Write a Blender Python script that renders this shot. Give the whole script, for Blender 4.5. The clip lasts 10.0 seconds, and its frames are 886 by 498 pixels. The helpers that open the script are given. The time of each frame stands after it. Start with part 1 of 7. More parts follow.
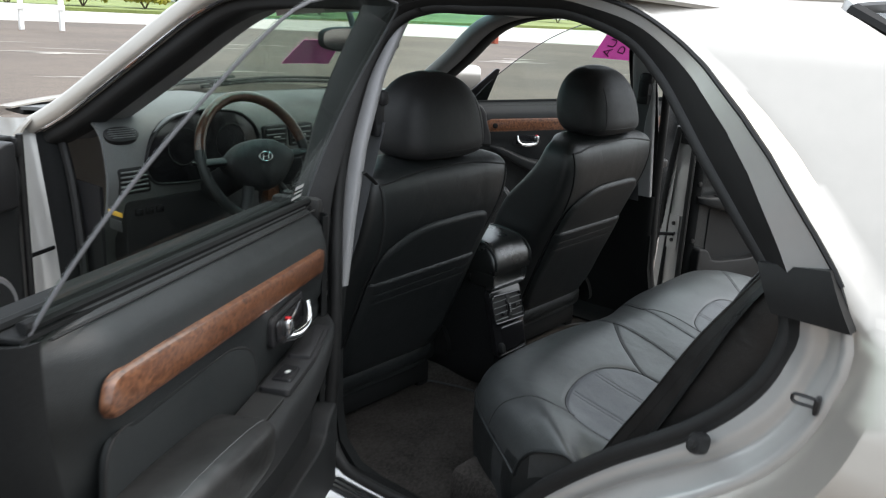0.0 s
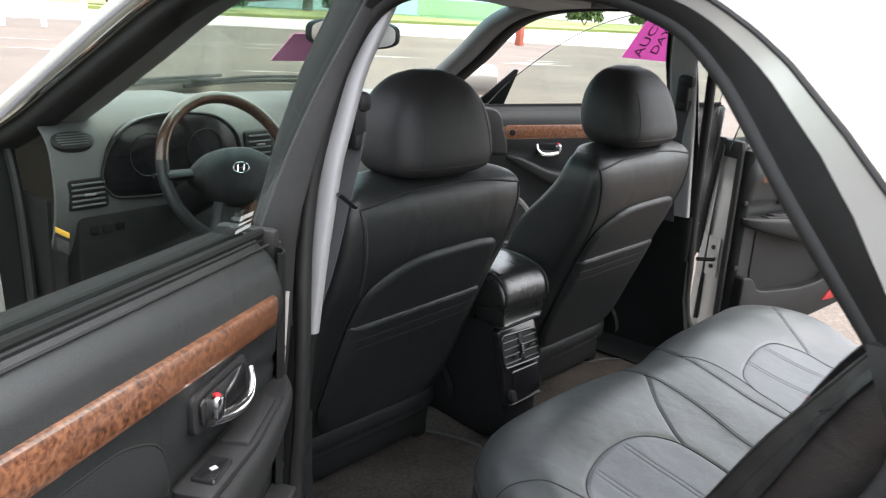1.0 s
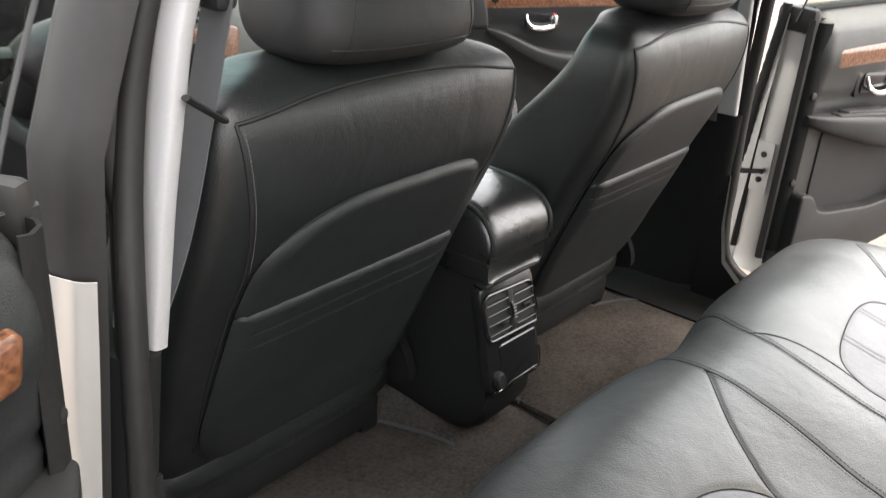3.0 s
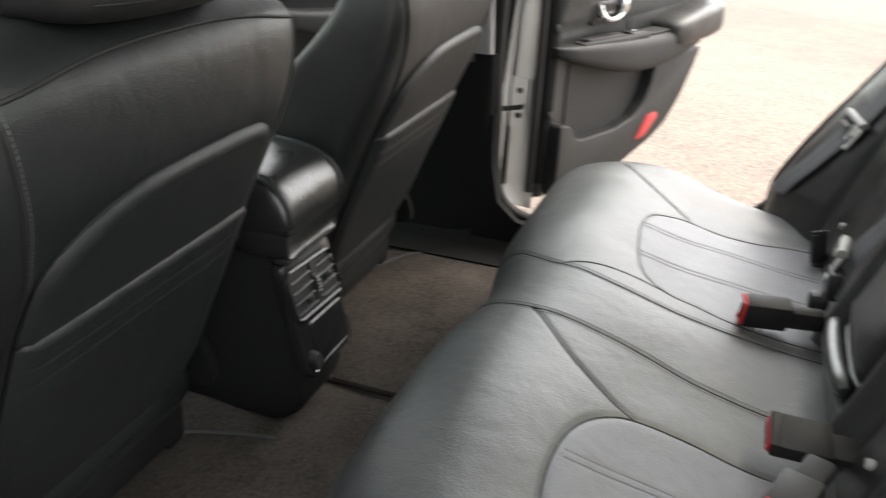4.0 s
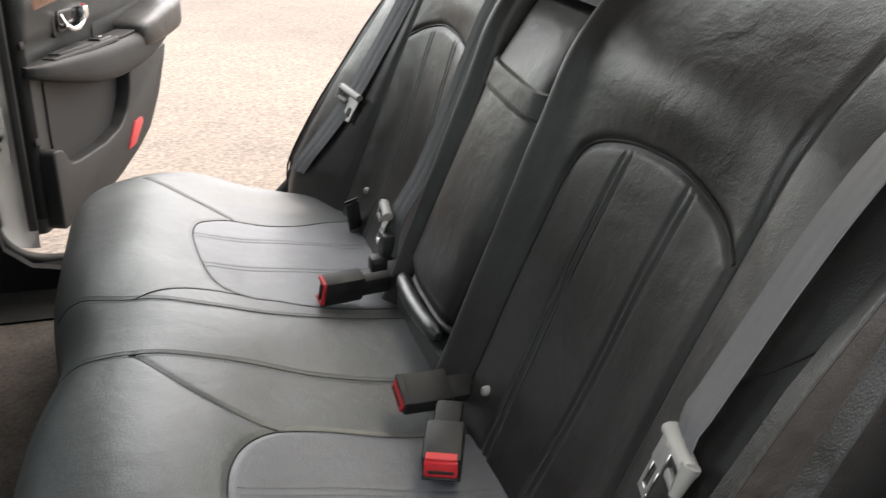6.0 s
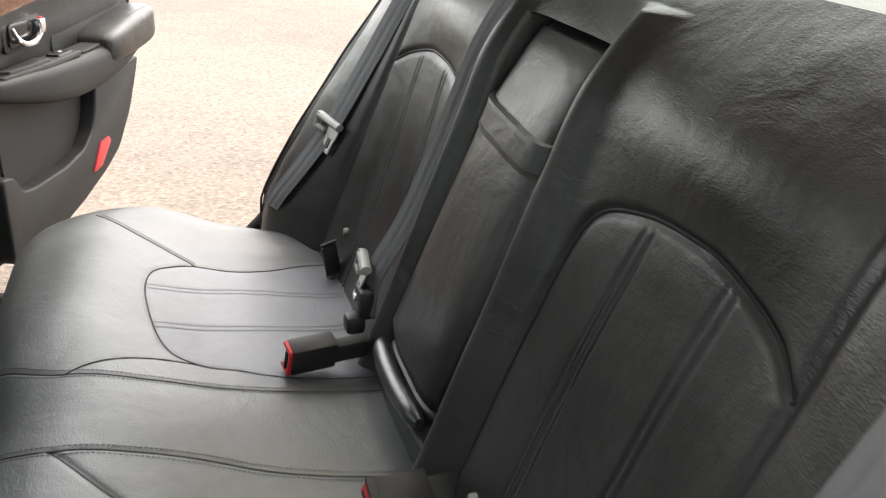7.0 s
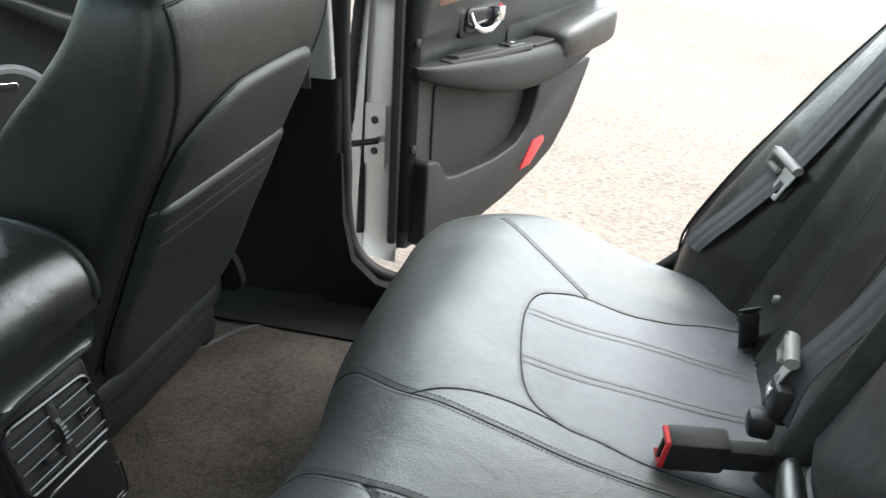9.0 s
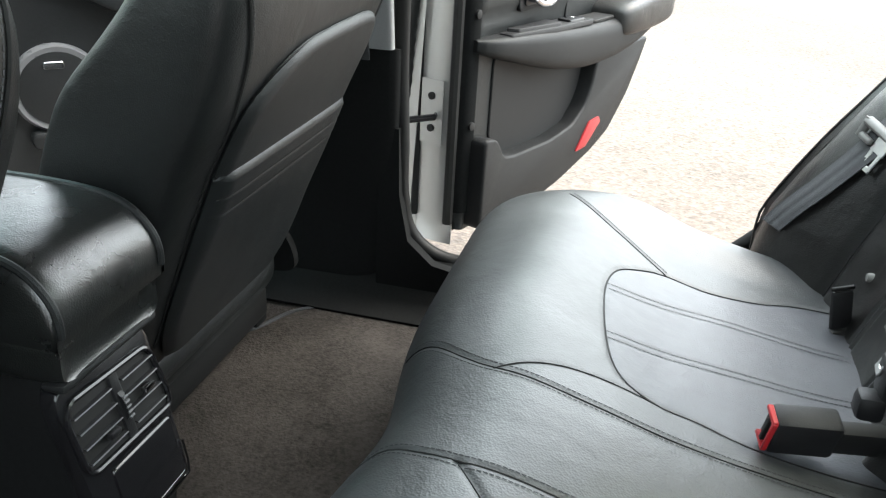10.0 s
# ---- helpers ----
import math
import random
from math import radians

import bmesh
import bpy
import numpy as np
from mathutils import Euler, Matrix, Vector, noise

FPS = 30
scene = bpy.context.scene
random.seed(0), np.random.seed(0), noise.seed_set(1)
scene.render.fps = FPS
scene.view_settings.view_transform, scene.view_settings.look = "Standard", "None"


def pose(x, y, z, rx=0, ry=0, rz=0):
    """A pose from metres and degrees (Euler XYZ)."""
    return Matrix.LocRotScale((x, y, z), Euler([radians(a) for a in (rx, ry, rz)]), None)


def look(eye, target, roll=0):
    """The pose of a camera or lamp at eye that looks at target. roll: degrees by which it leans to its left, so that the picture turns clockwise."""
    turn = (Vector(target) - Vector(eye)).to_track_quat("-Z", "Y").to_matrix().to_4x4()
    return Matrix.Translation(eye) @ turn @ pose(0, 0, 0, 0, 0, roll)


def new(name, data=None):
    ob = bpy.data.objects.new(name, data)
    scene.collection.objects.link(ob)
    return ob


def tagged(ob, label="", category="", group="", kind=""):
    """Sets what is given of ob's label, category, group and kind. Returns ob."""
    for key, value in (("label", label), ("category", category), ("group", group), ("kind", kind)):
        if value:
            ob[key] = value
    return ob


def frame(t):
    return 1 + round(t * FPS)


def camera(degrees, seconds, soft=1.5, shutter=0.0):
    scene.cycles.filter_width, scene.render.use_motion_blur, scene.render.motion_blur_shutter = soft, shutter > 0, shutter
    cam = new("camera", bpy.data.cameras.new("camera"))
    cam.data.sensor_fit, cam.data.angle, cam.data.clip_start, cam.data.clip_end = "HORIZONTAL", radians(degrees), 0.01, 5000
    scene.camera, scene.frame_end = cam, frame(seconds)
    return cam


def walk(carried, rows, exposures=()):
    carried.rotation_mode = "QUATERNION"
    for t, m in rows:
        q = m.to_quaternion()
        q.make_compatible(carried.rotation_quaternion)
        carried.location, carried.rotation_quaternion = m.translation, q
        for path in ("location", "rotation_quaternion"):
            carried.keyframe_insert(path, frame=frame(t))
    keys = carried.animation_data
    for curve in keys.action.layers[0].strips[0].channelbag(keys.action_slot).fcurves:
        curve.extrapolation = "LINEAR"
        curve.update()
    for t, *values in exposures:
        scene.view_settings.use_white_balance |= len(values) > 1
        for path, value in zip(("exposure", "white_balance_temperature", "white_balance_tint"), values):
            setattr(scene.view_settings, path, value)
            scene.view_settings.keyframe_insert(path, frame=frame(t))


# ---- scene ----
import itertools
from mathutils.bvhtree import BVHTree

# camera -------------------------------------------------------------
cam = camera(53.9, 10.0, soft=1.2, shutter=0.4)
PATH = [
    (0, (-1.956, -1.328, 1.357), (-0.457, -0.124, 0.805), 3.3),
    (0.5, (-1.758, -1.22, 1.361), (-0.264, -0.01, 0.806), 3.5),
    (1, (-1.641, -1.133, 1.325), (-0.176, 0.111, 0.774), 3.7),
    (1.5, (-1.502, -1.021, 1.279), (-0.054, 0.242, 0.725), 3.4),
    (2, (-1.317, -0.911, 1.24), (0.144, 0.33, 0.67), 3.4),
    (2.2, (-1.265, -0.882, 1.231), (0.194, 0.348, 0.633), 3.6),
    (3.3, (-1.088, -0.653, 1.191), (0.373, 0.399, 0.32), 3.6),
    (3.5, (-1.08, -0.618, 1.182), (0.447, 0.341, 0.318), 3.5),
    (4, (-1.094, -0.593, 1.153), (0.626, -0.004, 0.318), 2.8),
    (4.5, (-1.167, -0.565, 1.167), (0.643, -0.344, 0.347), 2.7),
    (5, (-1.165, -0.536, 1.17), (0.659, -0.562, 0.352), 2.3),
    (5.5, (-1.096, -0.499, 1.15), (0.697, -0.841, 0.332), 2.1),
    (6, (-1.066, -0.454, 1.167), (0.672, -1.014, 0.352), 2.1),
    (6.2, (-1.052, -0.458, 1.177), (0.677, -1.056, 0.369), 2.6),
    (7.3, (-0.811, -0.539, 1.168), (0.938, -1.049, 0.342), 3.1),
    (7.5, (-0.768, -0.537, 1.164), (1.011, -0.915, 0.331), 3.1),
    (8, (-0.714, -0.549, 1.169), (1.103, -0.534, 0.334), 3.3),
    (8.5, (-0.699, -0.569, 1.16), (1.099, -0.305, 0.324), 3.6),
    (9, (-0.668, -0.557, 1.122), (1.111, -0.189, 0.284), 3.7),
    (9.5, (-0.671, -0.515, 1.078), (1.098, -0.108, 0.238), 3.5),
    (10, (-0.644, -0.49, 1.06), (1.122, -0.069, 0.221), 3.3),
]
EXPOSURES = [(0.0, 0.9, 6500, 9), (0.5, 1.05, 6500, 9), (1.0, 1.85, 6750, 13), (1.5, 2.02, 6900, 15), (2.2, 2.02, 7100, 16), (3.4, 2.64, 7300, 14), (4.2, 2.0, 7250, 13), (6.0, 1.95, 7250, 14), (7.3, 2.1, 7350, 14), (8.2, 2.17, 6700, 8), (10.0, 2.28, 6620, 6)]
walk(cam, [(t, look(eye, target, roll)) for t, eye, target, roll in PATH], EXPOSURES)

# light: a bright, hazy sky with a soft high sun ----------------------
SUN_AZ, SUN_EL = 150.0, 58.0
world = bpy.data.worlds.new("hazy_sky")
scene.world = world
world.use_nodes = True
wn, wl = world.node_tree.nodes, world.node_tree.links
wn.clear()
w_out, w_bg, w_sky = wn.new("ShaderNodeOutputWorld"), wn.new("ShaderNodeBackground"), wn.new("ShaderNodeTexSky")
w_sky.sky_type, w_sky.sun_disc = "NISHITA", False
w_sky.sun_elevation, w_sky.sun_rotation = radians(SUN_EL), radians(SUN_AZ)
w_sky.air_density, w_sky.dust_density, w_sky.ozone_density = 1.4, 5.0, 1.0
w_mix = wn.new("ShaderNodeMixRGB")
w_mix.inputs[0].default_value = 0.7
w_mix.inputs[2].default_value = (8.9, 9.5, 10.2, 1)
wl.new(w_sky.outputs[0], w_mix.inputs[1])
# an overcast vault: brighter overhead than near the horizon
w_tc, w_sep, w_map, w_mul = (wn.new(k) for k in ("ShaderNodeTexCoord", "ShaderNodeSeparateXYZ", "ShaderNodeMapRange", "ShaderNodeMixRGB"))
w_map.inputs["From Min"].default_value, w_map.inputs["From Max"].default_value = -0.05, 0.9
w_map.inputs["To Min"].default_value, w_map.inputs["To Max"].default_value = 0.78, 1.55
w_mul.blend_type, w_mul.inputs[0].default_value = "MULTIPLY", 1.0
wl.new(w_tc.outputs["Generated"], w_sep.inputs[0])
wl.new(w_sep.outputs["Z"], w_map.inputs["Value"])
wl.new(w_mix.outputs[0], w_mul.inputs[1])
wl.new(w_map.outputs[0], w_mul.inputs[2])
# the haze is brighter round the sun's quarter and dimmer opposite
w_dot, w_glow, w_mul2 = wn.new("ShaderNodeVectorMath"), wn.new("ShaderNodeMapRange"), wn.new("ShaderNodeMixRGB")
w_dot.operation = "DOT_PRODUCT"
w_dot.inputs[1].default_value = (math.sin(radians(SUN_AZ - 50)), math.cos(radians(SUN_AZ - 50)), 0.0)
w_glow.inputs["From Min"].default_value, w_glow.inputs["From Max"].default_value = -1.0, 1.0
w_glow.inputs["To Min"].default_value, w_glow.inputs["To Max"].default_value = 0.70, 1.26
w_mul2.blend_type, w_mul2.inputs[0].default_value = "MULTIPLY", 1.0
wl.new(w_tc.outputs["Generated"], w_dot.inputs[0])
wl.new(w_dot.outputs["Value"], w_glow.inputs["Value"])
wl.new(w_mul.outputs[0], w_mul2.inputs[1])
wl.new(w_glow.outputs[0], w_mul2.inputs[2])
wl.new(w_mul2.outputs[0], w_bg.inputs[0])
w_bg.inputs[1].default_value = 0.15
wl.new(w_bg.outputs[0], w_out.inputs[0])
sun_data = bpy.data.lights.new("sun", "SUN")
sun_data.energy, sun_data.angle, sun_data.color = 0.42, radians(50), (1.0, 0.95, 0.88)
sun = new("sun", sun_data)
_az, _el = radians(SUN_AZ), radians(SUN_EL)
_dir = Vector((math.sin(_az) * math.cos(_el), math.cos(_az) * math.cos(_el), math.sin(_el)))
sun.matrix_world = look(_dir * 30, (0, 0, 0))


# materials ------------------------------------------------------------
def mat(name, base, rough=0.5, metal=0.0, var=0.15, big=3.0, fine=60.0, bump=0.0, bump_scale=400.0, coat=0.0,
        spec=0.5, rough_var=0.08, cells=False, second=None, warp=0.0):
    """A procedural surface: colour broken at two scales, rough patches and a fine relief."""
    m = bpy.data.materials.new(name)
    m.use_nodes = True
    n, l = m.node_tree.nodes, m.node_tree.links
    b = n["Principled BSDF"]
    tc = n.new("ShaderNodeTexCoord")
    n1, n2 = n.new("ShaderNodeTexNoise"), n.new("ShaderNodeTexNoise")
    n1.inputs["Scale"].default_value, n1.inputs["Detail"].default_value = big, 5.0
    n2.inputs["Scale"].default_value, n2.inputs["Detail"].default_value = fine, 3.0
    for q in (n1, n2):
        l.new(tc.outputs["Object"], q.inputs["Vector"])
    add = n.new("ShaderNodeMath")
    add.operation = "ADD"
    l.new(n1.outputs["Fac"], add.inputs[0])
    l.new(n2.outputs["Fac"], add.inputs[1])
    ramp = n.new("ShaderNodeMapRange")
    ramp.inputs["From Min"].default_value, ramp.inputs["From Max"].default_value = 0.6, 1.4
    l.new(add.outputs[0], ramp.inputs["Value"])
    mix = n.new("ShaderNodeMixRGB")
    lo = tuple(c * (1 - var) for c in base)
    hi = second if second else tuple(min(1.0, c * (1 + var)) for c in base)
    mix.inputs[1].default_value, mix.inputs[2].default_value = (*lo, 1), (*hi, 1)
    l.new(ramp.outputs[0], mix.inputs[0])
    l.new(mix.outputs[0], b.inputs["Base Color"])
    rr = n.new("ShaderNodeMapRange")
    rr.inputs["To Min"].default_value, rr.inputs["To Max"].default_value = max(0.02, rough - rough_var), min(1.0, rough + rough_var)
    l.new(n1.outputs["Fac"], rr.inputs["Value"])
    l.new(rr.outputs[0], b.inputs["Roughness"])
    b.inputs["Metallic"].default_value = metal
    b.inputs["Specular IOR Level"].default_value = spec
    b.inputs["Coat Weight"].default_value, b.inputs["Coat Roughness"].default_value = coat, 0.06
    if bump > 0:
        t = n.new("ShaderNodeTexVoronoi" if cells else "ShaderNodeTexNoise")
        t.inputs["Scale"].default_value = bump_scale
        l.new(tc.outputs["Object"], t.inputs["Vector"])
        bp = n.new("ShaderNodeBump")
        bp.inputs["Strength"].default_value, bp.inputs["Distance"].default_value = bump, 0.002
        l.new(t.outputs[0], bp.inputs["Height"])
        last = bp
        if warp > 0:
            wv = n.new("ShaderNodeTexNoise")
            wv.inputs["Scale"].default_value, wv.inputs["Detail"].default_value, wv.inputs["Distortion"].default_value = 14.0, 5.0, 0.3
            l.new(tc.outputs["Object"], wv.inputs["Vector"])
            b2 = n.new("ShaderNodeBump")
            b2.inputs["Strength"].default_value, b2.inputs["Distance"].default_value = warp, 0.01
            l.new(wv.outputs[0], b2.inputs["Height"])
            l.new(bp.outputs[0], b2.inputs["Normal"])
            last = b2
        l.new(last.outputs[0], b.inputs["Normal"])
    return m


def glass_mat(name, tint, gloss=0.035):
    """Thin automotive glass: lets tinted light through and mirrors at a grazing angle."""
    m = bpy.data.materials.new(name)
    m.use_nodes = True
    n, l = m.node_tree.nodes, m.node_tree.links
    n.clear()
    out, mx, tr, gl, fr = (n.new(k) for k in ("ShaderNodeOutputMaterial", "ShaderNodeMixShader", "ShaderNodeBsdfTransparent",
                                              "ShaderNodeBsdfGlossy", "ShaderNodeLayerWeight"))
    tr.inputs[0].default_value = (*tint, 1)
    gl.inputs["Roughness"].default_value = gloss
    fr.inputs["Blend"].default_value = 0.5
    pw, ma = n.new("ShaderNodeMath"), n.new("ShaderNodeMath")
    pw.operation, ma.operation = "POWER", "MULTIPLY_ADD"
    pw.inputs[1].default_value = 5.0
    ma.inputs[1].default_value, ma.inputs[2].default_value = 0.55, 0.022
    l.new(fr.outputs["Facing"], pw.inputs[0])
    l.new(pw.outputs[0], ma.inputs[0])
    l.new(ma.outputs[0], mx.inputs[0])
    l.new(tr.outputs[0], mx.inputs[1])
    l.new(gl.outputs[0], mx.inputs[2])
    l.new(mx.outputs[0], out.inputs[0])
    return m


def wood_mat(name, k):
    """Polished burl; k scales how light it is."""
    m = bpy.data.materials.new(name)
    m.use_nodes = True
    n, l = m.node_tree.nodes, m.node_tree.links
    b = n["Principled BSDF"]
    tc = n.new("ShaderNodeTexCoord")
    a, v, w = n.new("ShaderNodeTexNoise"), n.new("ShaderNodeTexVoronoi"), n.new("ShaderNodeTexNoise")
    a.inputs["Scale"].default_value, a.inputs["Detail"].default_value, a.inputs["Distortion"].default_value = 80.0, 8.0, 2.0
    v.inputs["Scale"].default_value = 130.0
    w.inputs["Scale"].default_value, w.inputs["Detail"].default_value = 190.0, 4.0
    for q in (a, v, w):
        l.new(tc.outputs["Object"], q.inputs["Vector"])
    s = n.new("ShaderNodeMath")
    s.operation = "MULTIPLY_ADD"
    s.inputs[1].default_value = 0.35
    l.new(v.outputs[0], s.inputs[0])
    l.new(a.outputs["Fac"], s.inputs[2])
    s2 = n.new("ShaderNodeMath")
    s2.operation = "MULTIPLY_ADD"
    s2.inputs[1].default_value = 0.3
    l.new(w.outputs["Fac"], s2.inputs[0])
    l.new(s.outputs[0], s2.inputs[2])
    r = n.new("ShaderNodeValToRGB")
    r.color_ramp.elements[0].position, r.color_ramp.elements[0].color = 0.52, (0.025 * k, 0.009 * k, 0.005 * k, 1)
    r.color_ramp.elements[1].position, r.color_ramp.elements[1].color = 1.0, (0.36 * k, 0.155 * k, 0.075 * k, 1)
    e = r.color_ramp.elements.new(0.72)
    e.color = (0.16 * k, 0.058 * k, 0.027 * k, 1)
    l.new(s2.outputs[0], r.inputs[0])
    l.new(r.outputs[0], b.inputs["Base Color"])
    b.inputs["Roughness"].default_value = 0.35
    b.inputs["Coat Weight"].default_value, b.inputs["Coat Roughness"].default_value = 0.6, 0.12
    return m


# one black leather: sky light painted into cushion and insert, seat back kept darker
BENCH = mat("sky_lit_worn_leather", (0.0280, 0.0310, 0.0320), 0.46, var=0.30, big=7, fine=60, bump=0.15, bump_scale=430, cells=True, warp=0.27, spec=0.86, rough_var=0.10)
INSERT = mat("sky_lit_insert_leather", (0.056, 0.059, 0.069), 0.49, var=0.2, big=6, fine=60, bump=0.15, bump_scale=430, cells=True, warp=0.24, spec=0.84, rough_var=0.10)
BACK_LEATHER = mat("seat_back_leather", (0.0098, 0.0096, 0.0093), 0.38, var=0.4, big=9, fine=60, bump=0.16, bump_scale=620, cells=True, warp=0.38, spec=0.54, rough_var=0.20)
HEAD_LEATHER = mat("matte_black_leather", (0.010, 0.010, 0.0105), 0.55, var=0.25, big=6, fine=90, bump=0.14, bump_scale=1000, cells=True, warp=0.14, spec=0.4)
MATTE = mat("matte_black_trim", (0.0075, 0.008, 0.0082), 0.85, var=0.3, big=9, fine=200, spec=0.15)
SLAT = mat("satin_grey_slat", (0.15, 0.15, 0.155), 0.30, var=0.1)
DASH = mat("dark_grey_dash_foam", (0.085, 0.089, 0.088), 0.55, var=0.12, big=7, fine=220, bump=0.3, bump_scale=900)
LEATHER = mat("black_leather", (0.0084, 0.0098, 0.0100), 0.43, var=0.3, big=7, fine=90, bump=0.14, bump_scale=560, cells=True, warp=0.28, spec=0.50, rough_var=0.14)
LID_LEATHER = mat("polished_black_leather", (0.011, 0.0122, 0.0118), 0.29, var=0.35, big=14, fine=90, bump=0.14, bump_scale=560, cells=True, warp=0.25, spec=0.85, rough_var=0.10)
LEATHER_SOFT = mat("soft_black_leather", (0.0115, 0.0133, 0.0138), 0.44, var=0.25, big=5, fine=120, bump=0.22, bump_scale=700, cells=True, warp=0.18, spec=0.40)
PLASTIC = mat("black_plastic", (0.011, 0.011, 0.012), 0.50, var=0.2, big=9, fine=200, bump=0.22, bump_scale=900, spec=0.36)
PLASTIC_GLOSS = mat("glossy_black_plastic", (0.010, 0.010, 0.011), 0.18, var=0.2, rough_var=0.05)
GREY_PLASTIC = mat("dark_grey_plastic", (0.0135, 0.0142, 0.0148), 0.52, var=0.2, big=7, fine=220, bump=0.25, bump_scale=1000, spec=0.24)
RUBBER = mat("black_rubber", (0.009, 0.009, 0.009), 0.6, var=0.25, big=10, fine=80, spec=0.35)
TRIM = mat("light_grey_trim", (0.34, 0.34, 0.35), 0.62, var=0.06, big=6, fine=300, bump=0.15, bump_scale=1200)
HEADLINER = mat("grey_headliner_cloth", (0.48, 0.48, 0.47), 0.95, var=0.08, fine=400, bump=0.2, bump_scale=1500)
CARPET = mat("brown_grey_carpet", (0.041, 0.0365, 0.0335), 0.98, var=0.6, big=9, fine=150, bump=1.0, bump_scale=240, spec=0.1)
BINDING = mat("carpet_binding", (0.030, 0.032, 0.036), 0.85, var=0.2, fine=400, bump=0.4, bump_scale=1400)
PAINT = mat("silver_paint", (0.43, 0.40, 0.36), 0.30, metal=0.55, var=0.03, big=2, fine=40, coat=0.7, rough_var=0.03)
JAMB = mat("silver_jamb_paint", (0.50, 0.495, 0.48), 0.26, metal=0.55, var=0.03, big=4, fine=30, coat=0.3, rough_var=0.02)
CHROME = mat("chrome", (0.82, 0.82, 0.83), 0.10, metal=1.0, var=0.03, rough_var=0.03)
STEEL = mat("worn_steel", (0.55, 0.55, 0.54), 0.30, metal=1.0, var=0.15, big=20)
WEBBING = mat("grey_seat_belt_webbing", (0.105, 0.105, 0.11), 0.75, var=0.12, fine=500, bump=0.5, bump_scale=1300)
WEBBING_DARK = mat("dark_seat_belt_webbing", (0.060, 0.062, 0.067), 0.7, var=0.15, fine=500, bump=0.5, bump_scale=1300)
TONGUE = mat("grey_buckle_plastic", (0.20, 0.197, 0.188), 0.5, var=0.08)
RED = mat("red_plastic", (0.45, 0.018, 0.024), 0.4, var=0.1)
REFLECTOR = mat("red_reflector", (0.30, 0.014, 0.018), 0.3, var=0.15, fine=700)
THREAD = mat("grey_thread", (0.075, 0.077, 0.08), 0.8, var=0.1)
PANEL_THREAD = mat("pale_grey_thread", (0.17, 0.17, 0.17), 0.8, var=0.1)
PINK = mat("pink_paper", (0.85, 0.09, 0.50), 0.7, var=0.05, big=6)
INK = mat("marker_ink", (0.10, 0.01, 0.06), 0.6, var=0.1)
YELLOW = mat("yellow_label", (0.75, 0.42, 0.05), 0.5, var=0.08)
DATA = mat("dark_data_label", (0.035, 0.035, 0.036), 0.5, var=0.2)
PAPER = mat("pale_label", (0.45, 0.46, 0.46), 0.6, var=0.08)
WHITE = mat("white_paint", (0.78, 0.78, 0.76), 0.55, var=0.06, big=4, fine=50, bump=0.1, bump_scale=60)
WOOD = wood_mat("burl_wood", 0.42)
WOOD_DARK = wood_mat("dark_burl_wood", 0.22)
PILLAR_GREY = mat("mid_grey_pillar_trim", (0.25, 0.25, 0.255), 0.62, var=0.06, big=6, fine=300, bump=0.15, bump_scale=1200)
PILLAR_TRIM = mat("grey_pillar_trim", (0.16, 0.16, 0.162), 0.6, var=0.06, big=6, fine=300, bump=0.15, bump_scale=1200)
GLASS = glass_mat("tinted_door_glass", (0.84, 0.88, 0.85))
CLEAR = glass_mat("windscreen_glass", (0.90, 0.94, 0.90))
BAND = glass_mat("windscreen_shade_band", (0.66, 0.86, 0.85))
CLUSTER = mat("instrument_cluster_black", (0.008, 0.008, 0.009), 0.15, var=0.2)
LENS = mat("bulb_glass", (0.7, 0.7, 0.65), 0.1, var=0.05)
TYRE = mat("tyre_rubber", (0.02, 0.02, 0.02), 0.8, var=0.2, bump=0.3, bump_scale=200)


# geometry helpers --------------------------------------------------------
def A(*rows):
    return np.array(rows, dtype=float)


def spline(pts, n, closed=False):
    """A smooth line through the points, in n even steps of its length."""
    p = np.asarray(pts, float)
    q = np.vstack([p[-1], p, p[0], p[1]]) if closed else np.vstack([2 * p[0] - p[1], p, 2 * p[-1] - p[-2]])
    out = []
    for i in range(1, len(q) - 2):
        for t in np.linspace(0, 1, 24, endpoint=False):
            a, b, c, d = q[i - 1:i + 3]
            out.append(0.5 * (2 * b + (c - a) * t + (2 * a - 5 * b + 4 * c - d) * t * t + (3 * b - a - 3 * c + d) * t ** 3))
    if not closed:
        out.append(q[-2])
    out = np.array(out)
    if closed:
        out = np.vstack([out, out[0]])
    s = np.concatenate([[0], np.cumsum(np.linalg.norm(np.diff(out, axis=0), axis=1))])
    w = np.linspace(0, s[-1], n + 1 if closed else n)
    res = np.stack([np.interp(w, s, out[:, k]) for k in range(out.shape[1])], 1)
    return res[:-1] if closed else res


def grid(P, cu=False, cv=False):
    n, m = P.shape[:2]
    f = []
    for i in range(n if cu else n - 1):
        for j in range(m if cv else m - 1):
            a, b = i * m + j, i * m + (j + 1) % m
            c, d = ((i + 1) % n) * m + (j + 1) % m, ((i + 1) % n) * m + j
            f.append((a, b, c, d))
    return P.reshape(-1, 3), f


def normals(P):
    du, dv = np.gradient(P, axis=0), np.gradient(P, axis=1)
    nn = np.cross(du, dv)
    return nn / np.maximum(np.linalg.norm(nn, axis=2, keepdims=True), 1e-9)


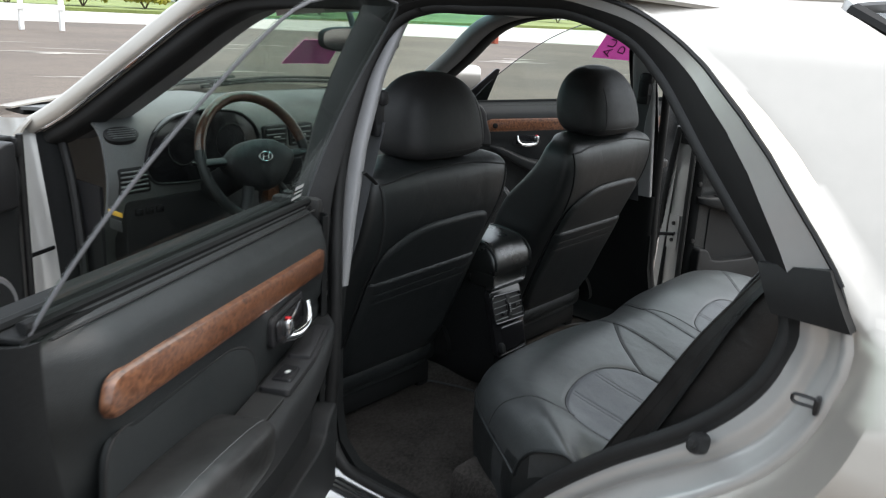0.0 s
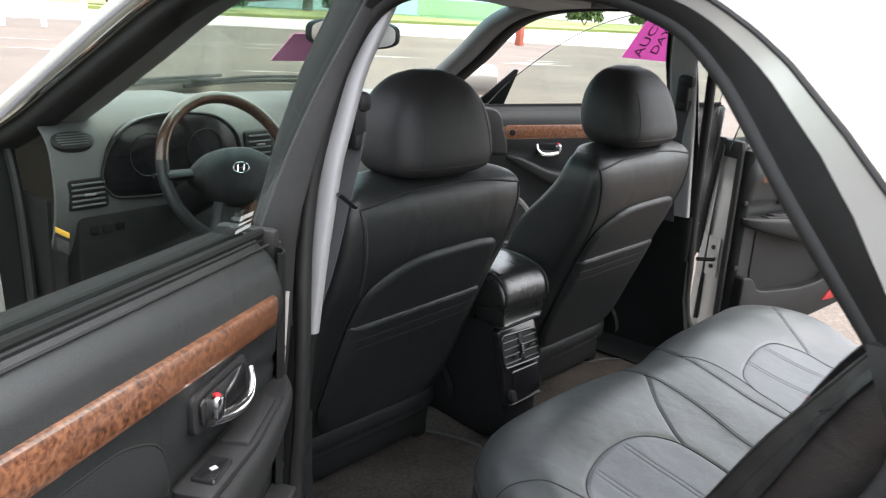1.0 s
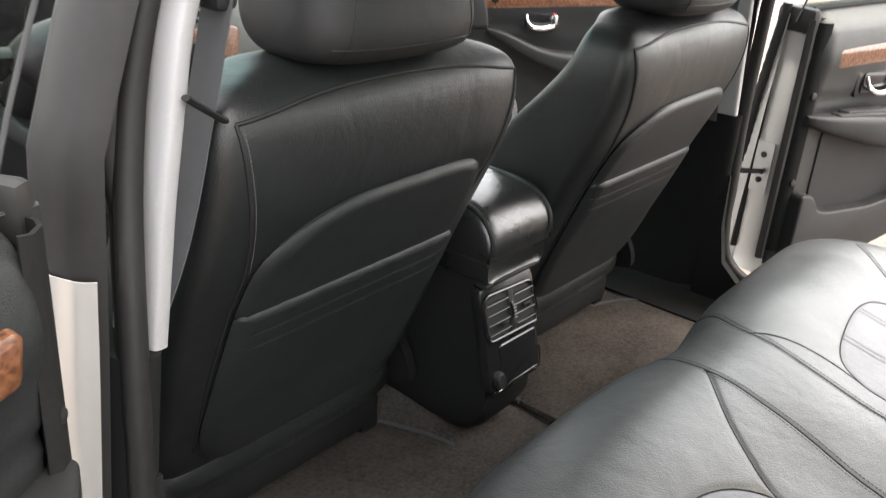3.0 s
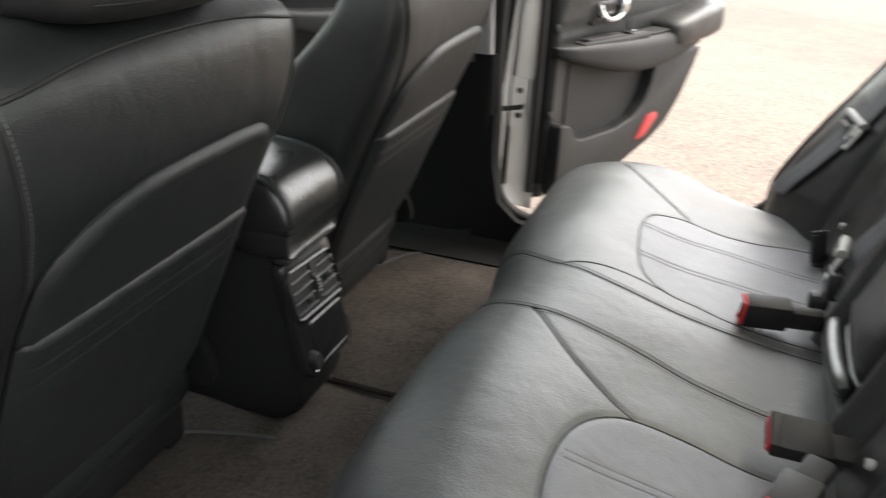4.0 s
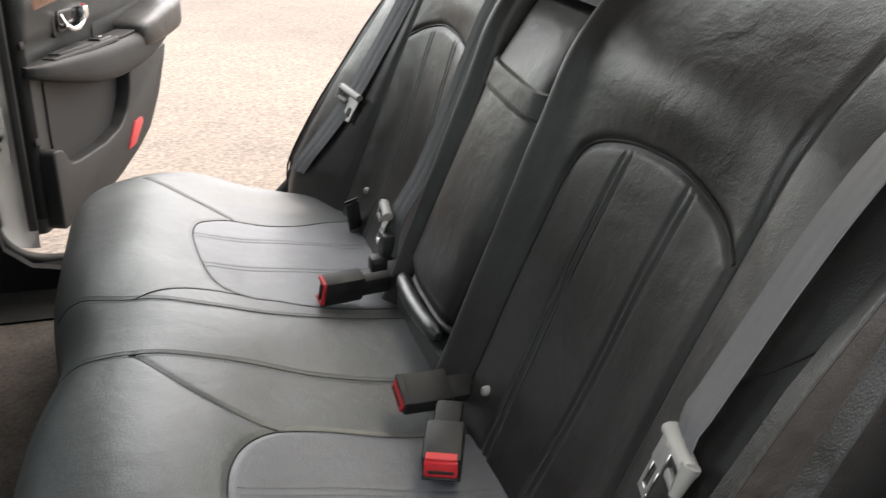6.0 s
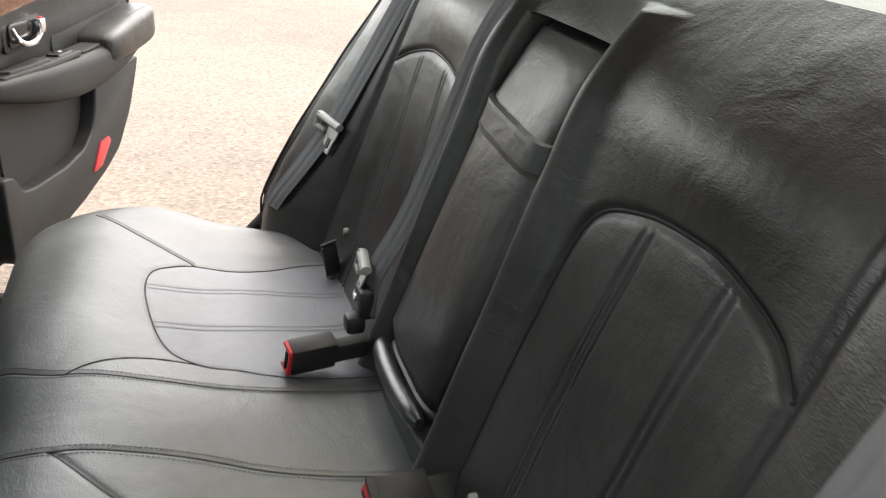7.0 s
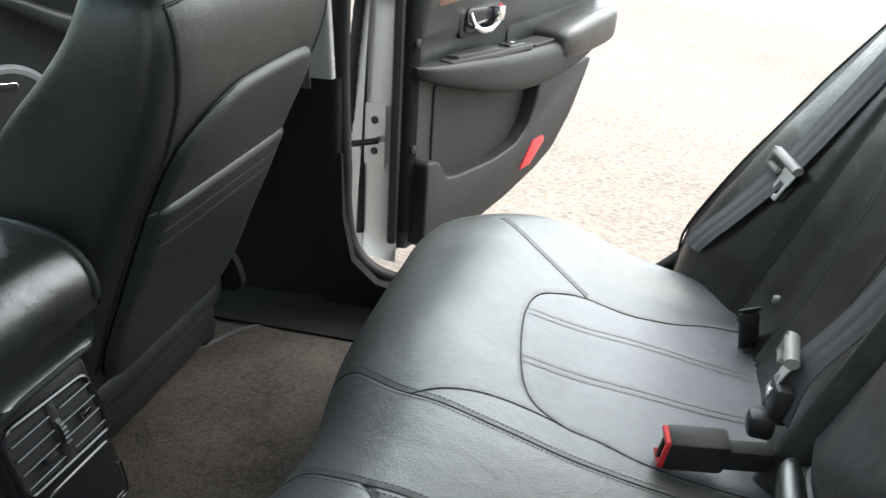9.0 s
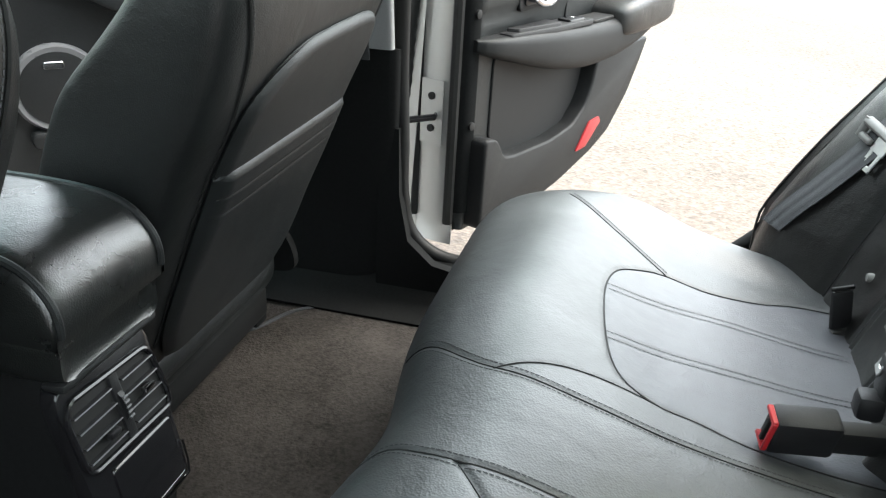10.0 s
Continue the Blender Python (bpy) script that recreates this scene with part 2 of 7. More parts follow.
def slab(P, t):
    """A sheet of thickness t behind the surface P, closed round its rim."""
    n, m = P.shape[:2]
    Q = P - normals(P) * t
    v1, f1 = grid(P)
    v2, f2 = grid(Q)
    k = n * m
    f = f1 + [tuple(reversed([i + k for i in q])) for q in f2]
    rim = [(0, j) for j in range(m)] + [(i, m - 1) for i in range(1, n)] + [(n - 1, j) for j in range(m - 2, -1, -1)] + [(i, 0) for i in range(n - 2, 0, -1)]
    idx = [i * m + j for i, j in rim]
    for a, b in zip(idx, idx[1:] + idx[:1]):
        f.append((b, a, a + k, b + k))
    return np.vstack([v1, v2]), f


def block(P, way):
    """A solid between the surface P and its copy moved by way."""
    n, m = P.shape[:2]
    Q = P + np.asarray(way, float)
    v1, f1 = grid(P)
    v2, f2 = grid(Q)
    k = n * m
    f = f1 + [tuple(reversed([i + k for i in q])) for q in f2]
    rim = [(0, j) for j in range(m)] + [(i, m - 1) for i in range(1, n)] + [(n - 1, j) for j in range(m - 2, -1, -1)] + [(i, 0) for i in range(n - 2, 0, -1)]
    idx = [i * m + j for i, j in rim]
    for a, b in zip(idx, idx[1:] + idx[:1]):
        f.append((b, a, a + k, b + k))
    return np.vstack([v1, v2]), f


def frames(p, closed=False):
    t = np.gradient(p, axis=0)
    if closed:
        t = np.roll(p, -1, 0) - np.roll(p, 1, 0)
    t /= np.maximum(np.linalg.norm(t, axis=1, keepdims=True), 1e-9)
    ref = np.array([0, 0, 1.0]) if abs(t[0][2]) < 0.9 else np.array([1.0, 0, 0])
    a = np.cross(t[0], ref)
    a /= np.linalg.norm(a)
    aa, bb = [], []
    for k in range(len(p)):
        a = a - t[k] * np.dot(a, t[k])
        a /= np.linalg.norm(a)
        aa.append(a)
        bb.append(np.cross(t[k], a))
    return t, np.array(aa), np.array(bb)


def tube(pts, r, n=8, closed=False, flat=1.0):
    p = np.asarray(pts, float)
    _, a, b = frames(p, closed)
    r = np.broadcast_to(np.asarray(r, float), (len(p),))
    ang = np.linspace(0, 2 * np.pi, n, endpoint=False)
    P = p[:, None] + r[:, None, None] * (np.cos(ang)[None, :, None] * a[:, None] + flat * np.sin(ang)[None, :, None] * b[:, None])
    v, f = grid(P, cu=closed, cv=True)
    if not closed:
        f = f + [tuple(range(n - 1, -1, -1)), tuple(range((len(p) - 1) * n, len(p) * n))]
    return v, f


def loft(secs, cap=True):
    P = np.array(secs, float)
    v, f = grid(P, cv=True)
    n, m = P.shape[:2]
    if cap:
        f = f + [tuple(range(m - 1, -1, -1)), tuple(range((n - 1) * m, n * m))]
    return v, f


def ring(hx, hy, e=0.5, n=40):
    """A rounded outline (superellipse) of half sizes hx, hy."""
    t = np.linspace(0, 2 * np.pi, n, endpoint=False)
    c, s = np.cos(t), np.sin(t)
    return np.stack([hx * np.sign(c) * np.abs(c) ** e, hy * np.sign(s) * np.abs(s) ** e], 1)


def join(*pieces):
    V, F, k = [], [], 0
    for v, f in pieces:
        V.append(np.asarray(v, float))
        F += [tuple(i + k for i in q) for q in f]
        k += len(v)
    return np.vstack(V), F


def from_bm(bm):
    bm.verts.index_update()
    r = np.array([v.co[:] for v in bm.verts]), [tuple(v.index for v in q.verts) for q in bm.faces]
    bm.free()
    return r


def rbox(centre, size, bevel=0.004, seg=2, m=None):
    """A box with rounded edges."""
    bm = bmesh.new()
    bmesh.ops.create_cube(bm, size=1.0)
    bmesh.ops.scale(bm, vec=size, verts=bm.verts)
    if bevel > 0:
        bmesh.ops.bevel(bm, geom=list(bm.edges), offset=min(bevel, min(size) * 0.45), segments=seg, profile=0.5, affect="EDGES")
    v, f = from_bm(bm)
    if m is not None:
        R3 = np.array(m)[:3, :3]
        v = v @ R3.T
    return v + np.array(centre), f


def prism(poly, d0, d1, bevel=0.003, seg=2, fn=None):
    """An outline (a, b) given depth from d0 to d1, its edges rounded; fn turns rows of (a, depth, b) into places."""
    bm = bmesh.new()
    lo = [bm.verts.new((a, d0, b)) for a, b in poly]
    hi = [bm.verts.new((a, d1, b)) for a, b in poly]
    bm.faces.new(lo)
    top = bm.faces.new(list(reversed(hi)))
    k = len(poly)
    for i in range(k):
        bm.faces.new((lo[i], hi[i], hi[(i + 1) % k], lo[(i + 1) % k]))
    bmesh.ops.recalc_face_normals(bm, faces=bm.faces)
    if bevel > 0:
        bmesh.ops.bevel(bm, geom=list(top.edges), offset=bevel, segments=seg, profile=0.5, affect="EDGES", clamp_overlap=True)
    v, f = from_bm(bm)
    return (fn(v) if fn else v), f


def rounded(poly, r, n=5):
    """The outline with its corners rounded."""
    p = np.asarray(poly, float)
    out = []
    for i in range(len(p)):
        a, b, c = p[i - 1], p[i], p[(i + 1) % len(p)]
        u, w = a - b, c - b
        lu, lw = np.linalg.norm(u), np.linalg.norm(w)
        k = min(r, lu * 0.45, lw * 0.45)
        s, e = b + u / lu * k, b + w / lw * k
        for t in np.linspace(0, 1, n):
            out.append((1 - t) ** 2 * s + 2 * t * (1 - t) * b + t * t * e)
    return np.array(out)


BASE = {}


def place(ob, at=(0, 0, 0)):
    BASE[ob.name] = np.array(at, float)
    return ob


def thing(name, label, category, at=(0, 0, 0), group="", kind=""):
    """A top-level thing: an Empty at its base."""
    ob = new(name)
    ob.location = at
    ob.empty_display_size = 0.05
    place(ob, at)
    return tagged(ob, label, category, group, kind)


def part(name, geo, material, parent=None, label="", sharp=40, smooth=True):
    """One mesh object, given in world places, under its parent."""
    v, f = geo
    at = BASE[parent.name] if parent is not None else np.zeros(3)
    me = bpy.data.meshes.new(name)
    me.from_pydata((np.asarray(v, float) - at).tolist(), [], f)
    bm = bmesh.new()
    bm.from_mesh(me)
    bmesh.ops.recalc_face_normals(bm, faces=bm.faces)
    bm.to_mesh(me)
    bm.free()
    me.materials.append(material)
    if smooth:
        me.shade_smooth()
        me.set_sharp_from_angle(angle=radians(sharp))
    ob = new(name, me)
    if parent is not None:
        ob.parent = parent
    BASE[ob.name] = at
    return tagged(ob, label)


def solo(name, geo, material, label, category, group="", kind="", sharp=40):
    return tagged(part(name, geo, material, None, "", sharp), label, category, group, kind)


def polydist(X, Y, line):
    """Distance of every (X, Y) from a line of points."""
    d = np.full(X.shape, 9.0)
    for (ax, ay), (bx, by) in zip(line[:-1], line[1:]):
        ux, uy = bx - ax, by - ay
        L = ux * ux + uy * uy + 1e-12
        t = np.clip(((X - ax) * ux + (Y - ay) * uy) / L, 0, 1)
        d = np.minimum(d, np.hypot(X - ax - t * ux, Y - ay - t * uy))
    return d


def inside(X, Y, poly):
    r = np.zeros(X.shape, bool)
    p = np.asarray(poly)
    for (ax, ay), (bx, by) in zip(p, np.roll(p, -1, 0)):
        cross = ((ay > Y) != (by > Y)) & (X < (bx - ax) * (Y - ay) / (by - ay + 1e-12) + ax)
        r ^= cross
    return r


def smoothstep(a, b, x):
    t = np.clip((x - a) / (b - a), 0, 1)
    return t * t * (3 - 2 * t)


def drape(geo, pts, way, lift=0.0):
    """The points thrown along way onto a surface, raised by lift."""
    v, f = geo
    tree = BVHTree.FromPolygons([tuple(q) for q in v], f)
    w = Vector(way).normalized()
    out = []
    for p in pts:
        h = tree.ray_cast(Vector(p) - w * 0.5, w)
        if h[0] is not None:
            out.append(np.array(h[0]) - np.array(w) * lift)
    return np.array(out)


def stitches(line, pitch=0.0055, length=0.0040, r=0.00065, up=(0, 0, 1)):
    """Short threads along a line."""
    p = np.asarray(line, float)
    s = np.concatenate([[0], np.cumsum(np.linalg.norm(np.diff(p, axis=0), axis=1))])
    V, F, k = [], [], 0
    u = np.array(up, float)
    for c in np.arange(pitch, s[-1] - pitch, pitch):
        a = np.array([np.interp(c - length / 2, s, p[:, i]) for i in range(3)])
        b = np.array([np.interp(c + length / 2, s, p[:, i]) for i in range(3)])
        d = (b - a) / max(np.linalg.norm(b - a), 1e-9)
        q = np.cross(d, u)
        q /= max(np.linalg.norm(q), 1e-9)
        for e in (a, b):
            V += [e + q * r, e + u * r, e - q * r]
        F += [(k, k + 1, k + 4, k + 3), (k + 1, k + 2, k + 5, k + 4), (k, k + 2, k + 1), (k + 3, k + 4, k + 5)]
        k += 6
    return np.array(V), F


# ground and distance ---------------------------------------------------------
def ground_mat():
    m = bpy.data.materials.new("worn_asphalt")
    m.use_nodes = True
    n, l = m.node_tree.nodes, m.node_tree.links
    b = n["Principled BSDF"]
    tc = n.new("ShaderNodeTexCoord")
    v, a, c, d = n.new("ShaderNodeTexVoronoi"), n.new("ShaderNodeTexNoise"), n.new("ShaderNodeTexNoise"), n.new("ShaderNodeTexNoise")
    v.inputs["Scale"].default_value = 75.0
    a.inputs["Scale"].default_value, a.inputs["Detail"].default_value = 0.35, 8.0
    c.inputs["Scale"].default_value, c.inputs["Detail"].default_value = 38.0, 6.0
    d.inputs["Scale"].default_value, d.inputs["Detail"].default_value = 4.0, 6.0
    for q in (v, a, c, d):
        l.new(tc.outputs["Object"], q.inputs["Vector"])
    r = n.new("ShaderNodeValToRGB")
    r.color_ramp.elements[0].position, r.color_ramp.elements[0].color = 0.15, (0.057, 0.045, 0.037, 1)
    r.color_ramp.elements[1].position, r.color_ramp.elements[1].color = 0.85, (0.152, 0.121, 0.097, 1)
    s = n.new("ShaderNodeMath")
    s.operation = "MULTIPLY_ADD"
    s.inputs[1].default_value = 0.55
    l.new(v.outputs["Color"], s.inputs[0])
    l.new(c.outputs["Fac"], s.inputs[2])
    s2 = n.new("ShaderNodeMath")
    s2.operation = "MULTIPLY_ADD"
    s2.inputs[1].default_value = 0.35
    l.new(d.outputs["Fac"], s2.inputs[0])
    l.new(s.outputs[0], s2.inputs[2])
    s3 = n.new("ShaderNodeMath")
    s3.operation = "SUBTRACT"
    s3.inputs[1].default_value = 0.45
    l.new(s2.outputs[0], s3.inputs[0])
    l.new(s3.outputs[0], r.inputs[0])
    mx = n.new("ShaderNodeMixRGB")
    mx.blend_type = "MULTIPLY"
    mx.inputs[0].default_value = 0.5
    rr = n.new("ShaderNodeValToRGB")
    rr.color_ramp.elements[0].position, rr.color_ramp.elements[0].color = 0.38, (0.62, 0.60, 0.58, 1)
    rr.color_ramp.elements[1].position, rr.color_ramp.elements[1].color = 0.62, (1.15, 1.12, 1.05, 1)
    l.new(a.outputs["Fac"], rr.inputs[0])
    l.new(r.outputs[0], mx.inputs[1])
    l.new(rr.outputs[0], mx.inputs[2])
    l.new(mx.outputs[0], b.inputs["Base Color"])
    b.inputs["Roughness"].default_value = 0.9
    bp = n.new("ShaderNodeBump")
    bp.inputs["Strength"].default_value, bp.inputs["Distance"].default_value = 0.6, 0.004
    l.new(v.outputs[0], bp.inputs["Height"])
    l.new(bp.outputs[0], b.inputs["Normal"])
    return m


ASPHALT = ground_mat()
GRASS = mat("lawn_grass", (0.17, 0.21, 0.060), 0.95, var=0.35, big=0.6, fine=12, bump=0.6, bump_scale=25)
CONCRETE = mat("pale_concrete", (0.44, 0.42, 0.38), 0.9, var=0.12, big=0.8, fine=20)
LEAF = mat("shrub_leaves", (0.045, 0.085, 0.020), 0.7, var=0.6, big=3, fine=30)
LEAF2 = mat("yellow_flowering_leaves", (0.26, 0.24, 0.03), 0.7, var=0.6, big=3, fine=30)
BARK = mat("tree_bark", (0.12, 0.085, 0.06), 0.9, var=0.4, big=5, fine=40, bump=0.6, bump_scale=40)
SIDING = mat("pale_house_siding", (0.62, 0.62, 0.60), 0.7, var=0.06)
ROOFING = mat("grey_roof_shingles", (0.10, 0.10, 0.10), 0.9, var=0.3, fine=8)
MULCH = mat("red_mulch", (0.20, 0.06, 0.03), 0.95, var=0.4)


def sheet(x0, x1, y0, y1, z, n=2):
    xs, ys = np.linspace(x0, x1, n), np.linspace(y0, y1, n)
    X, Y = np.meshgrid(xs, ys, indexing="ij")
    return grid(np.stack([X, Y, np.full_like(X, z)], 2))


solo("ground", sheet(-900, 900, -900, 900, 0.0), ASPHALT, "sun-bleached asphalt car park with worn pale streaks", "ground", kind="structure")


def strip(name, pts_lo, pts_hi, z, h, material, label):
    """A flat band of ground between two lines, a step h high."""
    lo, hi = spline(A(*pts_lo), 24), spline(A(*pts_hi), 24)
    P = []
    for (ax, ay), (bx, by) in zip(lo, hi):
        P.append([(ax, ay, z - h), (ax, ay, z), (bx, by, z)])
    return solo(name, grid(np.array(P)), material, label, name.split("_")[0], kind="structure")


# car ---------------------------------------------------------------------------
car = thing("car", "silver four-door saloon with all its doors open on the asphalt", "car", (0, 0, 0))

# rear door opening: y, z and x of its rubber seal on the left side
OPEN_PTS = A((-0.074, 0.60, 0.745), (-0.064, 0.76, 0.735), (-0.038, 0.92, 0.712), (-0.028, 1.05, 0.684), (-0.032, 1.20, 0.632), (-0.070, 1.300, 0.594), (-0.150, 1.338, 0.578), (-0.265, 1.343, 0.576), (-0.40, 1.347, 0.576), (-0.495, 1.343, 0.578),
             (-0.61, 1.311, 0.596), (-0.685, 1.262, 0.620), (-0.738, 1.214, 0.645), (-0.803, 1.150, 0.678), (-0.876, 1.079, 0.706), (-0.940, 1.014, 0.724), (-0.976, 0.965, 0.735), (-0.985, 0.915, 0.742), (-0.955, 0.835, 0.750),
             (-0.875, 0.745, 0.755), (-0.745, 0.645, 0.760), (-0.64, 0.55, 0.765), (-0.56, 0.46, 0.768), (-0.48, 0.395, 0.770), (-0.38, 0.372, 0.770), (-0.22, 0.366, 0.770), (-0.14, 0.375, 0.768), (-0.090, 0.42, 0.762), (-0.075, 0.50, 0.752))


OPEN_RIGHT = np.vstack([A((-0.075, 0.60, 0.745), (-0.072, 0.76, 0.735), (-0.085, 1.0, 0.70), (-0.115, 1.22, 0.625), (-0.135, 1.30, 0.595), (-0.185, 1.338, 0.578)), OPEN_PTS[7:]])
OPEN_RIGHT[:, 0] -= np.interp(OPEN_RIGHT[:, 1], [0.37, 0.395, 0.46, 0.55, 0.645, 0.745, 0.835], [0.0, 0.05, 0.08, 0.085, 0.065, 0.025, 0.0]) * (OPEN_RIGHT[:, 0] < -0.45)


def side_seal(s):
    c = spline(OPEN_PTS if s < 0 else OPEN_RIGHT, 220, True)
    return np.stack([s * c[:, 2], c[:, 0], c[:, 1]], 1)


def out_dir(s=-1):
    """Outward direction from the opening, in (y, z), at each step."""
    c = spline(OPEN_PTS if s < 0 else OPEN_RIGHT, 220, True)
    t = np.roll(c, -1, 0) - np.roll(c, 1, 0)
    d = np.stack([-t[:, 1], t[:, 0]], 1)
    d /= np.linalg.norm(d, axis=1, keepdims=True)
    m = c[:, :2].mean(0)
    if np.sum(d * (c[:, :2] - m)) < 0:
        d = -d
    return c, d


def ribbon(s, o0, x0, o1, x1, k0, k1, bow=0.0, steps=6):
    """A band along the opening from offset o0 to o1 (outwards in the side view) and from depth x0 to x1; each may vary along it."""
    c, d = out_dir(s)
    n = len(c)
    idx = np.arange(k0, k1 + 1) % n
    g = lambda a: a(c)[idx] if callable(a) else np.full(len(idx), a)
    a0, a1, b0, b1 = g(o0), g(o1), g(x0), g(x1)
    P = []
    for t in np.linspace(0, 1, steps):
        o, x = a0 + (a1 - a0) * t, b0 + (b1 - b0) * t + bow * math.sin(math.pi * t)
        P.append(np.stack([s * (c[idx, 2] + x), c[idx, 0] + d[idx, 0] * o, c[idx, 1] + d[idx, 1] * o], 1))
    return np.array(P)


def dark_w(c):
    return np.interp(c[:, 1], [0.36, 0.90, 0.97, 1.03, 1.10, 1.15, 1.22, 1.28, 1.335, 1.35], [0.016, 0.016, 0.032, 0.046, 0.062, 0.066, 0.058, 0.042, 0.024, 0.022]) * (c[:, 0] < -0.2) + 0.016 * (c[:, 0] >= -0.2)


def paint_w(c):
    return dark_w(c) + np.interp(c[:, 1], [0.36, 0.5, 0.80, 0.93, 1.03, 1.10, 1.15, 1.22, 1.28, 1.335, 1.35], [0.05, 0.06, 0.085, 0.080, 0.055, 0.042, 0.034, 0.028, 0.022, 0.018, 0.017])


def dark_x(c):
    return np.interp(c[:, 1], [0.36, 0.9, 1.0, 1.2, 1.35], [0.004, 0.006, 0.044, 0.042, 0.024])


def paint_x(c):
    return np.interp(c[:, 1], [0.36, 0.5, 0.8, 0.93, 1.0, 1.2, 1.34, 1.35], [0.055, 0.050, 0.050, 0.055, 0.058, 0.050, 0.034, 0.032])


C_, D_ = out_dir()
K_TOP = int(np.argmin(np.hypot(C_[:, 0] + 0.30, C_[:, 1] - 1.345)))
K_SILL = int(np.argmin(np.hypot(C_[:, 0] + 0.30, C_[:, 1] - 0.368)))
K_BELT = int(np.argmin(np.hypot(C_[:, 0] + 0.97, C_[:, 1] - 0.975)))
if K_SILL < K_TOP:
    K_SILL += len(C_)
if K_BELT < K_TOP:
    K_BELT += len(C_)


def window_edge(z):
    return -0.93 - (1.375 - z) / 0.36 * 0.81


def quarter(s):
    """The outer skin behind the door: pillar above, wing below."""
    c, d = out_dir(s)
    idx = np.arange(K_TOP, K_SILL + 1) % len(c)
    o, x = paint_w(c)[idx], paint_x(c)[idx]
    y0, z0, x0 = c[idx, 0] + d[idx, 0] * o, c[idx, 1] + d[idx, 1] * o, c[idx, 2] + x
    rows = []
    for t in np.concatenate([[0, 0.006, 0.02], np.linspace(0.05, 1, 26)]):
        yend = np.where(z0 > 1.02, window_edge(np.minimum(z0, 1.37)), -2.25)
        y = y0 + (np.minimum(yend, y0 - 0.02) - y0) * t
        z = z0
        side = np.interp(z, [0.2, 0.45, 0.62, 0.80, 0.90, 0.965, 1.0, 1.1, 1.2, 1.3, 1.345, 1.38], [0.86, 0.895, 0.905, 0.895, 0.872, 0.835, 0.805, 0.765, 0.720, 0.672, 0.640, 0.600])
        side = side - 0.10 * np.clip((-y - 1.2) / 1.1, 0, 1) ** 2 - 0.05 * np.clip((-y - 0.8) / 0.6, 0, 1) * (z > 0.99)
        k = smoothstep(0, 0.05, t) if np.isscalar(t) else t
        xx = x0 + (np.maximum(side, x0 - 0.05) - x0) * k
        rows.append(np.stack([s * xx, y, z], 1))
    return np.array(rows)


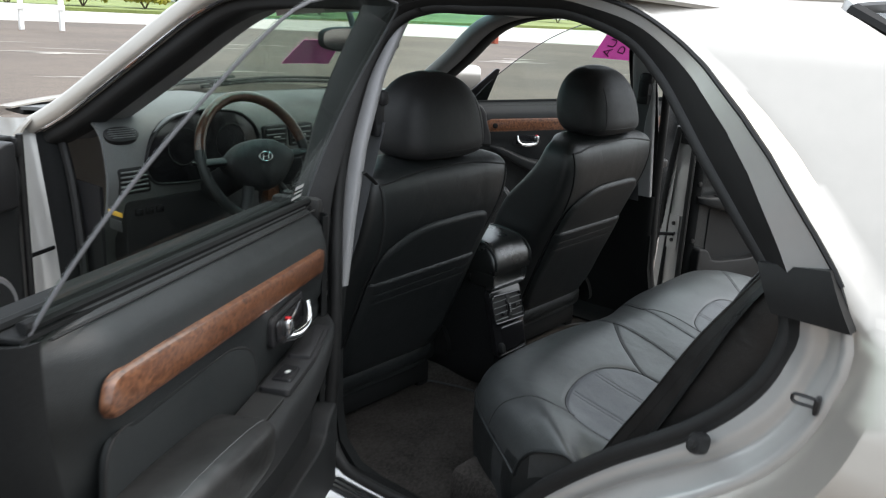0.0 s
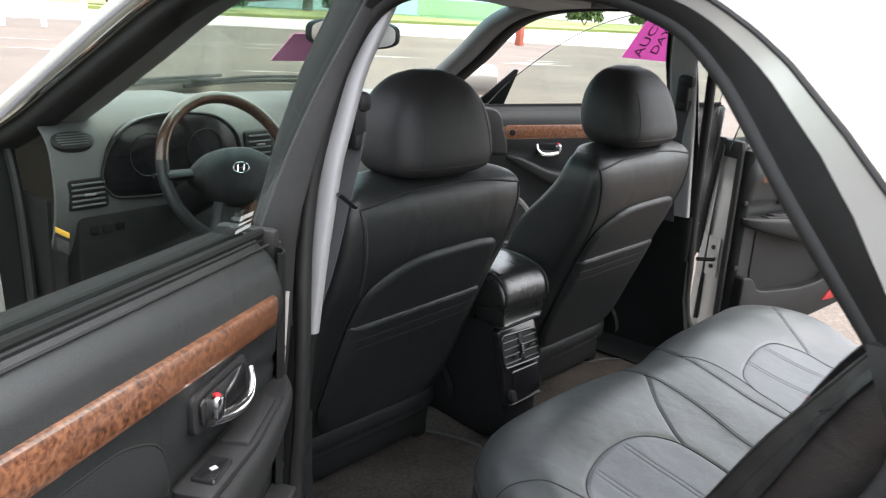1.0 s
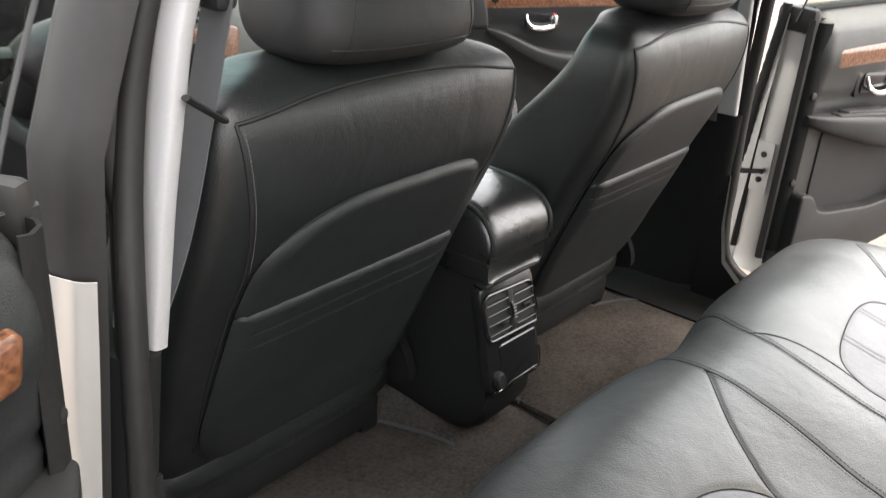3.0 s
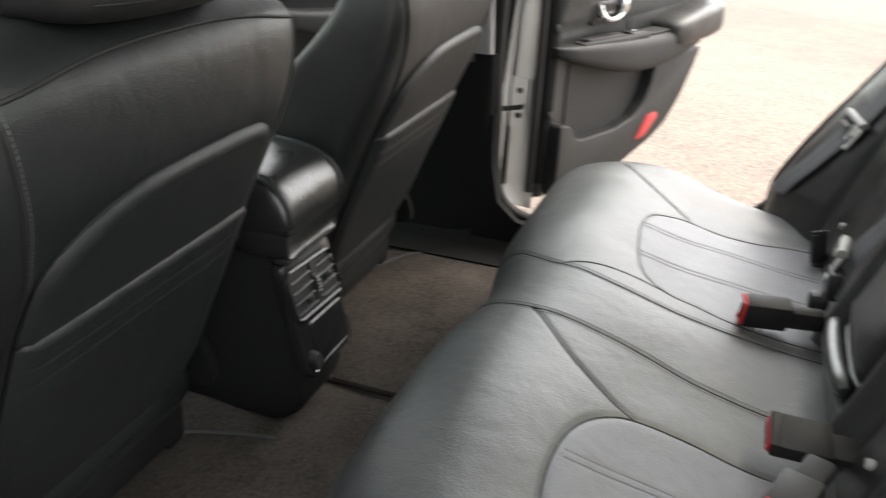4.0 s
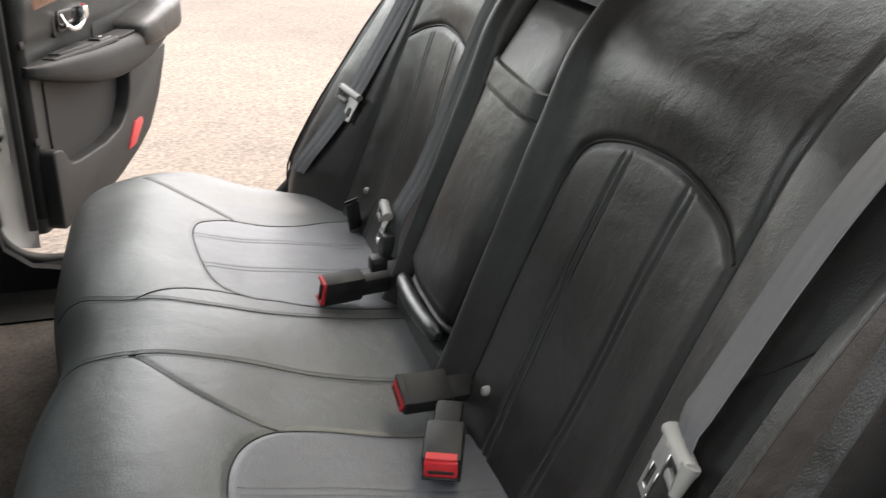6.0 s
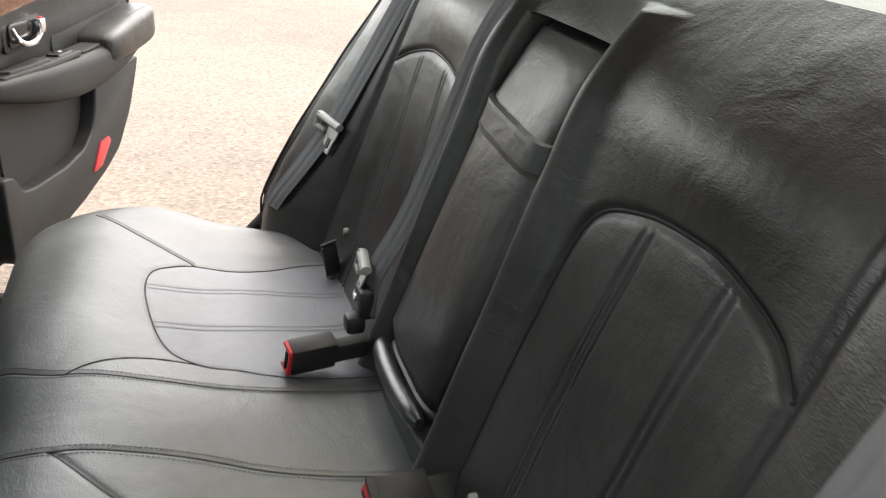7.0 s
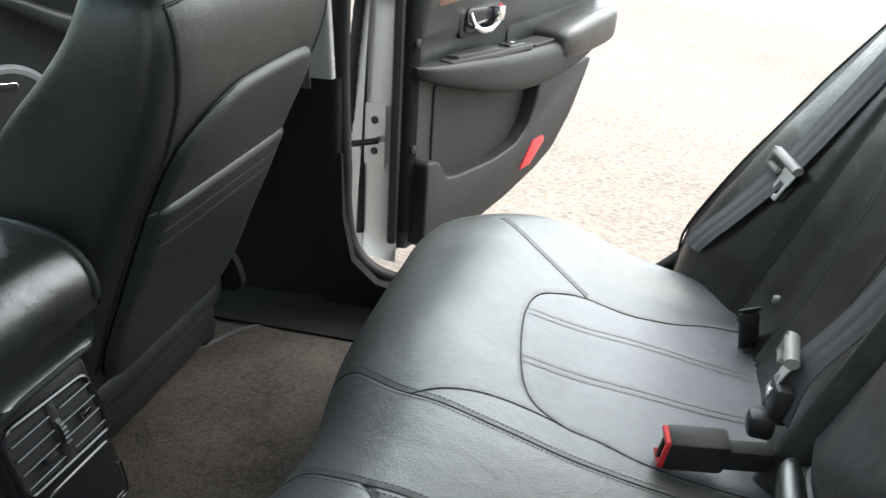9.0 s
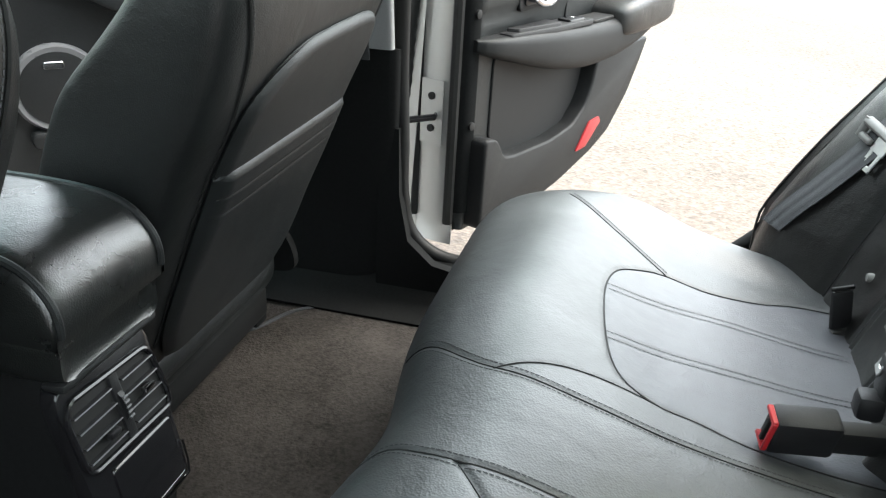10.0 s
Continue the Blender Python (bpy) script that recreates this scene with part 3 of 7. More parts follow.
for s in (-1, 1):
    seal = side_seal(s)
    part("door_seal", tube(seal, 0.0135, 10, True), RUBBER, car, "black rubber door seal")
    part("seal_flange", slab(ribbon(s, 0.0, 0.0, dark_w, dark_x, 0, len(C_), 0.004, 5), 0.004), RUBBER, car, "", 60)
    jam = ribbon(s, dark_w, dark_x, paint_w, paint_x, K_TOP, K_SILL, 0.0, 23)
    jt = np.linspace(0, 1, 23)
    low_c = smoothstep(1.0, 0.93, jam[0][:, 2])
    jam[..., 0] += s * (np.outer(-0.016 * np.exp(-((jt - 0.52) / 0.20) ** 2) + 0.010 * np.exp(-((jt - 0.88) / 0.10) ** 2), low_c) + np.outer(-0.022 * np.exp(-((jt - 0.45) / 0.22) ** 2), low_c * smoothstep(0.80, 0.66, jam[0][:, 2])))
    part("door_jamb", slab(jam, 0.004), JAMB, car, "painted silver door jamb", 60)
    part("rear_quarter", slab(quarter(s), 0.006), PAINT, car, "silver rear quarter and roof pillar", 50)
    # corner block of the belt line
    cb = A((0.742, -0.930, 1.022), (0.802, -1.043, 1.048), (0.822, -1.086, 0.978), (0.762, -0.966, 0.960))
    ca_, cb_ = np.meshgrid(np.linspace(0, 1, 9), np.linspace(0, 1, 7), indexing="ij")
    blk = (1 - ca_)[..., None] * ((1 - cb_)[..., None] * cb[0] + cb_[..., None] * cb[3]) + ca_[..., None] * ((1 - cb_)[..., None] * cb[1] + cb_[..., None] * cb[2])
    blk[..., 0] += 0.004 + 0.005 * np.sin(np.pi * cb_)
    part("belt_corner_block", block(blk * np.array([s, 1, 1]), (-0.035 * s, 0, 0)), RUBBER, car, "black rubber corner block", 60)
    gap = ribbon(s, paint_w, paint_x, paint_w, paint_x, K_TOP, K_BELT, 0.0, 2)[0]
    part("panel_gap", tube(gap + np.array([s * 0.005, 0, 0]), 0.0042, 6), RUBBER, car, "thin dark panel gap")
    # inside lining of the pillar behind the door and of the flank
    lin = []
    for t, inw in ((0, 0.0), (0.4, 0.035), (1.0, 0.05)):
        cc, dd = out_dir(s)
        idx = np.arange(K_TOP, K_BELT + 2) % len(cc)
        lin.append(np.stack([s * (cc[idx, 2] - inw), cc[idx, 0] + dd[idx, 0] * 0.12 * t - 0.22 * t * (cc[idx, 0] < -0.62), cc[idx, 1] + dd[idx, 1] * 0.12 * t], 1))
    part("rear_pillar_lining", slab(np.array(lin), 0.004), HEADLINER, car, "", 60)
    # striker and door switch in the jamb
    st = np.array([s * 0.802, -1.034, 0.864])
    loop = spline(A((0.0, -0.020, 0.006), (0.0, 0.004, 0.006), (0.0, 0.010, 0.003), (0.0, 0.010, -0.003), (0.0, 0.004, -0.006), (0.0, -0.020, -0.006)), 30)
    part("striker", join(tube(st + loop, 0.0026, 8), rbox(st + np.array([0.004 * s, -0.024, 0]), (0.018, 0.008, 0.026), 0.004)), PLASTIC_GLOSS, car, "black steel door striker loop")
    o = ring(0.0135, 0.0165, 0.7, 24)
    sw = np.array([s * 0.792, -0.902, 0.742])
    dirn = np.array([s * 0.9, 0.10, 0.30])
    dirn /= np.linalg.norm(dirn)
    ax = np.cross(dirn, [0, 0, 1.0])
    ax /= np.linalg.norm(ax)
    up = np.cross(ax, dirn)
    part("door_switch", join(loft([sw + ax * (o[:, :1] * k) + up * (o[:, 1:] * k) + dirn * dd for k, dd in ((1, -0.01), (1, 0.010), (0.8, 0.018))]),
                             loft([sw + ax * (o[:, :1] * k) + up * (o[:, 1:] * k) + dirn * dd for k, dd in ((0.5, 0.01), (0.45, 0.024), (0.3, 0.027))])), RUBBER, car, "round rubber door switch")
    # pillar between the doors
    pz = A((0.32, 0.745, 0.012), (0.45, 0.745, 0.0), (0.60, 0.735, -0.002), (0.757, 0.722, -0.004), (0.90, 0.702, -0.002), (1.05, 0.676, -0.002), (1.20, 0.632, -0.006), (1.33, 0.580, -0.030))
    zz = np.linspace(0.30, 1.335, 60)
    px, py = np.interp(zz, pz[:, 0], pz[:, 1]), np.interp(zz, pz[:, 0], pz[:, 2])

    def pillar(z0, z1, ex, hy, hx, dy=0.0, flare=0.0):
        secs = []
        for z in np.linspace(z0, z1, 24):
            o = ring(hx, hy, 0.5, 28)
            o[:, 1] = np.where(o[:, 1] > 0, o[:, 1] * (1 + flare * (z1 - z) / (z1 - z0)), o[:, 1])
            secs.append(np.stack([s * (np.interp(z, zz, px) + ex) + o[:, 0], np.interp(z, zz, py) + 0.016 + dy + o[:, 1], np.full(28, z)], 1))
        return loft(secs)

    part("pillar_trim", pillar(0.757, 1.335, -0.014, 0.038, 0.011, -0.042), PILLAR_GREY, car, "light grey upper pillar trim", 50)
    part("pillar_lower_trim", pillar(0.30, 0.756, 0.004, 0.160, 0.026, 0.072, 2.0), MATTE, car, "black lower pillar trim", 50)
    out = []
    for z in np.linspace(0.32, 1.335, 30):
        x = np.interp(z, [0.3, 0.6, 0.95, 1.1, 1.335], [0.80, 0.80, 0.775, 0.725, 0.622])
        y = np.interp(z, zz, py) + 0.022
        out.append([(s * (x - 0.035), y - 0.070, z), (s * (x - 0.006), y - 0.058, z), (s * x, y - 0.03, z), (s * x, y - 0.006, z), (s * (x - 0.006), y + 0.008, z), (s * (x - 0.035), y + 0.020, z)])
    part("pillar_outer", slab(np.array(out), 0.004), RUBBER, car, "black outer pillar cover", 60)
    low = [[(s * (s * r[2][0] + dx), r[2][1] + dy, r[2][2]) for dx, dy in ((-0.018, -0.052), (-0.010, -0.046), (-0.003, -0.036), (0.005, -0.012), (0.008, 0.03), (0.006, 0.09))] for r in out if r[2][2] < 0.87]
    part("pillar_jamb", slab(np.array(low), 0.003), JAMB, car, "", 60)
    # front belt with its upper guide
    part("belt_guide", join(rbox((s * 0.617, -0.046, 1.125), (0.030, 0.040, 0.080), 0.010), rbox((s * 0.613, -0.052, 1.150), (0.026, 0.046, 0.034), 0.010), rbox((s * 0.616, -0.046, 1.085), (0.026, 0.040, 0.034), 0.008)), PLASTIC, car, "black seat belt height adjuster")
    b = spline(A((s * 0.612, -0.052, 1.10), (s * 0.622, -0.035, 1.0), (s * 0.650, -0.020, 0.85), (s * 0.690, -0.010, 0.74)), 30)
    part("front_belt", slab(np.stack([b + np.array([0, -0.022, 0]), b + np.array([0, 0.022, 0])], 1), 0.0015), WEBBING_DARK, car, "black front seat belt webbing")
    corner = A((-0.04, 0.30), (-0.36, 0.30), (-0.36, 0.360), (-0.20, 0.364), (-0.145, 0.374), (-0.098, 0.415), (-0.080, 0.50), (-0.076, 0.62), (-0.04, 0.62))
    part("sill_corner_trim", prism(corner, 0.0, 0.022, 0.0, 1, lambda v: np.stack([s * (0.722 + v[:, 1]), v[:, 0], v[:, 2]], 1)), MATTE, car)
    # sill with scuff plate
    ys = np.linspace(-0.60, 1.02, 30)
    rows = []
    for x, z in ((0.66, 0.285), (0.715, 0.300), (0.735, 0.362), (0.765, 0.372), (0.790, 0.352), (0.835, 0.345), (0.870, 0.320), (0.885, 0.24), (0.87, 0.19)):
        rows.append(np.stack([np.full(30, s * x), ys, np.full(30, z)], 1))
    rows = np.array(rows)
    part("sill_trim", slab(rows[:4], 0.006), MATTE, car, "black sill trim", 60)
    part("sill", slab(rows[3:], 0.006), JAMB, car, "silver painted sill", 60)
    scuff = part("scuff_plate", rbox((s * 0.800, -0.30, 0.353), (0.05, 0.38, 0.012), 0.004, 2, Matrix.Rotation(s * radians(8), 3, "Y")), GREY_PLASTIC, car, "ribbed scuff plate")
    for k in (-1, 0, 1):
        part("scuff_rib", tube(A((s * (0.800 + 0.012 * k), -0.46, 0.3605 - 0.0017 * k), (s * (0.800 + 0.012 * k), -0.14, 0.3605 - 0.0017 * k)), 0.002, 6), STEEL, scuff)
    # screen pillar, inner trim and jamb
    ap = spline(A((0.690, 1.09, 0.925), (0.655, 0.955, 1.0), (0.600, 0.725, 1.150), (0.545, 0.515, 1.290), (0.560, 0.30, 1.338), (0.570, -0.12, 1.350)), 60)
    wide = np.interp(ap[:, 1], [0.2, 0.45, 0.7, 1.1], [0.022, 0.068, 0.074, 0.074])

    def rail(shift, hx, hy):
        secs = []
        for c, h, dx, dy, dz in zip(ap, np.broadcast_to(hx, (60,)), *(np.broadcast_to(q, (60,)) for q in shift)):
            o = ring(h, hy, 0.6, 20)
            secs.append(np.stack([s * (c[0] + dx + o[:, 0]), c[1] + dy + o[:, 1] * 0.75 + 0.15 * o[:, 0], c[2] + dz + o[:, 1] * 0.65], 1))
        return loft(secs)
    part("screen_pillar_trim", rail((0.0, 0.0, 0.0), wide, 0.026), PILLAR_TRIM, car, "grey screen pillar trim", 60)
    part("screen_pillar", rail((wide * 0.62, -0.006, -0.004), wide * 0.55, 0.030), RUBBER, car, "black rubber-edged screen pillar", 60)
    ae = ap + np.stack([wide + 0.020, np.full(60, 0.030), np.full(60, 0.020)], 1)
    part("roof_rail", rail((wide + 0.016, 0.034, 0.022), 0.026, 0.030), PAINT, car, "silver roof rail", 60)
    part("drip_strip", tube((ae + np.array([0.006, -0.020, -0.014])) * np.array([s, 1, 1]), 0.006, 8), CHROME, car, "bright window surround strip")
    # front jamb below the screen pillar
    rows, trims = [], []
    for z in np.linspace(0.30, 0.97, 14):
        yy = np.interp(z, [0.3, 0.6, 0.97], [0.98, 1.03, 1.12])
        rows.append([(s * 0.790, yy - 0.004, z), (s * 0.802, yy + 0.014, z), (s * 0.822, yy + 0.022, z), (s * 0.848, yy + 0.042, z), (s * 0.87, yy + 0.10, z)])
        trims.append([(s * 0.712, yy - 0.028, z), (s * 0.735, yy - 0.034, z), (s * 0.765, yy - 0.030, z), (s * 0.786, yy - 0.014, z), (s * 0.792, yy + 0.002, z)])
    part("front_jamb", slab(np.array(rows), 0.004), JAMB, car, "silver front door jamb", 60)
    part("front_jamb_trim", slab(np.array(trims), 0.004), MATTE, car, "black front pillar foot trim", 60)
    fs = spline(A((0.735, 1.10, 0.99), (0.730, 1.03, 0.80), (0.74, 0.97, 0.55), (0.755, 0.93, 0.42), (0.765, 0.85, 0.375), (0.768, 0.45, 0.368), (0.766, 0.11, 0.375), (0.755, 0.070, 0.45), (0.735, 0.055, 0.70), (0.70, 0.030, 1.0), (0.60, -0.005, 1.31)), 90)
    part("front_door_seal", tube(fs * np.array([s, 1, 1]), 0.013, 8), RUBBER, car)
    part("kick_panel", slab(np.array([[(s * 0.72, y, z) for y in np.linspace(0.90, 1.15, 5)] for z in np.linspace(0.30, 0.80, 6)]), 0.01), PLASTIC, car)
    # front wing
    rows = []
    for y in np.linspace(1.10, 2.25, 22):
        t = (y - 1.10) / 1.15
        zt = np.interp(t, [0, 0.3, 1], [0.965, 0.90, 0.72])
        xt = np.interp(t, [0, 0.5, 1], [0.80, 0.78, 0.66])
        xs = np.interp(t, [0, 0.5, 1], [0.885, 0.90, 0.78])
        rows.append([(s * (xs - 0.03), y, 0.22), (s * xs, y, 0.45), (s * (xs + 0.01), y, 0.62), (s * (xs - 0.01), y, zt - 0.10), (s * (xt + 0.02), y, zt - 0.02), (s * xt, y, zt), (s * (xt - 0.06), y, zt + 0.008)])
    part("front_wing", slab(np.array(rows), 0.006), PAINT, car, "silver front wing", 60)

# roof, headliner and glass
xs = np.linspace(-1, 1, 31)


def roof_z(u, y):
    edge = np.interp(y, [-0.97, -0.6, 0.0, 0.30, 0.46], [1.345, 1.375, 1.378, 1.365, 1.335])
    return edge + 0.045 * (1 - u ** 2)


rows = []
for y in np.linspace(-0.97, 0.46, 24):
    hw = np.interp(y, [-0.97, -0.6, 0.0, 0.46], [0.60, 0.645, 0.635, 0.60])
    rows.append(np.stack([xs * hw, np.full(31, y) + 0.05 * (1 - xs ** 2) * (1 if y > 0.3 else 0), roof_z(xs, y)], 1))
part("roof", slab(np.array(rows), 0.006), PAINT, car, "silver roof panel", 60)
part("headliner", slab(np.array(rows)[:, 1:-1] * np.array([0.95, 1, 1]) - np.array([0, 0, 0.035]), 0.012), HEADLINER, car, "light grey cloth headliner", 60)
for s in (-1, 1):
    v = [np.stack([s * np.linspace(0.08, 0.52, 10), np.full(10, 0.36 + d), np.full(10, 1.345 - 0.02 * k) - 0.02 * np.linspace(0, 1, 10) ** 2], 1) for k, d in ((0, -0.14), (0.3, -0.06), (0.9, 0.03))]
    part("sun_visor", slab(np.array(v), 0.014), HEADLINER, car, "light grey sun visor")
rows = []
for t in np.linspace(0, 1, 20):
    y, z, hw = 1.06 + (0.44 - 1.06) * t, 0.965 + (1.372 - 0.965) * t, 0.690 - 0.12 * t
    rows.append(np.stack([xs * hw, y + (0.36 - 0.28 * t) * (1 - xs ** 2), z + 0.012 * (1 - xs ** 2)], 1))
rows = np.array(rows)
ws = part("windscreen", slab(rows[:15], 0.004), CLEAR, car, "laminated windscreen glass", 60)
wb = part("windscreen_shade_band", slab(rows[14:], 0.004), BAND, car, "blue-green tinted top of the windscreen", 60)
ws.visible_shadow = wb.visible_shadow = False
rows = []
for t in np.linspace(0, 1, 16):
    y, z, hw = -1.74 + (-0.96 + 1.74) * t, 1.01 + (1.372 - 1.01) * t, 0.66 - 0.06 * t
    rows.append(np.stack([xs * hw, y - 0.06 * (1 - xs ** 2), z + 0.02 * (1 - xs ** 2)], 1))
rg = part("rear_window", slab(np.array(rows), 0.004), GLASS, car, "tinted rear window glass", 60)
rg.visible_shadow = False
part("rear_window_edge", tube(np.vstack([np.array(rows)[0], np.array(rows)[:, -1][1:], np.array(rows)[-1][::-1][1:], np.array(rows)[:, 0][::-1][1:-1]]), 0.012, 8, True), RUBBER, car)
part("parcel_shelf", rbox((0, -1.36, 1.035), (1.30, 0.66, 0.03), 0.01), PLASTIC, car)
rows = []
for y in np.linspace(-1.74, -2.30, 10):
    t = (-y - 1.74) / 0.56
    rows.append(np.stack([xs * (0.74 - 0.06 * t), np.full(31, y), 1.0 - 0.03 * t + 0.02 * (1 - xs ** 2) - 0.10 * max(0, t - 0.8) / 0.2], 1))
part("boot_lid", slab(np.array(rows), 0.006), PAINT, car, "silver boot lid", 60)
rows = []
for z in np.linspace(0.22, 0.99, 10):
    rows.append(np.stack([xs * 0.78, -2.27 - 0.05 * (1 - xs ** 2) + 0 * xs, np.full(31, z)], 1))
part("rear_bumper", slab(np.array(rows), 0.01), PAINT, car, "silver rear bumper", 60)
rows = []
for y in np.linspace(1.36, 2.30, 14):
    t = (y - 1.36) / 0.94
    rows.append(np.stack([xs * (0.735 - 0.09 * t), y + 0.10 * (1 - xs ** 2), 0.965 - 0.20 * t ** 1.3 + 0.035 * (1 - xs ** 2)], 1))
part("bonnet", slab(np.array(rows), 0.006), PAINT, car, "silver bonnet", 60)
rows = []
for z in np.linspace(0.22, 0.77, 10):
    rows.append(np.stack([xs * 0.72, 2.24 + 0.14 * (1 - xs ** 2), np.full(31, z)], 1))
part("front_bumper", slab(np.array(rows), 0.01), PAINT, car, "silver front bumper", 60)
part("scuttle", rbox((0, 1.40, 0.955), (1.42, 0.12, 0.02), 0.006), RUBBER, car)
for s, (a, b, c) in ((-1, ((-0.50, 1.42, 0.985), (-0.20, 1.43, 1.005), (0.12, 1.45, 1.012))), (1, ((0.02, 1.46, 0.99), (0.30, 1.44, 1.005), (0.62, 1.36, 1.0)))):
    w = spline(A(a, b, c), 30)
    arm = part("wiper", tube(w, 0.012, 8, flat=0.6), RUBBER, car, "black wiper arm and blade")
    part("wiper_blade", tube(w + np.array([0.03, -0.012, 0.014]), 0.006, 6), RUBBER, arm)
mdir = np.array([0.82, -0.57, 0.0])
mnrm = np.array([-0.57, -0.82, 0.0])
mo = ring(0.125, 0.038, 0.6)
mirror = part("mirror", loft([np.array([-0.028, 0.592, 1.222]) + mdir * (mo[:, :1] * k) + mnrm * d + np.array([0, 0, 1.0]) * (mo[:, 1:] * k) for k, d in ((0.9, 0.012), (1.0, 0.0), (0.95, -0.02), (0.6, -0.035))]), PLASTIC, car, "black rear-view mirror")
part("mirror_glass", loft([np.array([-0.028, 0.592, 1.222]) + mdir * (mo[:, :1] * k) + mnrm * d + np.array([0, 0, 1.0]) * (mo[:, 1:] * k) for k, d in ((0.88, 0.011), (0.88, 0.0135))]), CHROME, mirror)
part("mirror_stem", tube(A((-0.02, 0.62, 1.245), (0.0, 0.68, 1.325)), 0.01, 8), PLASTIC, car)
for s in (-1, 1):
    for y in (1.48, -1.27):
        o = ring(0.315, 0.315, 1.0, 40)
        wheel = part("wheel", loft([np.stack([np.full(40, s * (0.79 + d)), y + o[:, 0] * k, 0.315 + o[:, 1] * k], 1) for k, d in ((0.62, -0.09), (0.97, -0.10), (1.0, -0.06), (1.0, 0.06), (0.95, 0.09), (0.66, 0.095), (0.62, 0.05))]), TYRE, car, "black tyre", 50)
        part("rim", loft([np.stack([np.full(40, s * (0.79 + d)), y + o[:, 0] * k, 0.315 + o[:, 1] * k], 1) for k, d in ((0.63, 0.05), (0.60, 0.075), (0.3, 0.06), (0.1, 0.07))]), STEEL, wheel, "alloy rim", 40)

# floor
rows = []
for y in np.linspace(-0.80, 1.25, 40):
    x = np.linspace(-0.70, 0.70, 57)
    z = 0.262 + 0.055 * np.exp(-(x / 0.13) ** 4) * float(smoothstep(-0.02, 0.2, y)) + 0.006 * np.array([noise.noise(Vector((a * 5, y * 5, 3))) for a in x]) + 0.03 * smoothstep(0.62, 0.70, np.abs(x))
    rows.append(np.stack([x, np.full(57, y), z], 1))
part("floor_carpet", slab(np.array(rows), -0.01), CARPET, car, "worn brown-grey floor carpet", 60)
part("floor_pan", rbox((0, 0.2, 0.225), (1.60, 2.9, 0.03), 0.01), RUBBER, car)
part("rear_bulkhead", rbox((0, -1.06, 0.62), (1.44, 0.04, 0.80), 0.01), RUBBER, car)
part("seat_pan", rbox((0.02, -0.58, 0.33), (1.32, 0.52, 0.14), 0.02), CARPET, car)
for s in (-1, 1):
    mat_o = rounded(A((0.10, -0.30), (0.10, 0.05), (0.14, 0.17), (0.30, 0.20), (0.50, 0.19), (0.545, 0.130), (0.645, 0.088), (0.684, 0.03), (0.698, -0.14), (0.69, -0.30)), 0.035)
    geo = prism([(s * a, b) for a, b in mat_o], 0.0, 0.010, 0.004, 2, lambda v: np.stack([v[:, 0], v[:, 2], 0.270 + v[:, 1]], 1))
    m_ = thing("floor_mat", "brown-grey carpet floor mat with dark bound edge in the rear footwell", "mat", (s * 0.42, -0.06, 0.27), "rear floor mats")
    part("carpet_face", geo, CARPET, m_)
    part("binding", tube(np.stack([s * mat_o[5:45, 0], mat_o[5:45, 1], np.full(40, 0.278)], 1), 0.0055, 8), BINDING, m_, "dark blue-black bound edge")


# rear bench seat -----------------------------------------------------------
bench = thing("rear_bench_seat", "black leather rear bench seat with stitched inserts on the car floor", "car seat", (0.02, -0.6, 0.27))

SEAM_CR = spline(A((0.155, -0.265), (0.135, -0.30), (0.101, -0.344), (0.083, -0.383), (0.074, -0.467), (0.075, -0.58), (0.080, -0.70), (0.080, -0.80)), 60)
SEAM_CL = spline(A((-0.060, -0.265), (-0.050, -0.305), (-0.060, -0.345), (-0.068, -0.386), (-0.068, -0.45), (-0.070, -0.53), (-0.083, -0.60), (-0.092, -0.70), (-0.095, -0.80)), 60)
SEAM_DL = spline(A((-0.068, -0.376), (-0.120, -0.417), (-0.158, -0.456), (-0.195, -0.510), (-0.207, -0.540)), 30)
SEAM_ARC = spline(A((0.083, -0.375), (0.104, -0.406), (0.124, -0.449), (0.133, -0.50), (0.134, -0.540)), 30)
SEAM_OR = spline(A((0.600, -0.385), (0.538, -0.449), (0.496, -0.495), (0.455, -0.540)), 30)
SEAM_OL = spline(A((-0.605, -0.385), (-0.587, -0.44), (-0.562, -0.50), (-0.525, -0.545)), 30)
INS_R = spline(A((0.120, -0.80), (0.119, -0.65), (0.133, -0.58), (0.134, -0.54), (0.155, -0.50), (0.214, -0.478), (0.319, -0.465), (0.390, -0.472), (0.430, -0.50), (0.455, -0.538), (0.455, -0.60), (0.470, -0.66), (0.495, -0.72), (0.50, -0.80)), 90)
INS_L = spline(A((-0.215, -0.80), (-0.214, -0.68), (-0.203, -0.60), (-0.207, -0.54), (-0.232, -0.505), (-0.273, -0.482), (-0.326, -0.471), (-0.400, -0.472), (-0.470, -0.490), (-0.515, -0.520), (-0.535, -0.56), (-0.530, -0.62), (-0.520, -0.70), (-0.52, -0.80)), 90)
ST = [spline(A((0.338, -0.464), (0.380, -0.616), (0.377, -0.771)), 30), spline(A((0.226, -0.473), (0.259, -0.614), (0.273, -0.770)), 30),
      spline(A((-0.333, -0.478), (-0.316, -0.569), (-0.322, -0.663), (-0.334, -0.765)), 30), spline(A((-0.445, -0.490), (-0.430, -0.57), (-0.435, -0.66), (-0.445, -0.765)), 30)]

CUSHION_PROFILE = spline(A((-0.262, 0.300), (-0.248, 0.40), (-0.243, 0.47), (-0.252, 0.53), (-0.283, 0.572), (-0.335, 0.591), (-0.39, 0.594), (-0.46, 0.577),
                           (-0.55, 0.547), (-0.64, 0.528), (-0.72, 0.516), (-0.82, 0.508)), 270)


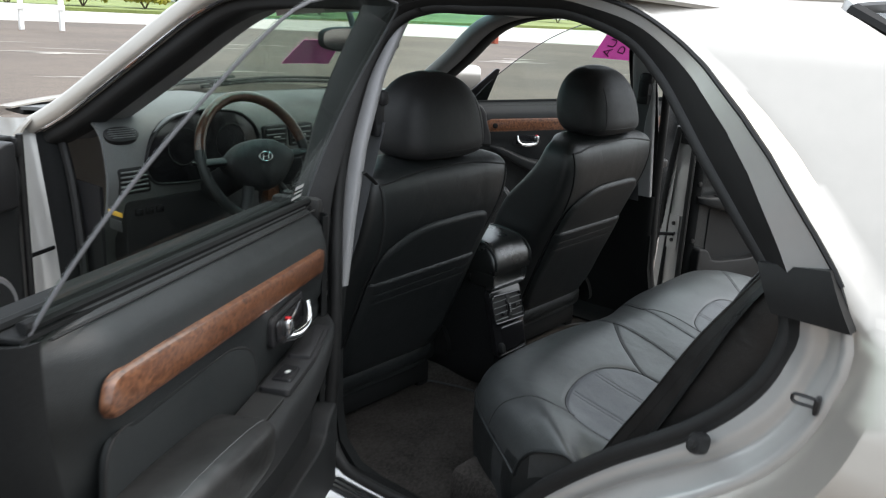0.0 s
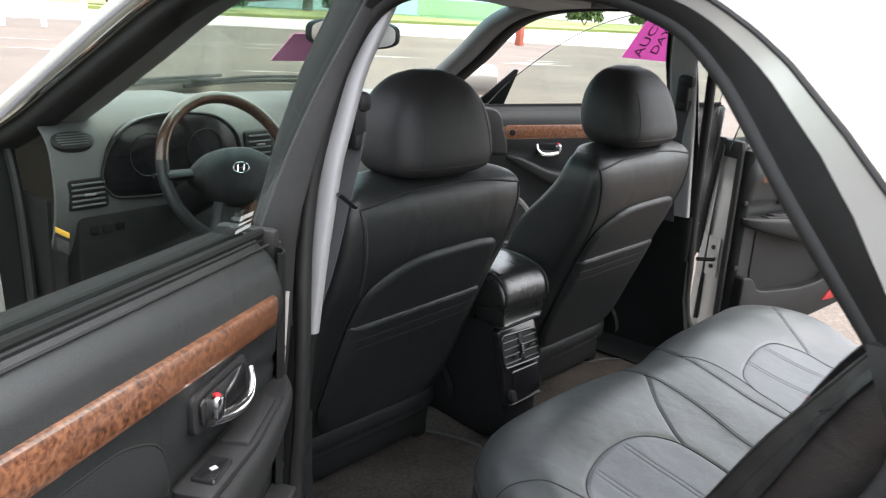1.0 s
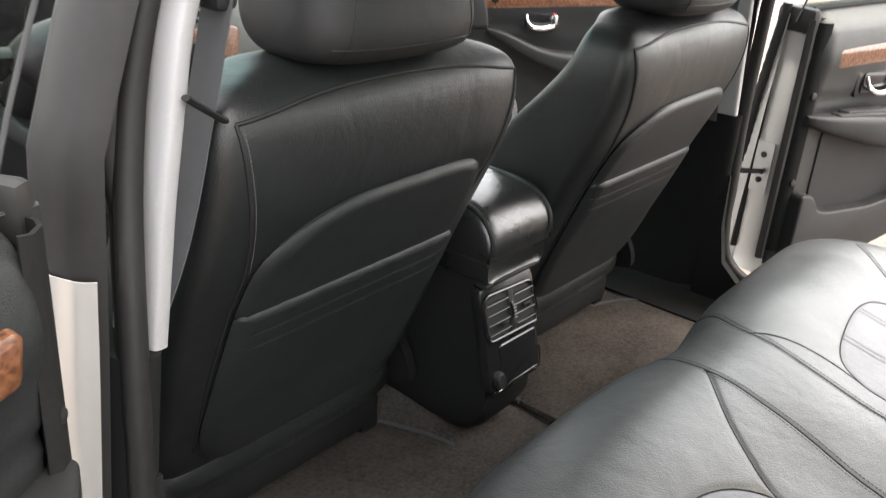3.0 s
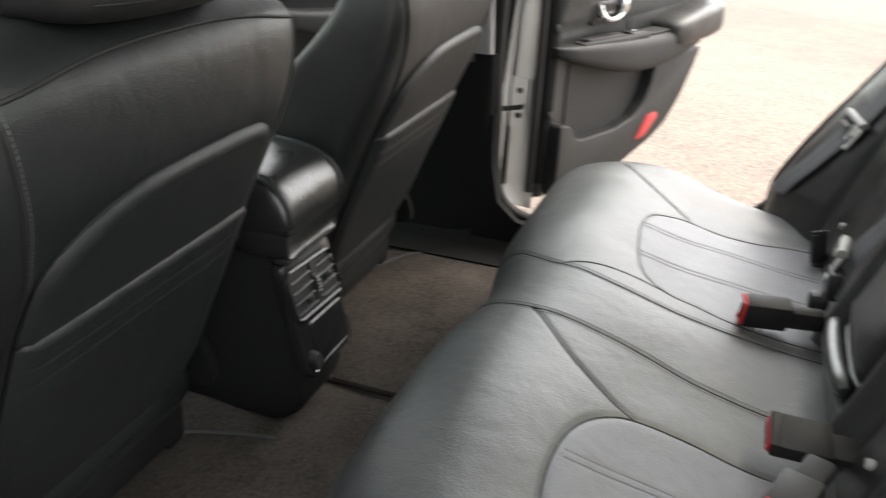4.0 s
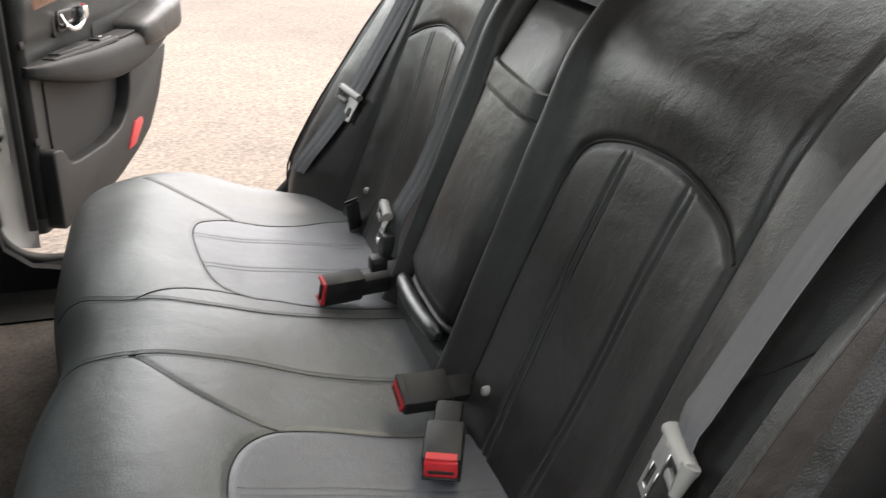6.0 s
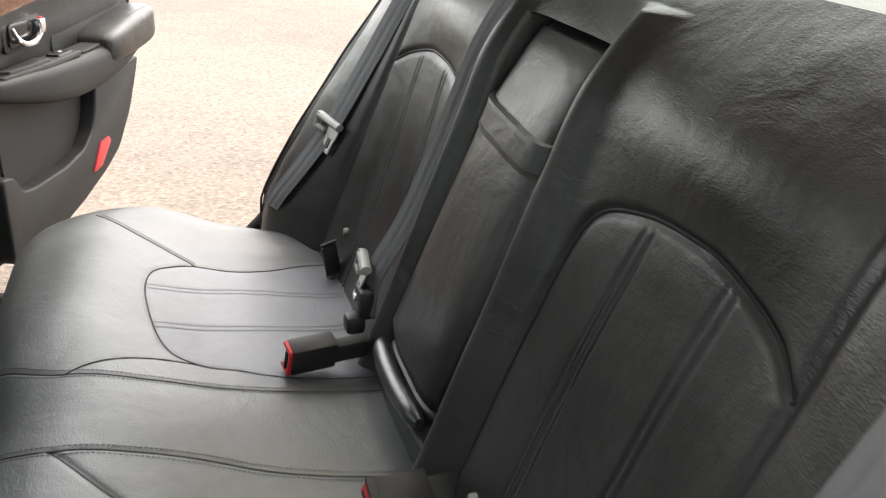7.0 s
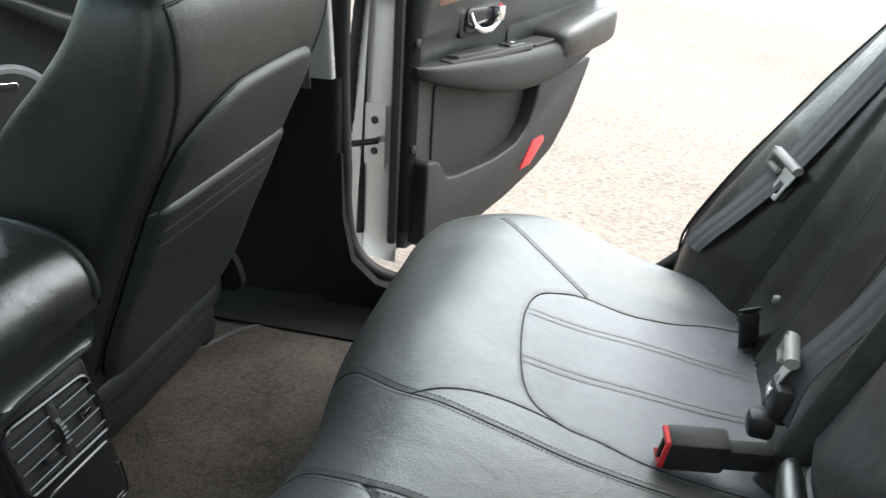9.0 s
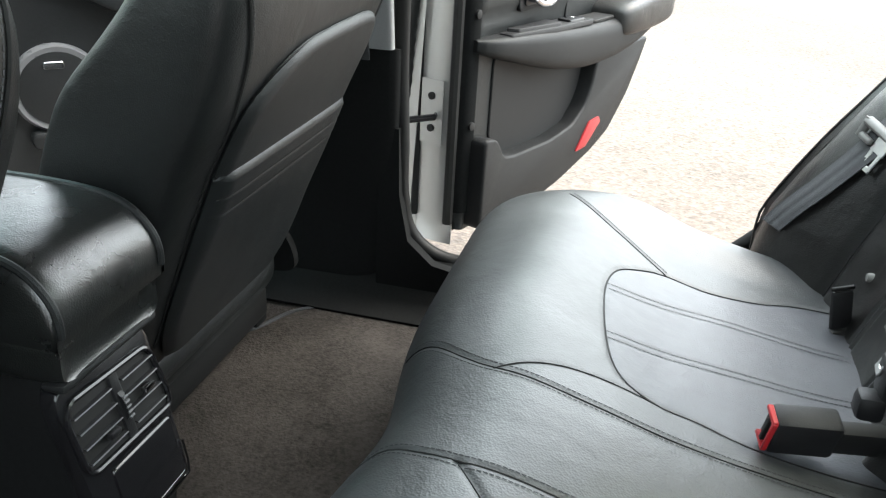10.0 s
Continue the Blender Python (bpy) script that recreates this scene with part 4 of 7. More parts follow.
def cushion_surface():
    x0, x1, c = -0.665, 0.705, 0.02
    xs = np.concatenate([[x0] * 6, np.linspace(x0, x1, 430), [x1] * 6])
    drop = np.concatenate([np.linspace(0.26, 0.004, 6), np.zeros(430), np.linspace(0.004, 0.26, 6)])
    X = np.repeat(xs[:, None], len(CUSHION_PROFILE), 1)
    Y = np.repeat(CUSHION_PROFILE[None, :, 0], len(xs), 0)
    Z = np.repeat(CUSHION_PROFILE[None, :, 1], len(xs), 0)
    top = smoothstep(0.40, 0.57, Z + 0 * X)
    e = np.clip((np.abs(X - c) - 0.50) / 0.1875, 0, 1)
    lead = smoothstep(-0.75, -0.30, Y)
    # rounded outer corners, and the middle place set a little back
    Y = Y - np.where(X < c, 0.26 * np.clip((c - X - 0.40) / 0.2875, 0, 1) ** 2.4, 0.125 * e ** 2.6) * lead - 0.028 * np.exp(-((X - 0.03) / 0.13) ** 2) * lead
    Z = Z - 0.045 * e ** 4 * (Z > 0.45)
    # soft swellings
    Z = Z + top * (0.010 * np.exp(-((X - 0.33) / 0.17) ** 2 - ((Y + 0.39) / 0.09) ** 2) + 0.010 * np.exp(-((X + 0.31) / 0.17) ** 2 - ((Y + 0.39) / 0.09) ** 2))
    Z = Z + top * 0.012 * np.exp(-((X - 0.03) / 0.10) ** 2) * smoothstep(-0.42, -0.6, Y)
    Z = Z + top * 0.020 * smoothstep(0.50, 0.60, np.abs(X - c)) * (1 - e ** 3) * smoothstep(-0.40, -0.6, Y)
    groove = np.zeros_like(Z)
    for line, depth, w in ((SEAM_CR, 0.0011, 0.0032), (SEAM_CL, 0.0011, 0.0032), (SEAM_DL, 0.0028, 0.0042), (SEAM_ARC, 0.0010, 0.0032),
                           (SEAM_OR, 0.0012, 0.0034), (SEAM_OL, 0.0012, 0.0034), (INS_R, 0.0018, 0.0040), (INS_L, 0.0026, 0.0046)):
        d = polydist(X, Y, line)
        groove = np.maximum(groove, depth * np.exp(-(d / w) ** 2) + 0.30 * depth * np.exp(-(d / (w * 4)) ** 2))
    for line in ST:
        d = polydist(X, Y, line)
        groove = np.maximum(groove, 0.0010 * np.exp(-((d - 0.006) / 0.003) ** 2) * (Y < -0.466))
    Z = Z - groove * top
    # wrinkles where the leather has been sat on
    for i in range(X.shape[0]):
        for j in range(70, X.shape[1], 1):
            p = Vector((X[i, j] * 9, Y[i, j] * 5, 2.0))
            Z[i, j] += 0.0022 * noise.noise(p) * top[i, j]
    Z = Z - drop[:, None] * (Z > 0.31)
    return np.stack([X, Y, Z], 2)


CUSHION = cushion_surface()


def split_surface(P, masks):
    """The surface in pieces: one for each mask over its faces, and the rest."""
    n, m = P.shape[:2]
    cx = (P[:-1, :-1] + P[1:, 1:]) / 2
    done = np.zeros((n - 1, m - 1), bool)
    out = []
    flat = P.reshape(-1, 3)
    for fn in list(masks) + [None]:
        k = ~done if fn is None else fn(cx) & ~done
        done |= k
        ii, jj = np.nonzero(k)
        quads = np.stack([ii * m + jj, ii * m + jj + 1, (ii + 1) * m + jj + 1, (ii + 1) * m + jj], 1)
        used, inv = np.unique(quads, return_inverse=True)
        out.append((flat[used], [tuple(q) for q in inv.reshape(-1, 4)]))
    return out


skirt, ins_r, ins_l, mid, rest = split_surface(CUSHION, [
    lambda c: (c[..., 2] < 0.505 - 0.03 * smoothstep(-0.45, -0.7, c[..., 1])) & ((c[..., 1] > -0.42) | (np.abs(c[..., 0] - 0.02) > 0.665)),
    lambda c: inside(c[..., 0], c[..., 1], INS_R) & (c[..., 2] > 0.47), lambda c: inside(c[..., 0], c[..., 1], INS_L) & (c[..., 2] > 0.47),
    lambda c: inside(c[..., 0], c[..., 1], np.vstack([SEAM_CR, SEAM_CL[::-1]])) & (c[..., 2] > 0.47)])
# top panels carry the painted sky-lit tones; the skirt takes plain dark leather
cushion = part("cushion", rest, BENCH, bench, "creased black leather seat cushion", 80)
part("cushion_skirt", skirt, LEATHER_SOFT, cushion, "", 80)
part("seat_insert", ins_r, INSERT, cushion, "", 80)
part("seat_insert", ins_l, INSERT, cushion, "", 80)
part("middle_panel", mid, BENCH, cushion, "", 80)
CUSHION_GEO = grid(CUSHION)


def over_cushion(line, lift=0.0006):
    return drape(CUSHION_GEO, [(x, y, 0.6) for x, y in line], (0, 0, -1), lift)


def offset_line(line, d):
    t = np.gradient(line, axis=0)
    t /= np.maximum(np.linalg.norm(t, axis=1, keepdims=True), 1e-9)
    return line + np.stack([-t[:, 1], t[:, 0]], 1) * d


pieces = []
for line in ST:
    for d in (-0.006, 0.006):
        pieces.append(stitches(over_cushion(offset_line(line, d))))
for line, sides in ((SEAM_CR, (-0.007, 0.007)), (SEAM_CL, (-0.007, 0.007)), (SEAM_OR, (0.006,)), (SEAM_OL, (-0.006,))):
    for d in sides:
        pieces.append(stitches(over_cushion(offset_line(line, d))))
jf = int(np.argmax(CUSHION_PROFILE[:, 1] > 0.510))
rim_line = np.vstack([CUSHION[6:150, jf][::-1], CUSHION[6, jf:jf + 110]])
rim_out = rim_line - np.array([-0.02, -0.62, 0.54])
rim_out[:, 2] = 0.25 * np.linalg.norm(rim_out[:, :2], axis=1)
rim_out /= np.linalg.norm(rim_out, axis=1, keepdims=True)
rim_line = spline(rim_line[::4], 120)
rim_out = rim_out[np.linspace(0, len(rim_out) - 1, 120).astype(int)]
part("rim_seam", tube(rim_line + rim_out * 0.0015, 0.0035, 8), LEATHER_SOFT, cushion)
pieces.append(stitches(rim_line + rim_out * 0.0012 + np.array([0.004, -0.003, 0.008])))
tagged(part("stitching", join(*pieces), THREAD, cushion, "grey double stitching", smooth=False), kind="stuff")
for line in (SEAM_CR, SEAM_CL, SEAM_DL, SEAM_ARC, SEAM_OR, SEAM_OL, INS_R, INS_L):
    part("seam", tube(over_cushion(line, 0.0002), 0.0011, 5), RUBBER, cushion)

# backrest ---------------------------------------------------------------
BX = 0.022


def back_y(z):
    return -0.785 - 0.36 * (z - 0.55) - 2.2 * np.maximum(0, z - 0.93) ** 2


ARCH_L = spline(A((-0.158, 0.50), (-0.160, 0.62), (-0.163, 0.74), (-0.174, 0.835), (-0.200, 0.876), (-0.268, 0.897), (-0.338, 0.903), (-0.376, 0.902), (-0.423, 0.893), (-0.469, 0.880), (-0.503, 0.862)), 80)
ARCH_R = A(*[(2 * BX - x, z) for x, z in ARCH_L])
BK_ST = [A((-0.262, 0.51), (-0.257, 0.72), (-0.279, 0.888)), A((-0.368, 0.51), (-0.386, 0.75), (-0.401, 0.890))]
BK_ST += [A(*[(2 * BX - x, z) for x, z in l]) for l in BK_ST]
BK_OUT = [A((-0.502, 0.50), (-0.503, 0.70), (-0.507, 0.850), (-0.512, 0.98), (-0.51, 1.08))]
BK_OUT += [A(*[(2 * BX - x, z) for x, z in l]) for l in BK_OUT]
ARM_L, ARM_R = -0.085, 0.128


def back_surface():
    xs = np.linspace(-0.70, 0.715, 540)
    zs = np.linspace(0.455, 1.085, 280)
    X, Z = np.meshgrid(xs, zs, indexing="ij")
    a = np.abs(X - BX)
    Y = back_y(Z)
    # side bolsters reach forward, most at their foot
    reach = np.interp(Z[0], [0.45, 0.53, 0.73, 0.90, 1.0, 1.09], [0.075, 0.078, 0.052, 0.036, 0.02, 0.0])[None, :]
    reach = np.where(X > 0, np.interp(Z, [0.45, 0.53, 0.585, 0.65, 0.69, 0.77, 0.85, 0.93, 1.0, 1.09], [0.09, 0.105, 0.113, 0.104, 0.094, 0.073, 0.048, 0.025, 0.01, 0.0]), reach)
    Y = Y + reach * smoothstep(0.46, 0.66, a)
    # pads beside the folded armrest
    Y = Y + 0.025 * np.exp(-((a - 0.136) / 0.024) ** 2) * (Z < 1.05)
    Y = Y - 0.060 * smoothstep(0.112, 0.104, a) * (Z < 1.008) * (Z > 0.545)
    # hollow for the back
    Y = Y - 0.012 * np.exp(-((a - 0.33) / 0.10) ** 2 - ((Z - 0.68) / 0.16) ** 2)
    Y = Y + 0.014 * np.exp(-((a - 0.34) / 0.14) ** 2 - ((Z - 0.975) / 0.05) ** 2)
    g = np.zeros_like(Y)
    for line, depth, w in ((ARCH_L, 0.0055, 0.006), (ARCH_R, 0.0055, 0.006), (BK_OUT[0], 0.007, 0.007), (BK_OUT[1], 0.007, 0.007)):
        d = polydist(X, Z, line)
        g = np.maximum(g, depth * np.exp(-(d / w) ** 2) + 0.3 * depth * np.exp(-(d / (3.5 * w)) ** 2))
    for line in BK_ST:
        d = polydist(X, Z, line)
        g = np.maximum(g, 0.0036 * np.exp(-((d - 0.0065) / 0.003) ** 2))
    Y = Y - g
    for i in range(X.shape[0]):
        for j in range(X.shape[1]):
            Y[i, j] += 0.0025 * noise.noise(Vector((X[i, j] * 6, 7.0, Z[i, j] * 7)))
    # ends turn back
    end = np.maximum(0.45 * smoothstep(-0.665, -0.70, X), 0.35 * smoothstep(0.685, 0.715, X))
    Y = Y - 0.09 * end ** 2
    return np.stack([X, Y, Z], 2)


BACK = back_surface()
BACK_GEO = grid(BACK)
b_il, b_ir, b_bl, b_br, b_rest = split_surface(BACK, [
    lambda c: inside(c[..., 0], c[..., 2], ARCH_L), lambda c: inside(c[..., 0], c[..., 2], ARCH_R),
    lambda c: c[..., 0] < np.interp(c[..., 2], BK_OUT[0][:, 1], BK_OUT[0][:, 0]), lambda c: c[..., 0] > np.interp(c[..., 2], BK_OUT[1][:, 1], BK_OUT[1][:, 0])])
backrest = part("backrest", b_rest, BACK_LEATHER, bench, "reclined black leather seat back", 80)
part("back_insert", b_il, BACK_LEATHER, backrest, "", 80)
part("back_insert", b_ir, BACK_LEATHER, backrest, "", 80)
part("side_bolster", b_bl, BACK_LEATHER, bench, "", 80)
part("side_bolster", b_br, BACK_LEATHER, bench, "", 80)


def over_back(line, lift=0.0006):
    return drape(BACK_GEO, [(x, -0.5, z) for x, z in line], (0, -1, 0), lift)


pieces = []
for line in BK_ST:
    q = spline(line, 60)
    for d in (-0.0065, 0.0065):
        pieces.append(stitches(over_back(offset_line(q, d)), up=(0, 1, 0.36)))
tagged(part("stitching", join(*pieces), THREAD, backrest, "grey double stitching", smooth=False), kind="stuff")

for line in (A((-0.580, 0.795), (-0.635, 0.850), (-0.692, 0.922)),):
    q = over_back(spline(line, 40), 0.0002)
    part("bolster_cross_seam", tube(q, 0.0014, 6), RUBBER, bench)
    tagged(part("bolster_stitching", stitches(q + np.array([0, 0.001, -0.006]), up=(0, 1, 0.36)), THREAD, bench, smooth=False), kind="stuff")

for line in (ARCH_L, ARCH_R):
    part("arch_seam", tube(over_back(line[line[:, 1] > 0.52], 0.0004), 0.0022, 6), RUBBER, backrest)

# folded armrest in the middle of the seat back
def arm_section(z, hw, y_front, th, n=44):
    o = ring(hw, th / 2, 0.45, n)
    return np.stack([BX + o[:, 0], y_front - th / 2 + o[:, 1], np.full(n, z)], 1)


secs = []
for z, s, y in ((0.566, 0.70, -0.012), (0.572, 0.88, -0.002), (0.585, 0.97, 0.008), (0.61, 1.0, 0.020), (0.72, 1.0, 0.016), (0.80, 1.0, 0.013),
                (0.868, 1.0, 0.010), (0.908, 1.0, 0.006),
                (0.97, 1.0, -0.008), (0.994, 0.99, -0.012), (1.002, 0.93, -0.026)):
    secs.append(arm_section(z, 0.101 * s, float(back_y(z)) + y + 0.008, 0.085))
folded = part("folded_armrest", loft(secs), BACK_LEATHER, bench, "black leather armrest folded into the seat back", 50)
pull = drape(loft(secs), [(BX + x, -0.5, 0.888 + 0.06 * x) for x in np.linspace(-0.097, 0.097, 24)], (0, -1, 0), 0.002)
strap = np.stack([pull + np.array([0, dy - 0.36 * dz, dz]) for dz, dy in ((-0.018, -0.003), (-0.0165, 0.0016), (-0.013, 0.0016), (-0.012, 0.0004), (0.012, 0.0004), (0.013, 0.0016), (0.0165, 0.0016), (0.018, -0.003))], 1)
part("pull_strap", slab(strap, 0.002), BACK_LEATHER, folded, "flat leather pull strap with raised edges", 25)
q = arm_section(0.572, 0.096, float(back_y(0.572)) + 0.006, 0.080, 60)
part("bottom_piping", tube(q[:, :] + np.array([0, 0.004, 0]), 0.006, 8, True), LEATHER_SOFT, folded)
ax_ = np.linspace(-0.098, 0.098, 24)
part("foot_roll", tube(np.stack([BX + ax_, np.full(24, float(back_y(0.572)) + 0.030) - 0.9 * np.abs(ax_) ** 2, np.full(24, 0.571)], 1), 0.0135 * (1 - (np.abs(ax_) / 0.106) ** 8), 12), LID_LEATHER, folded, "smooth leather roll at its foot", 60)
# the strip beneath the armrest, and the upright surround
P = np.stack([spline(A((BX - 0.125, -0.775, 0.50), (BX, -0.770, 0.50), (BX + 0.125, -0.775, 0.50)), 20),
              spline(A((BX - 0.125, -0.778, 0.545), (BX, -0.772, 0.545), (BX + 0.125, -0.778, 0.545)), 20),
              spline(A((BX - 0.125, -0.80, 0.556), (BX, -0.797, 0.556), (BX + 0.125, -0.80, 0.556)), 20)], 1)
part("armrest_sill", slab(P, 0.01), LEATHER_SOFT, bench)
for s in (-1, 1):
    part("bolster_seam", tube(over_back(spline(BK_OUT[0 if s < 0 else 1], 50), -0.001), 0.0022, 6), RUBBER, bench)
for x, z in ((-0.213, 0.568), (0.487, 0.578)):
    o = ring(0.0065, 0.0065, 1.0, 16)
    y = float(back_y(z)) - 0.002
    part("anchor_button", loft([np.stack([x + o[:, 0] * k, np.full(16, y + d), z + o[:, 1] * k], 1) for k, d in ((1, -0.01), (1, 0.004), (0.8, 0.007))]), TONGUE, bench, "pale grey round button")
# outer flanks beside the cushion
for s, xo in ((-1, -0.702), (1, 0.742)):
    rows = []
    prof_f = ((0.40, -0.635, -1.02), (0.53, -0.660, -1.02), (0.62, -0.702, -1.02), (0.73, -0.764, -1.02), (0.85, -0.828, -1.03), (0.95, -0.893, -1.04), (1.02, -0.940, -1.05))
    if s > 0:
        prof_f = ((0.40, -0.675, -1.02), (0.53, -0.672, -1.02), (0.585, -0.682, -1.02), (0.69, -0.738, -1.02), (0.77, -0.790, -1.03), (0.85, -0.842, -1.03), (0.93, -0.900, -1.04), (1.02, -0.960, -1.05))
    for z, yf, yr in prof_f:
        ys = np.linspace(yf, yr, 12)
        bulge = 0.020 * np.sin(np.linspace(0.3, np.pi, 12))
        rows.append(np.stack([np.full(12, xo - s * 0.03) + s * bulge, ys, np.full(12, z)], 1))
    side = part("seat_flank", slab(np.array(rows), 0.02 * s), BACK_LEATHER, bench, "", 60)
    edge = spline(np.array([r[0] for r in rows]), 40)
    part("flank_piping", tube(edge, 0.0022, 8), BACK_LEATHER, bench)
    tagged(part("flank_stitching", stitches(edge + np.array([s * 0.012, -0.022, 0]), up=(s, 0, 0)), RUBBER if s < 0 else THREAD, bench, smooth=False), kind="stuff")


# front seats ---------------------------------------------------------------
def front_seat(at, label, lean=0.0, tilt=0.0):
    """A front seat seen from behind; local origin under the pocket line."""
    x0, y0 = at
    seat = thing("front_seat", label, "car seat", (x0, y0, 0.30), "front seats")
    lv = [  # height, back surface, half width, thickness
        (0.405, 0.135, 0.195, 0.05), (0.420, 0.120, 0.225, 0.09), (0.46, 0.100, 0.240, 0.12), (0.52, 0.076, 0.248, 0.14), (0.60, 0.045, 0.254, 0.15),
        (0.714, 0.000, 0.258, 0.16), (0.80, -0.040, 0.258, 0.165), (0.86, -0.064, 0.258, 0.155), (0.91, -0.074, 0.257, 0.138), (0.945, -0.074, 0.253, 0.122),
        (0.968, -0.068, 0.244, 0.108), (0.985, -0.052, 0.220, 0.088), (0.998, -0.026, 0.170, 0.075), (1.004, -0.008, 0.110, 0.04)]
    k = spline(np.array(lv), 60)
    secs = []
    for z, yb, hw, th in k:
        o = ring(hw, th / 2, 0.34, 96)
        # the wings stand forward of the middle
        fw = 0.045 * (np.abs(o[:, 0]) / hw) ** 3 * smoothstep(0.4, 0.6, z) * smoothstep(0.94, 0.78, z) * (o[:, 1] > 0)
        secs.append(np.stack([x0 + o[:, 0], y0 + yb + th / 2 + o[:, 1] + fw, np.full(96, z)], 1))
    geo = loft(secs)
    back = part("backrest", geo, LEATHER, seat, "black leather backrest with stitched side seams", 60)

    def on(line, lift=0.0):
        return drape(geo, [(x0 + x, y0 - 0.4, z) for x, z in line], (0, 1, 0), lift)

    # raised rear panel with its map pocket
    pan = rounded(A((-0.155, 0.432), (0.155, 0.432), (0.190, 0.50), (0.187, 0.70), (0.182, 0.800), (0.172, 0.842), (0.130, 0.850), (0.03, 0.850), (-0.065, 0.847), (-0.120, 0.832), (-0.184, 0.792), (-0.190, 0.72), (-0.190, 0.50)), 0.03, 5)
    zs = np.linspace(0.4325, 0.8490, 260)
    rows = []
    for z in zs:
        xs = []
        for (ax, az), (bx, bz) in zip(pan, np.roll(pan, -1, 0)):
            if (az - z) * (bz - z) <= 0 and az != bz:
                xs.append(ax + (bx - ax) * (z - az) / (bz - az))
        lo, hi = (min(xs), max(xs)) if len(xs) > 1 else (-0.02, 0.02)
        u = np.linspace(0, 1, 40)
        rows.append(np.stack([lo + (hi - lo) * u, np.full(40, z)], 1))
    rows = np.array(rows)
    tree = BVHTree.FromPolygons([tuple(q) for q in geo[0]], geo[1])
    P = np.zeros((*rows.shape[:2], 3))
    d = polydist(rows[..., 0], rows[..., 1], np.vstack([pan, pan[:1]]))
    puff = 0.0075 * smoothstep(0.0, 0.009, d) - 0.002
    ZP = 0.709 + lean * (rows[..., 0] + 0.18)
    dz = rows[..., 1] - ZP
    wide = np.abs(rows[..., 0]) < 0.180
    puff = puff + (0.0055 * smoothstep(0.001, -0.0015, dz) * smoothstep(-0.17, -0.03, dz) - 0.003 * np.exp(-((dz - 0.004) / 0.0035) ** 2)) * wide
    for zz in (-0.026, -0.050):
        puff = puff - 0.0014 * np.exp(-((dz - zz) / 0.0022) ** 2) * wide
    for i in range(rows.shape[0]):
        for j in range(rows.shape[1]):
            h = tree.ray_cast(Vector((x0 + rows[i, j, 0], y0 - 0.4, rows[i, j, 1])), Vector((0, 1, 0)))
            yy = h[0].y if h[0] is not None else y0
            P[i, j] = (x0 + rows[i, j, 0], yy - puff[i, j], rows[i, j, 1])
    panel = part("back_panel", slab(P, 0.008), LEATHER_SOFT, seat, "padded rear panel with a map pocket", 60)
    pg = grid(P)

    def onp(line, lift=0.0):
        return drape(pg, [(x0 + x, y0 - 0.4, z) for x, z in line], (0, 1, 0), lift)

    lip = onp(spline(A((-0.179, 0.7075 + lean * 0.001), (0.0, 0.7075 + lean * 0.18), (0.179, 0.7075 + lean * 0.359)), 40), 0.0004)
    part("pocket_lip", tube(lip, 0.0019, 8), GREY_PLASTIC, panel)
    tagged(part("panel_stitching", join(*[stitches(onp(spline(A((-0.182, zz), (0.182, zz + lean * 0.36)), 50), 0.0004), up=(0, -1, 0)) for zz in (0.683, 0.659)]), PANEL_THREAD, panel, smooth=False), kind="stuff")
    rim = drape(geo, [(x0 + a, y0 - 0.4, b) for a, b in np.vstack([pan])], (0, 1, 0), 0.002)
    part("panel_edge", tube(rim, 0.0022, 8, True), LEATHER_SOFT, panel)
    # seams: shoulders and sides
    sew = []
    for s in (-1, 1):
        ln = on(spline(A((s * 0.232, 0.960), (s * 0.222, 0.90), (s * 0.205, 0.82), (s * 0.197, 0.772)), 40), 0.0005)
        part("side_seam", tube(ln, 0.0022, 6), RUBBER, back)
        sew.append(stitches(ln + np.array([-s * 0.006, -0.001, 0]), up=(0, -1, 0)))
        low = on(spline(A((s * 0.197, 0.772), (s * 0.200, 0.62), (s * 0.192, 0.47)), 40), 0.0005)
        part("side_seam", tube(low, 0.002, 6), RUBBER, back)
    ln = on(spline(A((-0.232, 0.960), (-0.12, 0.976), (0.0, 0.980), (0.12, 0.976), (0.232, 0.960)), 60), 0.0005)
    part("shoulder_seam", tube(ln, 0.0024, 6), RUBBER, back)
    sew.append(stitches(ln + np.array([0, -0.001, -0.007]), up=(0, -1, 0)))
    sew.append(stitches(ln + np.array([0, -0.001, -0.014]), up=(0, -1, 0)))
    tagged(part("stitching", join(*sew), THREAD, back, smooth=False), kind="stuff")
    # headrest
    hs = []
    # height, half width, back and front of the leaning pad
    hk = spline(A((0.997, 0.080, -0.040, 0.025), (1.001, 0.116, -0.062, 0.045), (1.012, 0.134, -0.079, 0.066), (1.034, 0.141, -0.084, 0.084), (1.07, 0.140, -0.077, 0.094),
                  (1.105, 0.133, -0.066, 0.096), (1.138, 0.118, -0.050, 0.091), (1.164, 0.095, -0.030, 0.081), (1.182, 0.066, -0.008, 0.066), (1.192, 0.030, 0.014, 0.046)), 44)
    for z, hw, rear, fore in hk:
        yc, th = (rear + fore) / 2 - tilt * (z - 1.02), fore - rear
        o = ring(hw, th / 2, 0.56, 72)
        hs.append(np.stack([x0 + o[:, 0], y0 + yc + o[:, 1] - 0.012 * (1 - (o[:, 0] / hw) ** 2) * (o[:, 1] < 0), np.full(72, z)], 1))
    hg = loft(hs)
    head = part("headrest", hg, HEAD_LEATHER, seat, "rounded black leather headrest", 70)
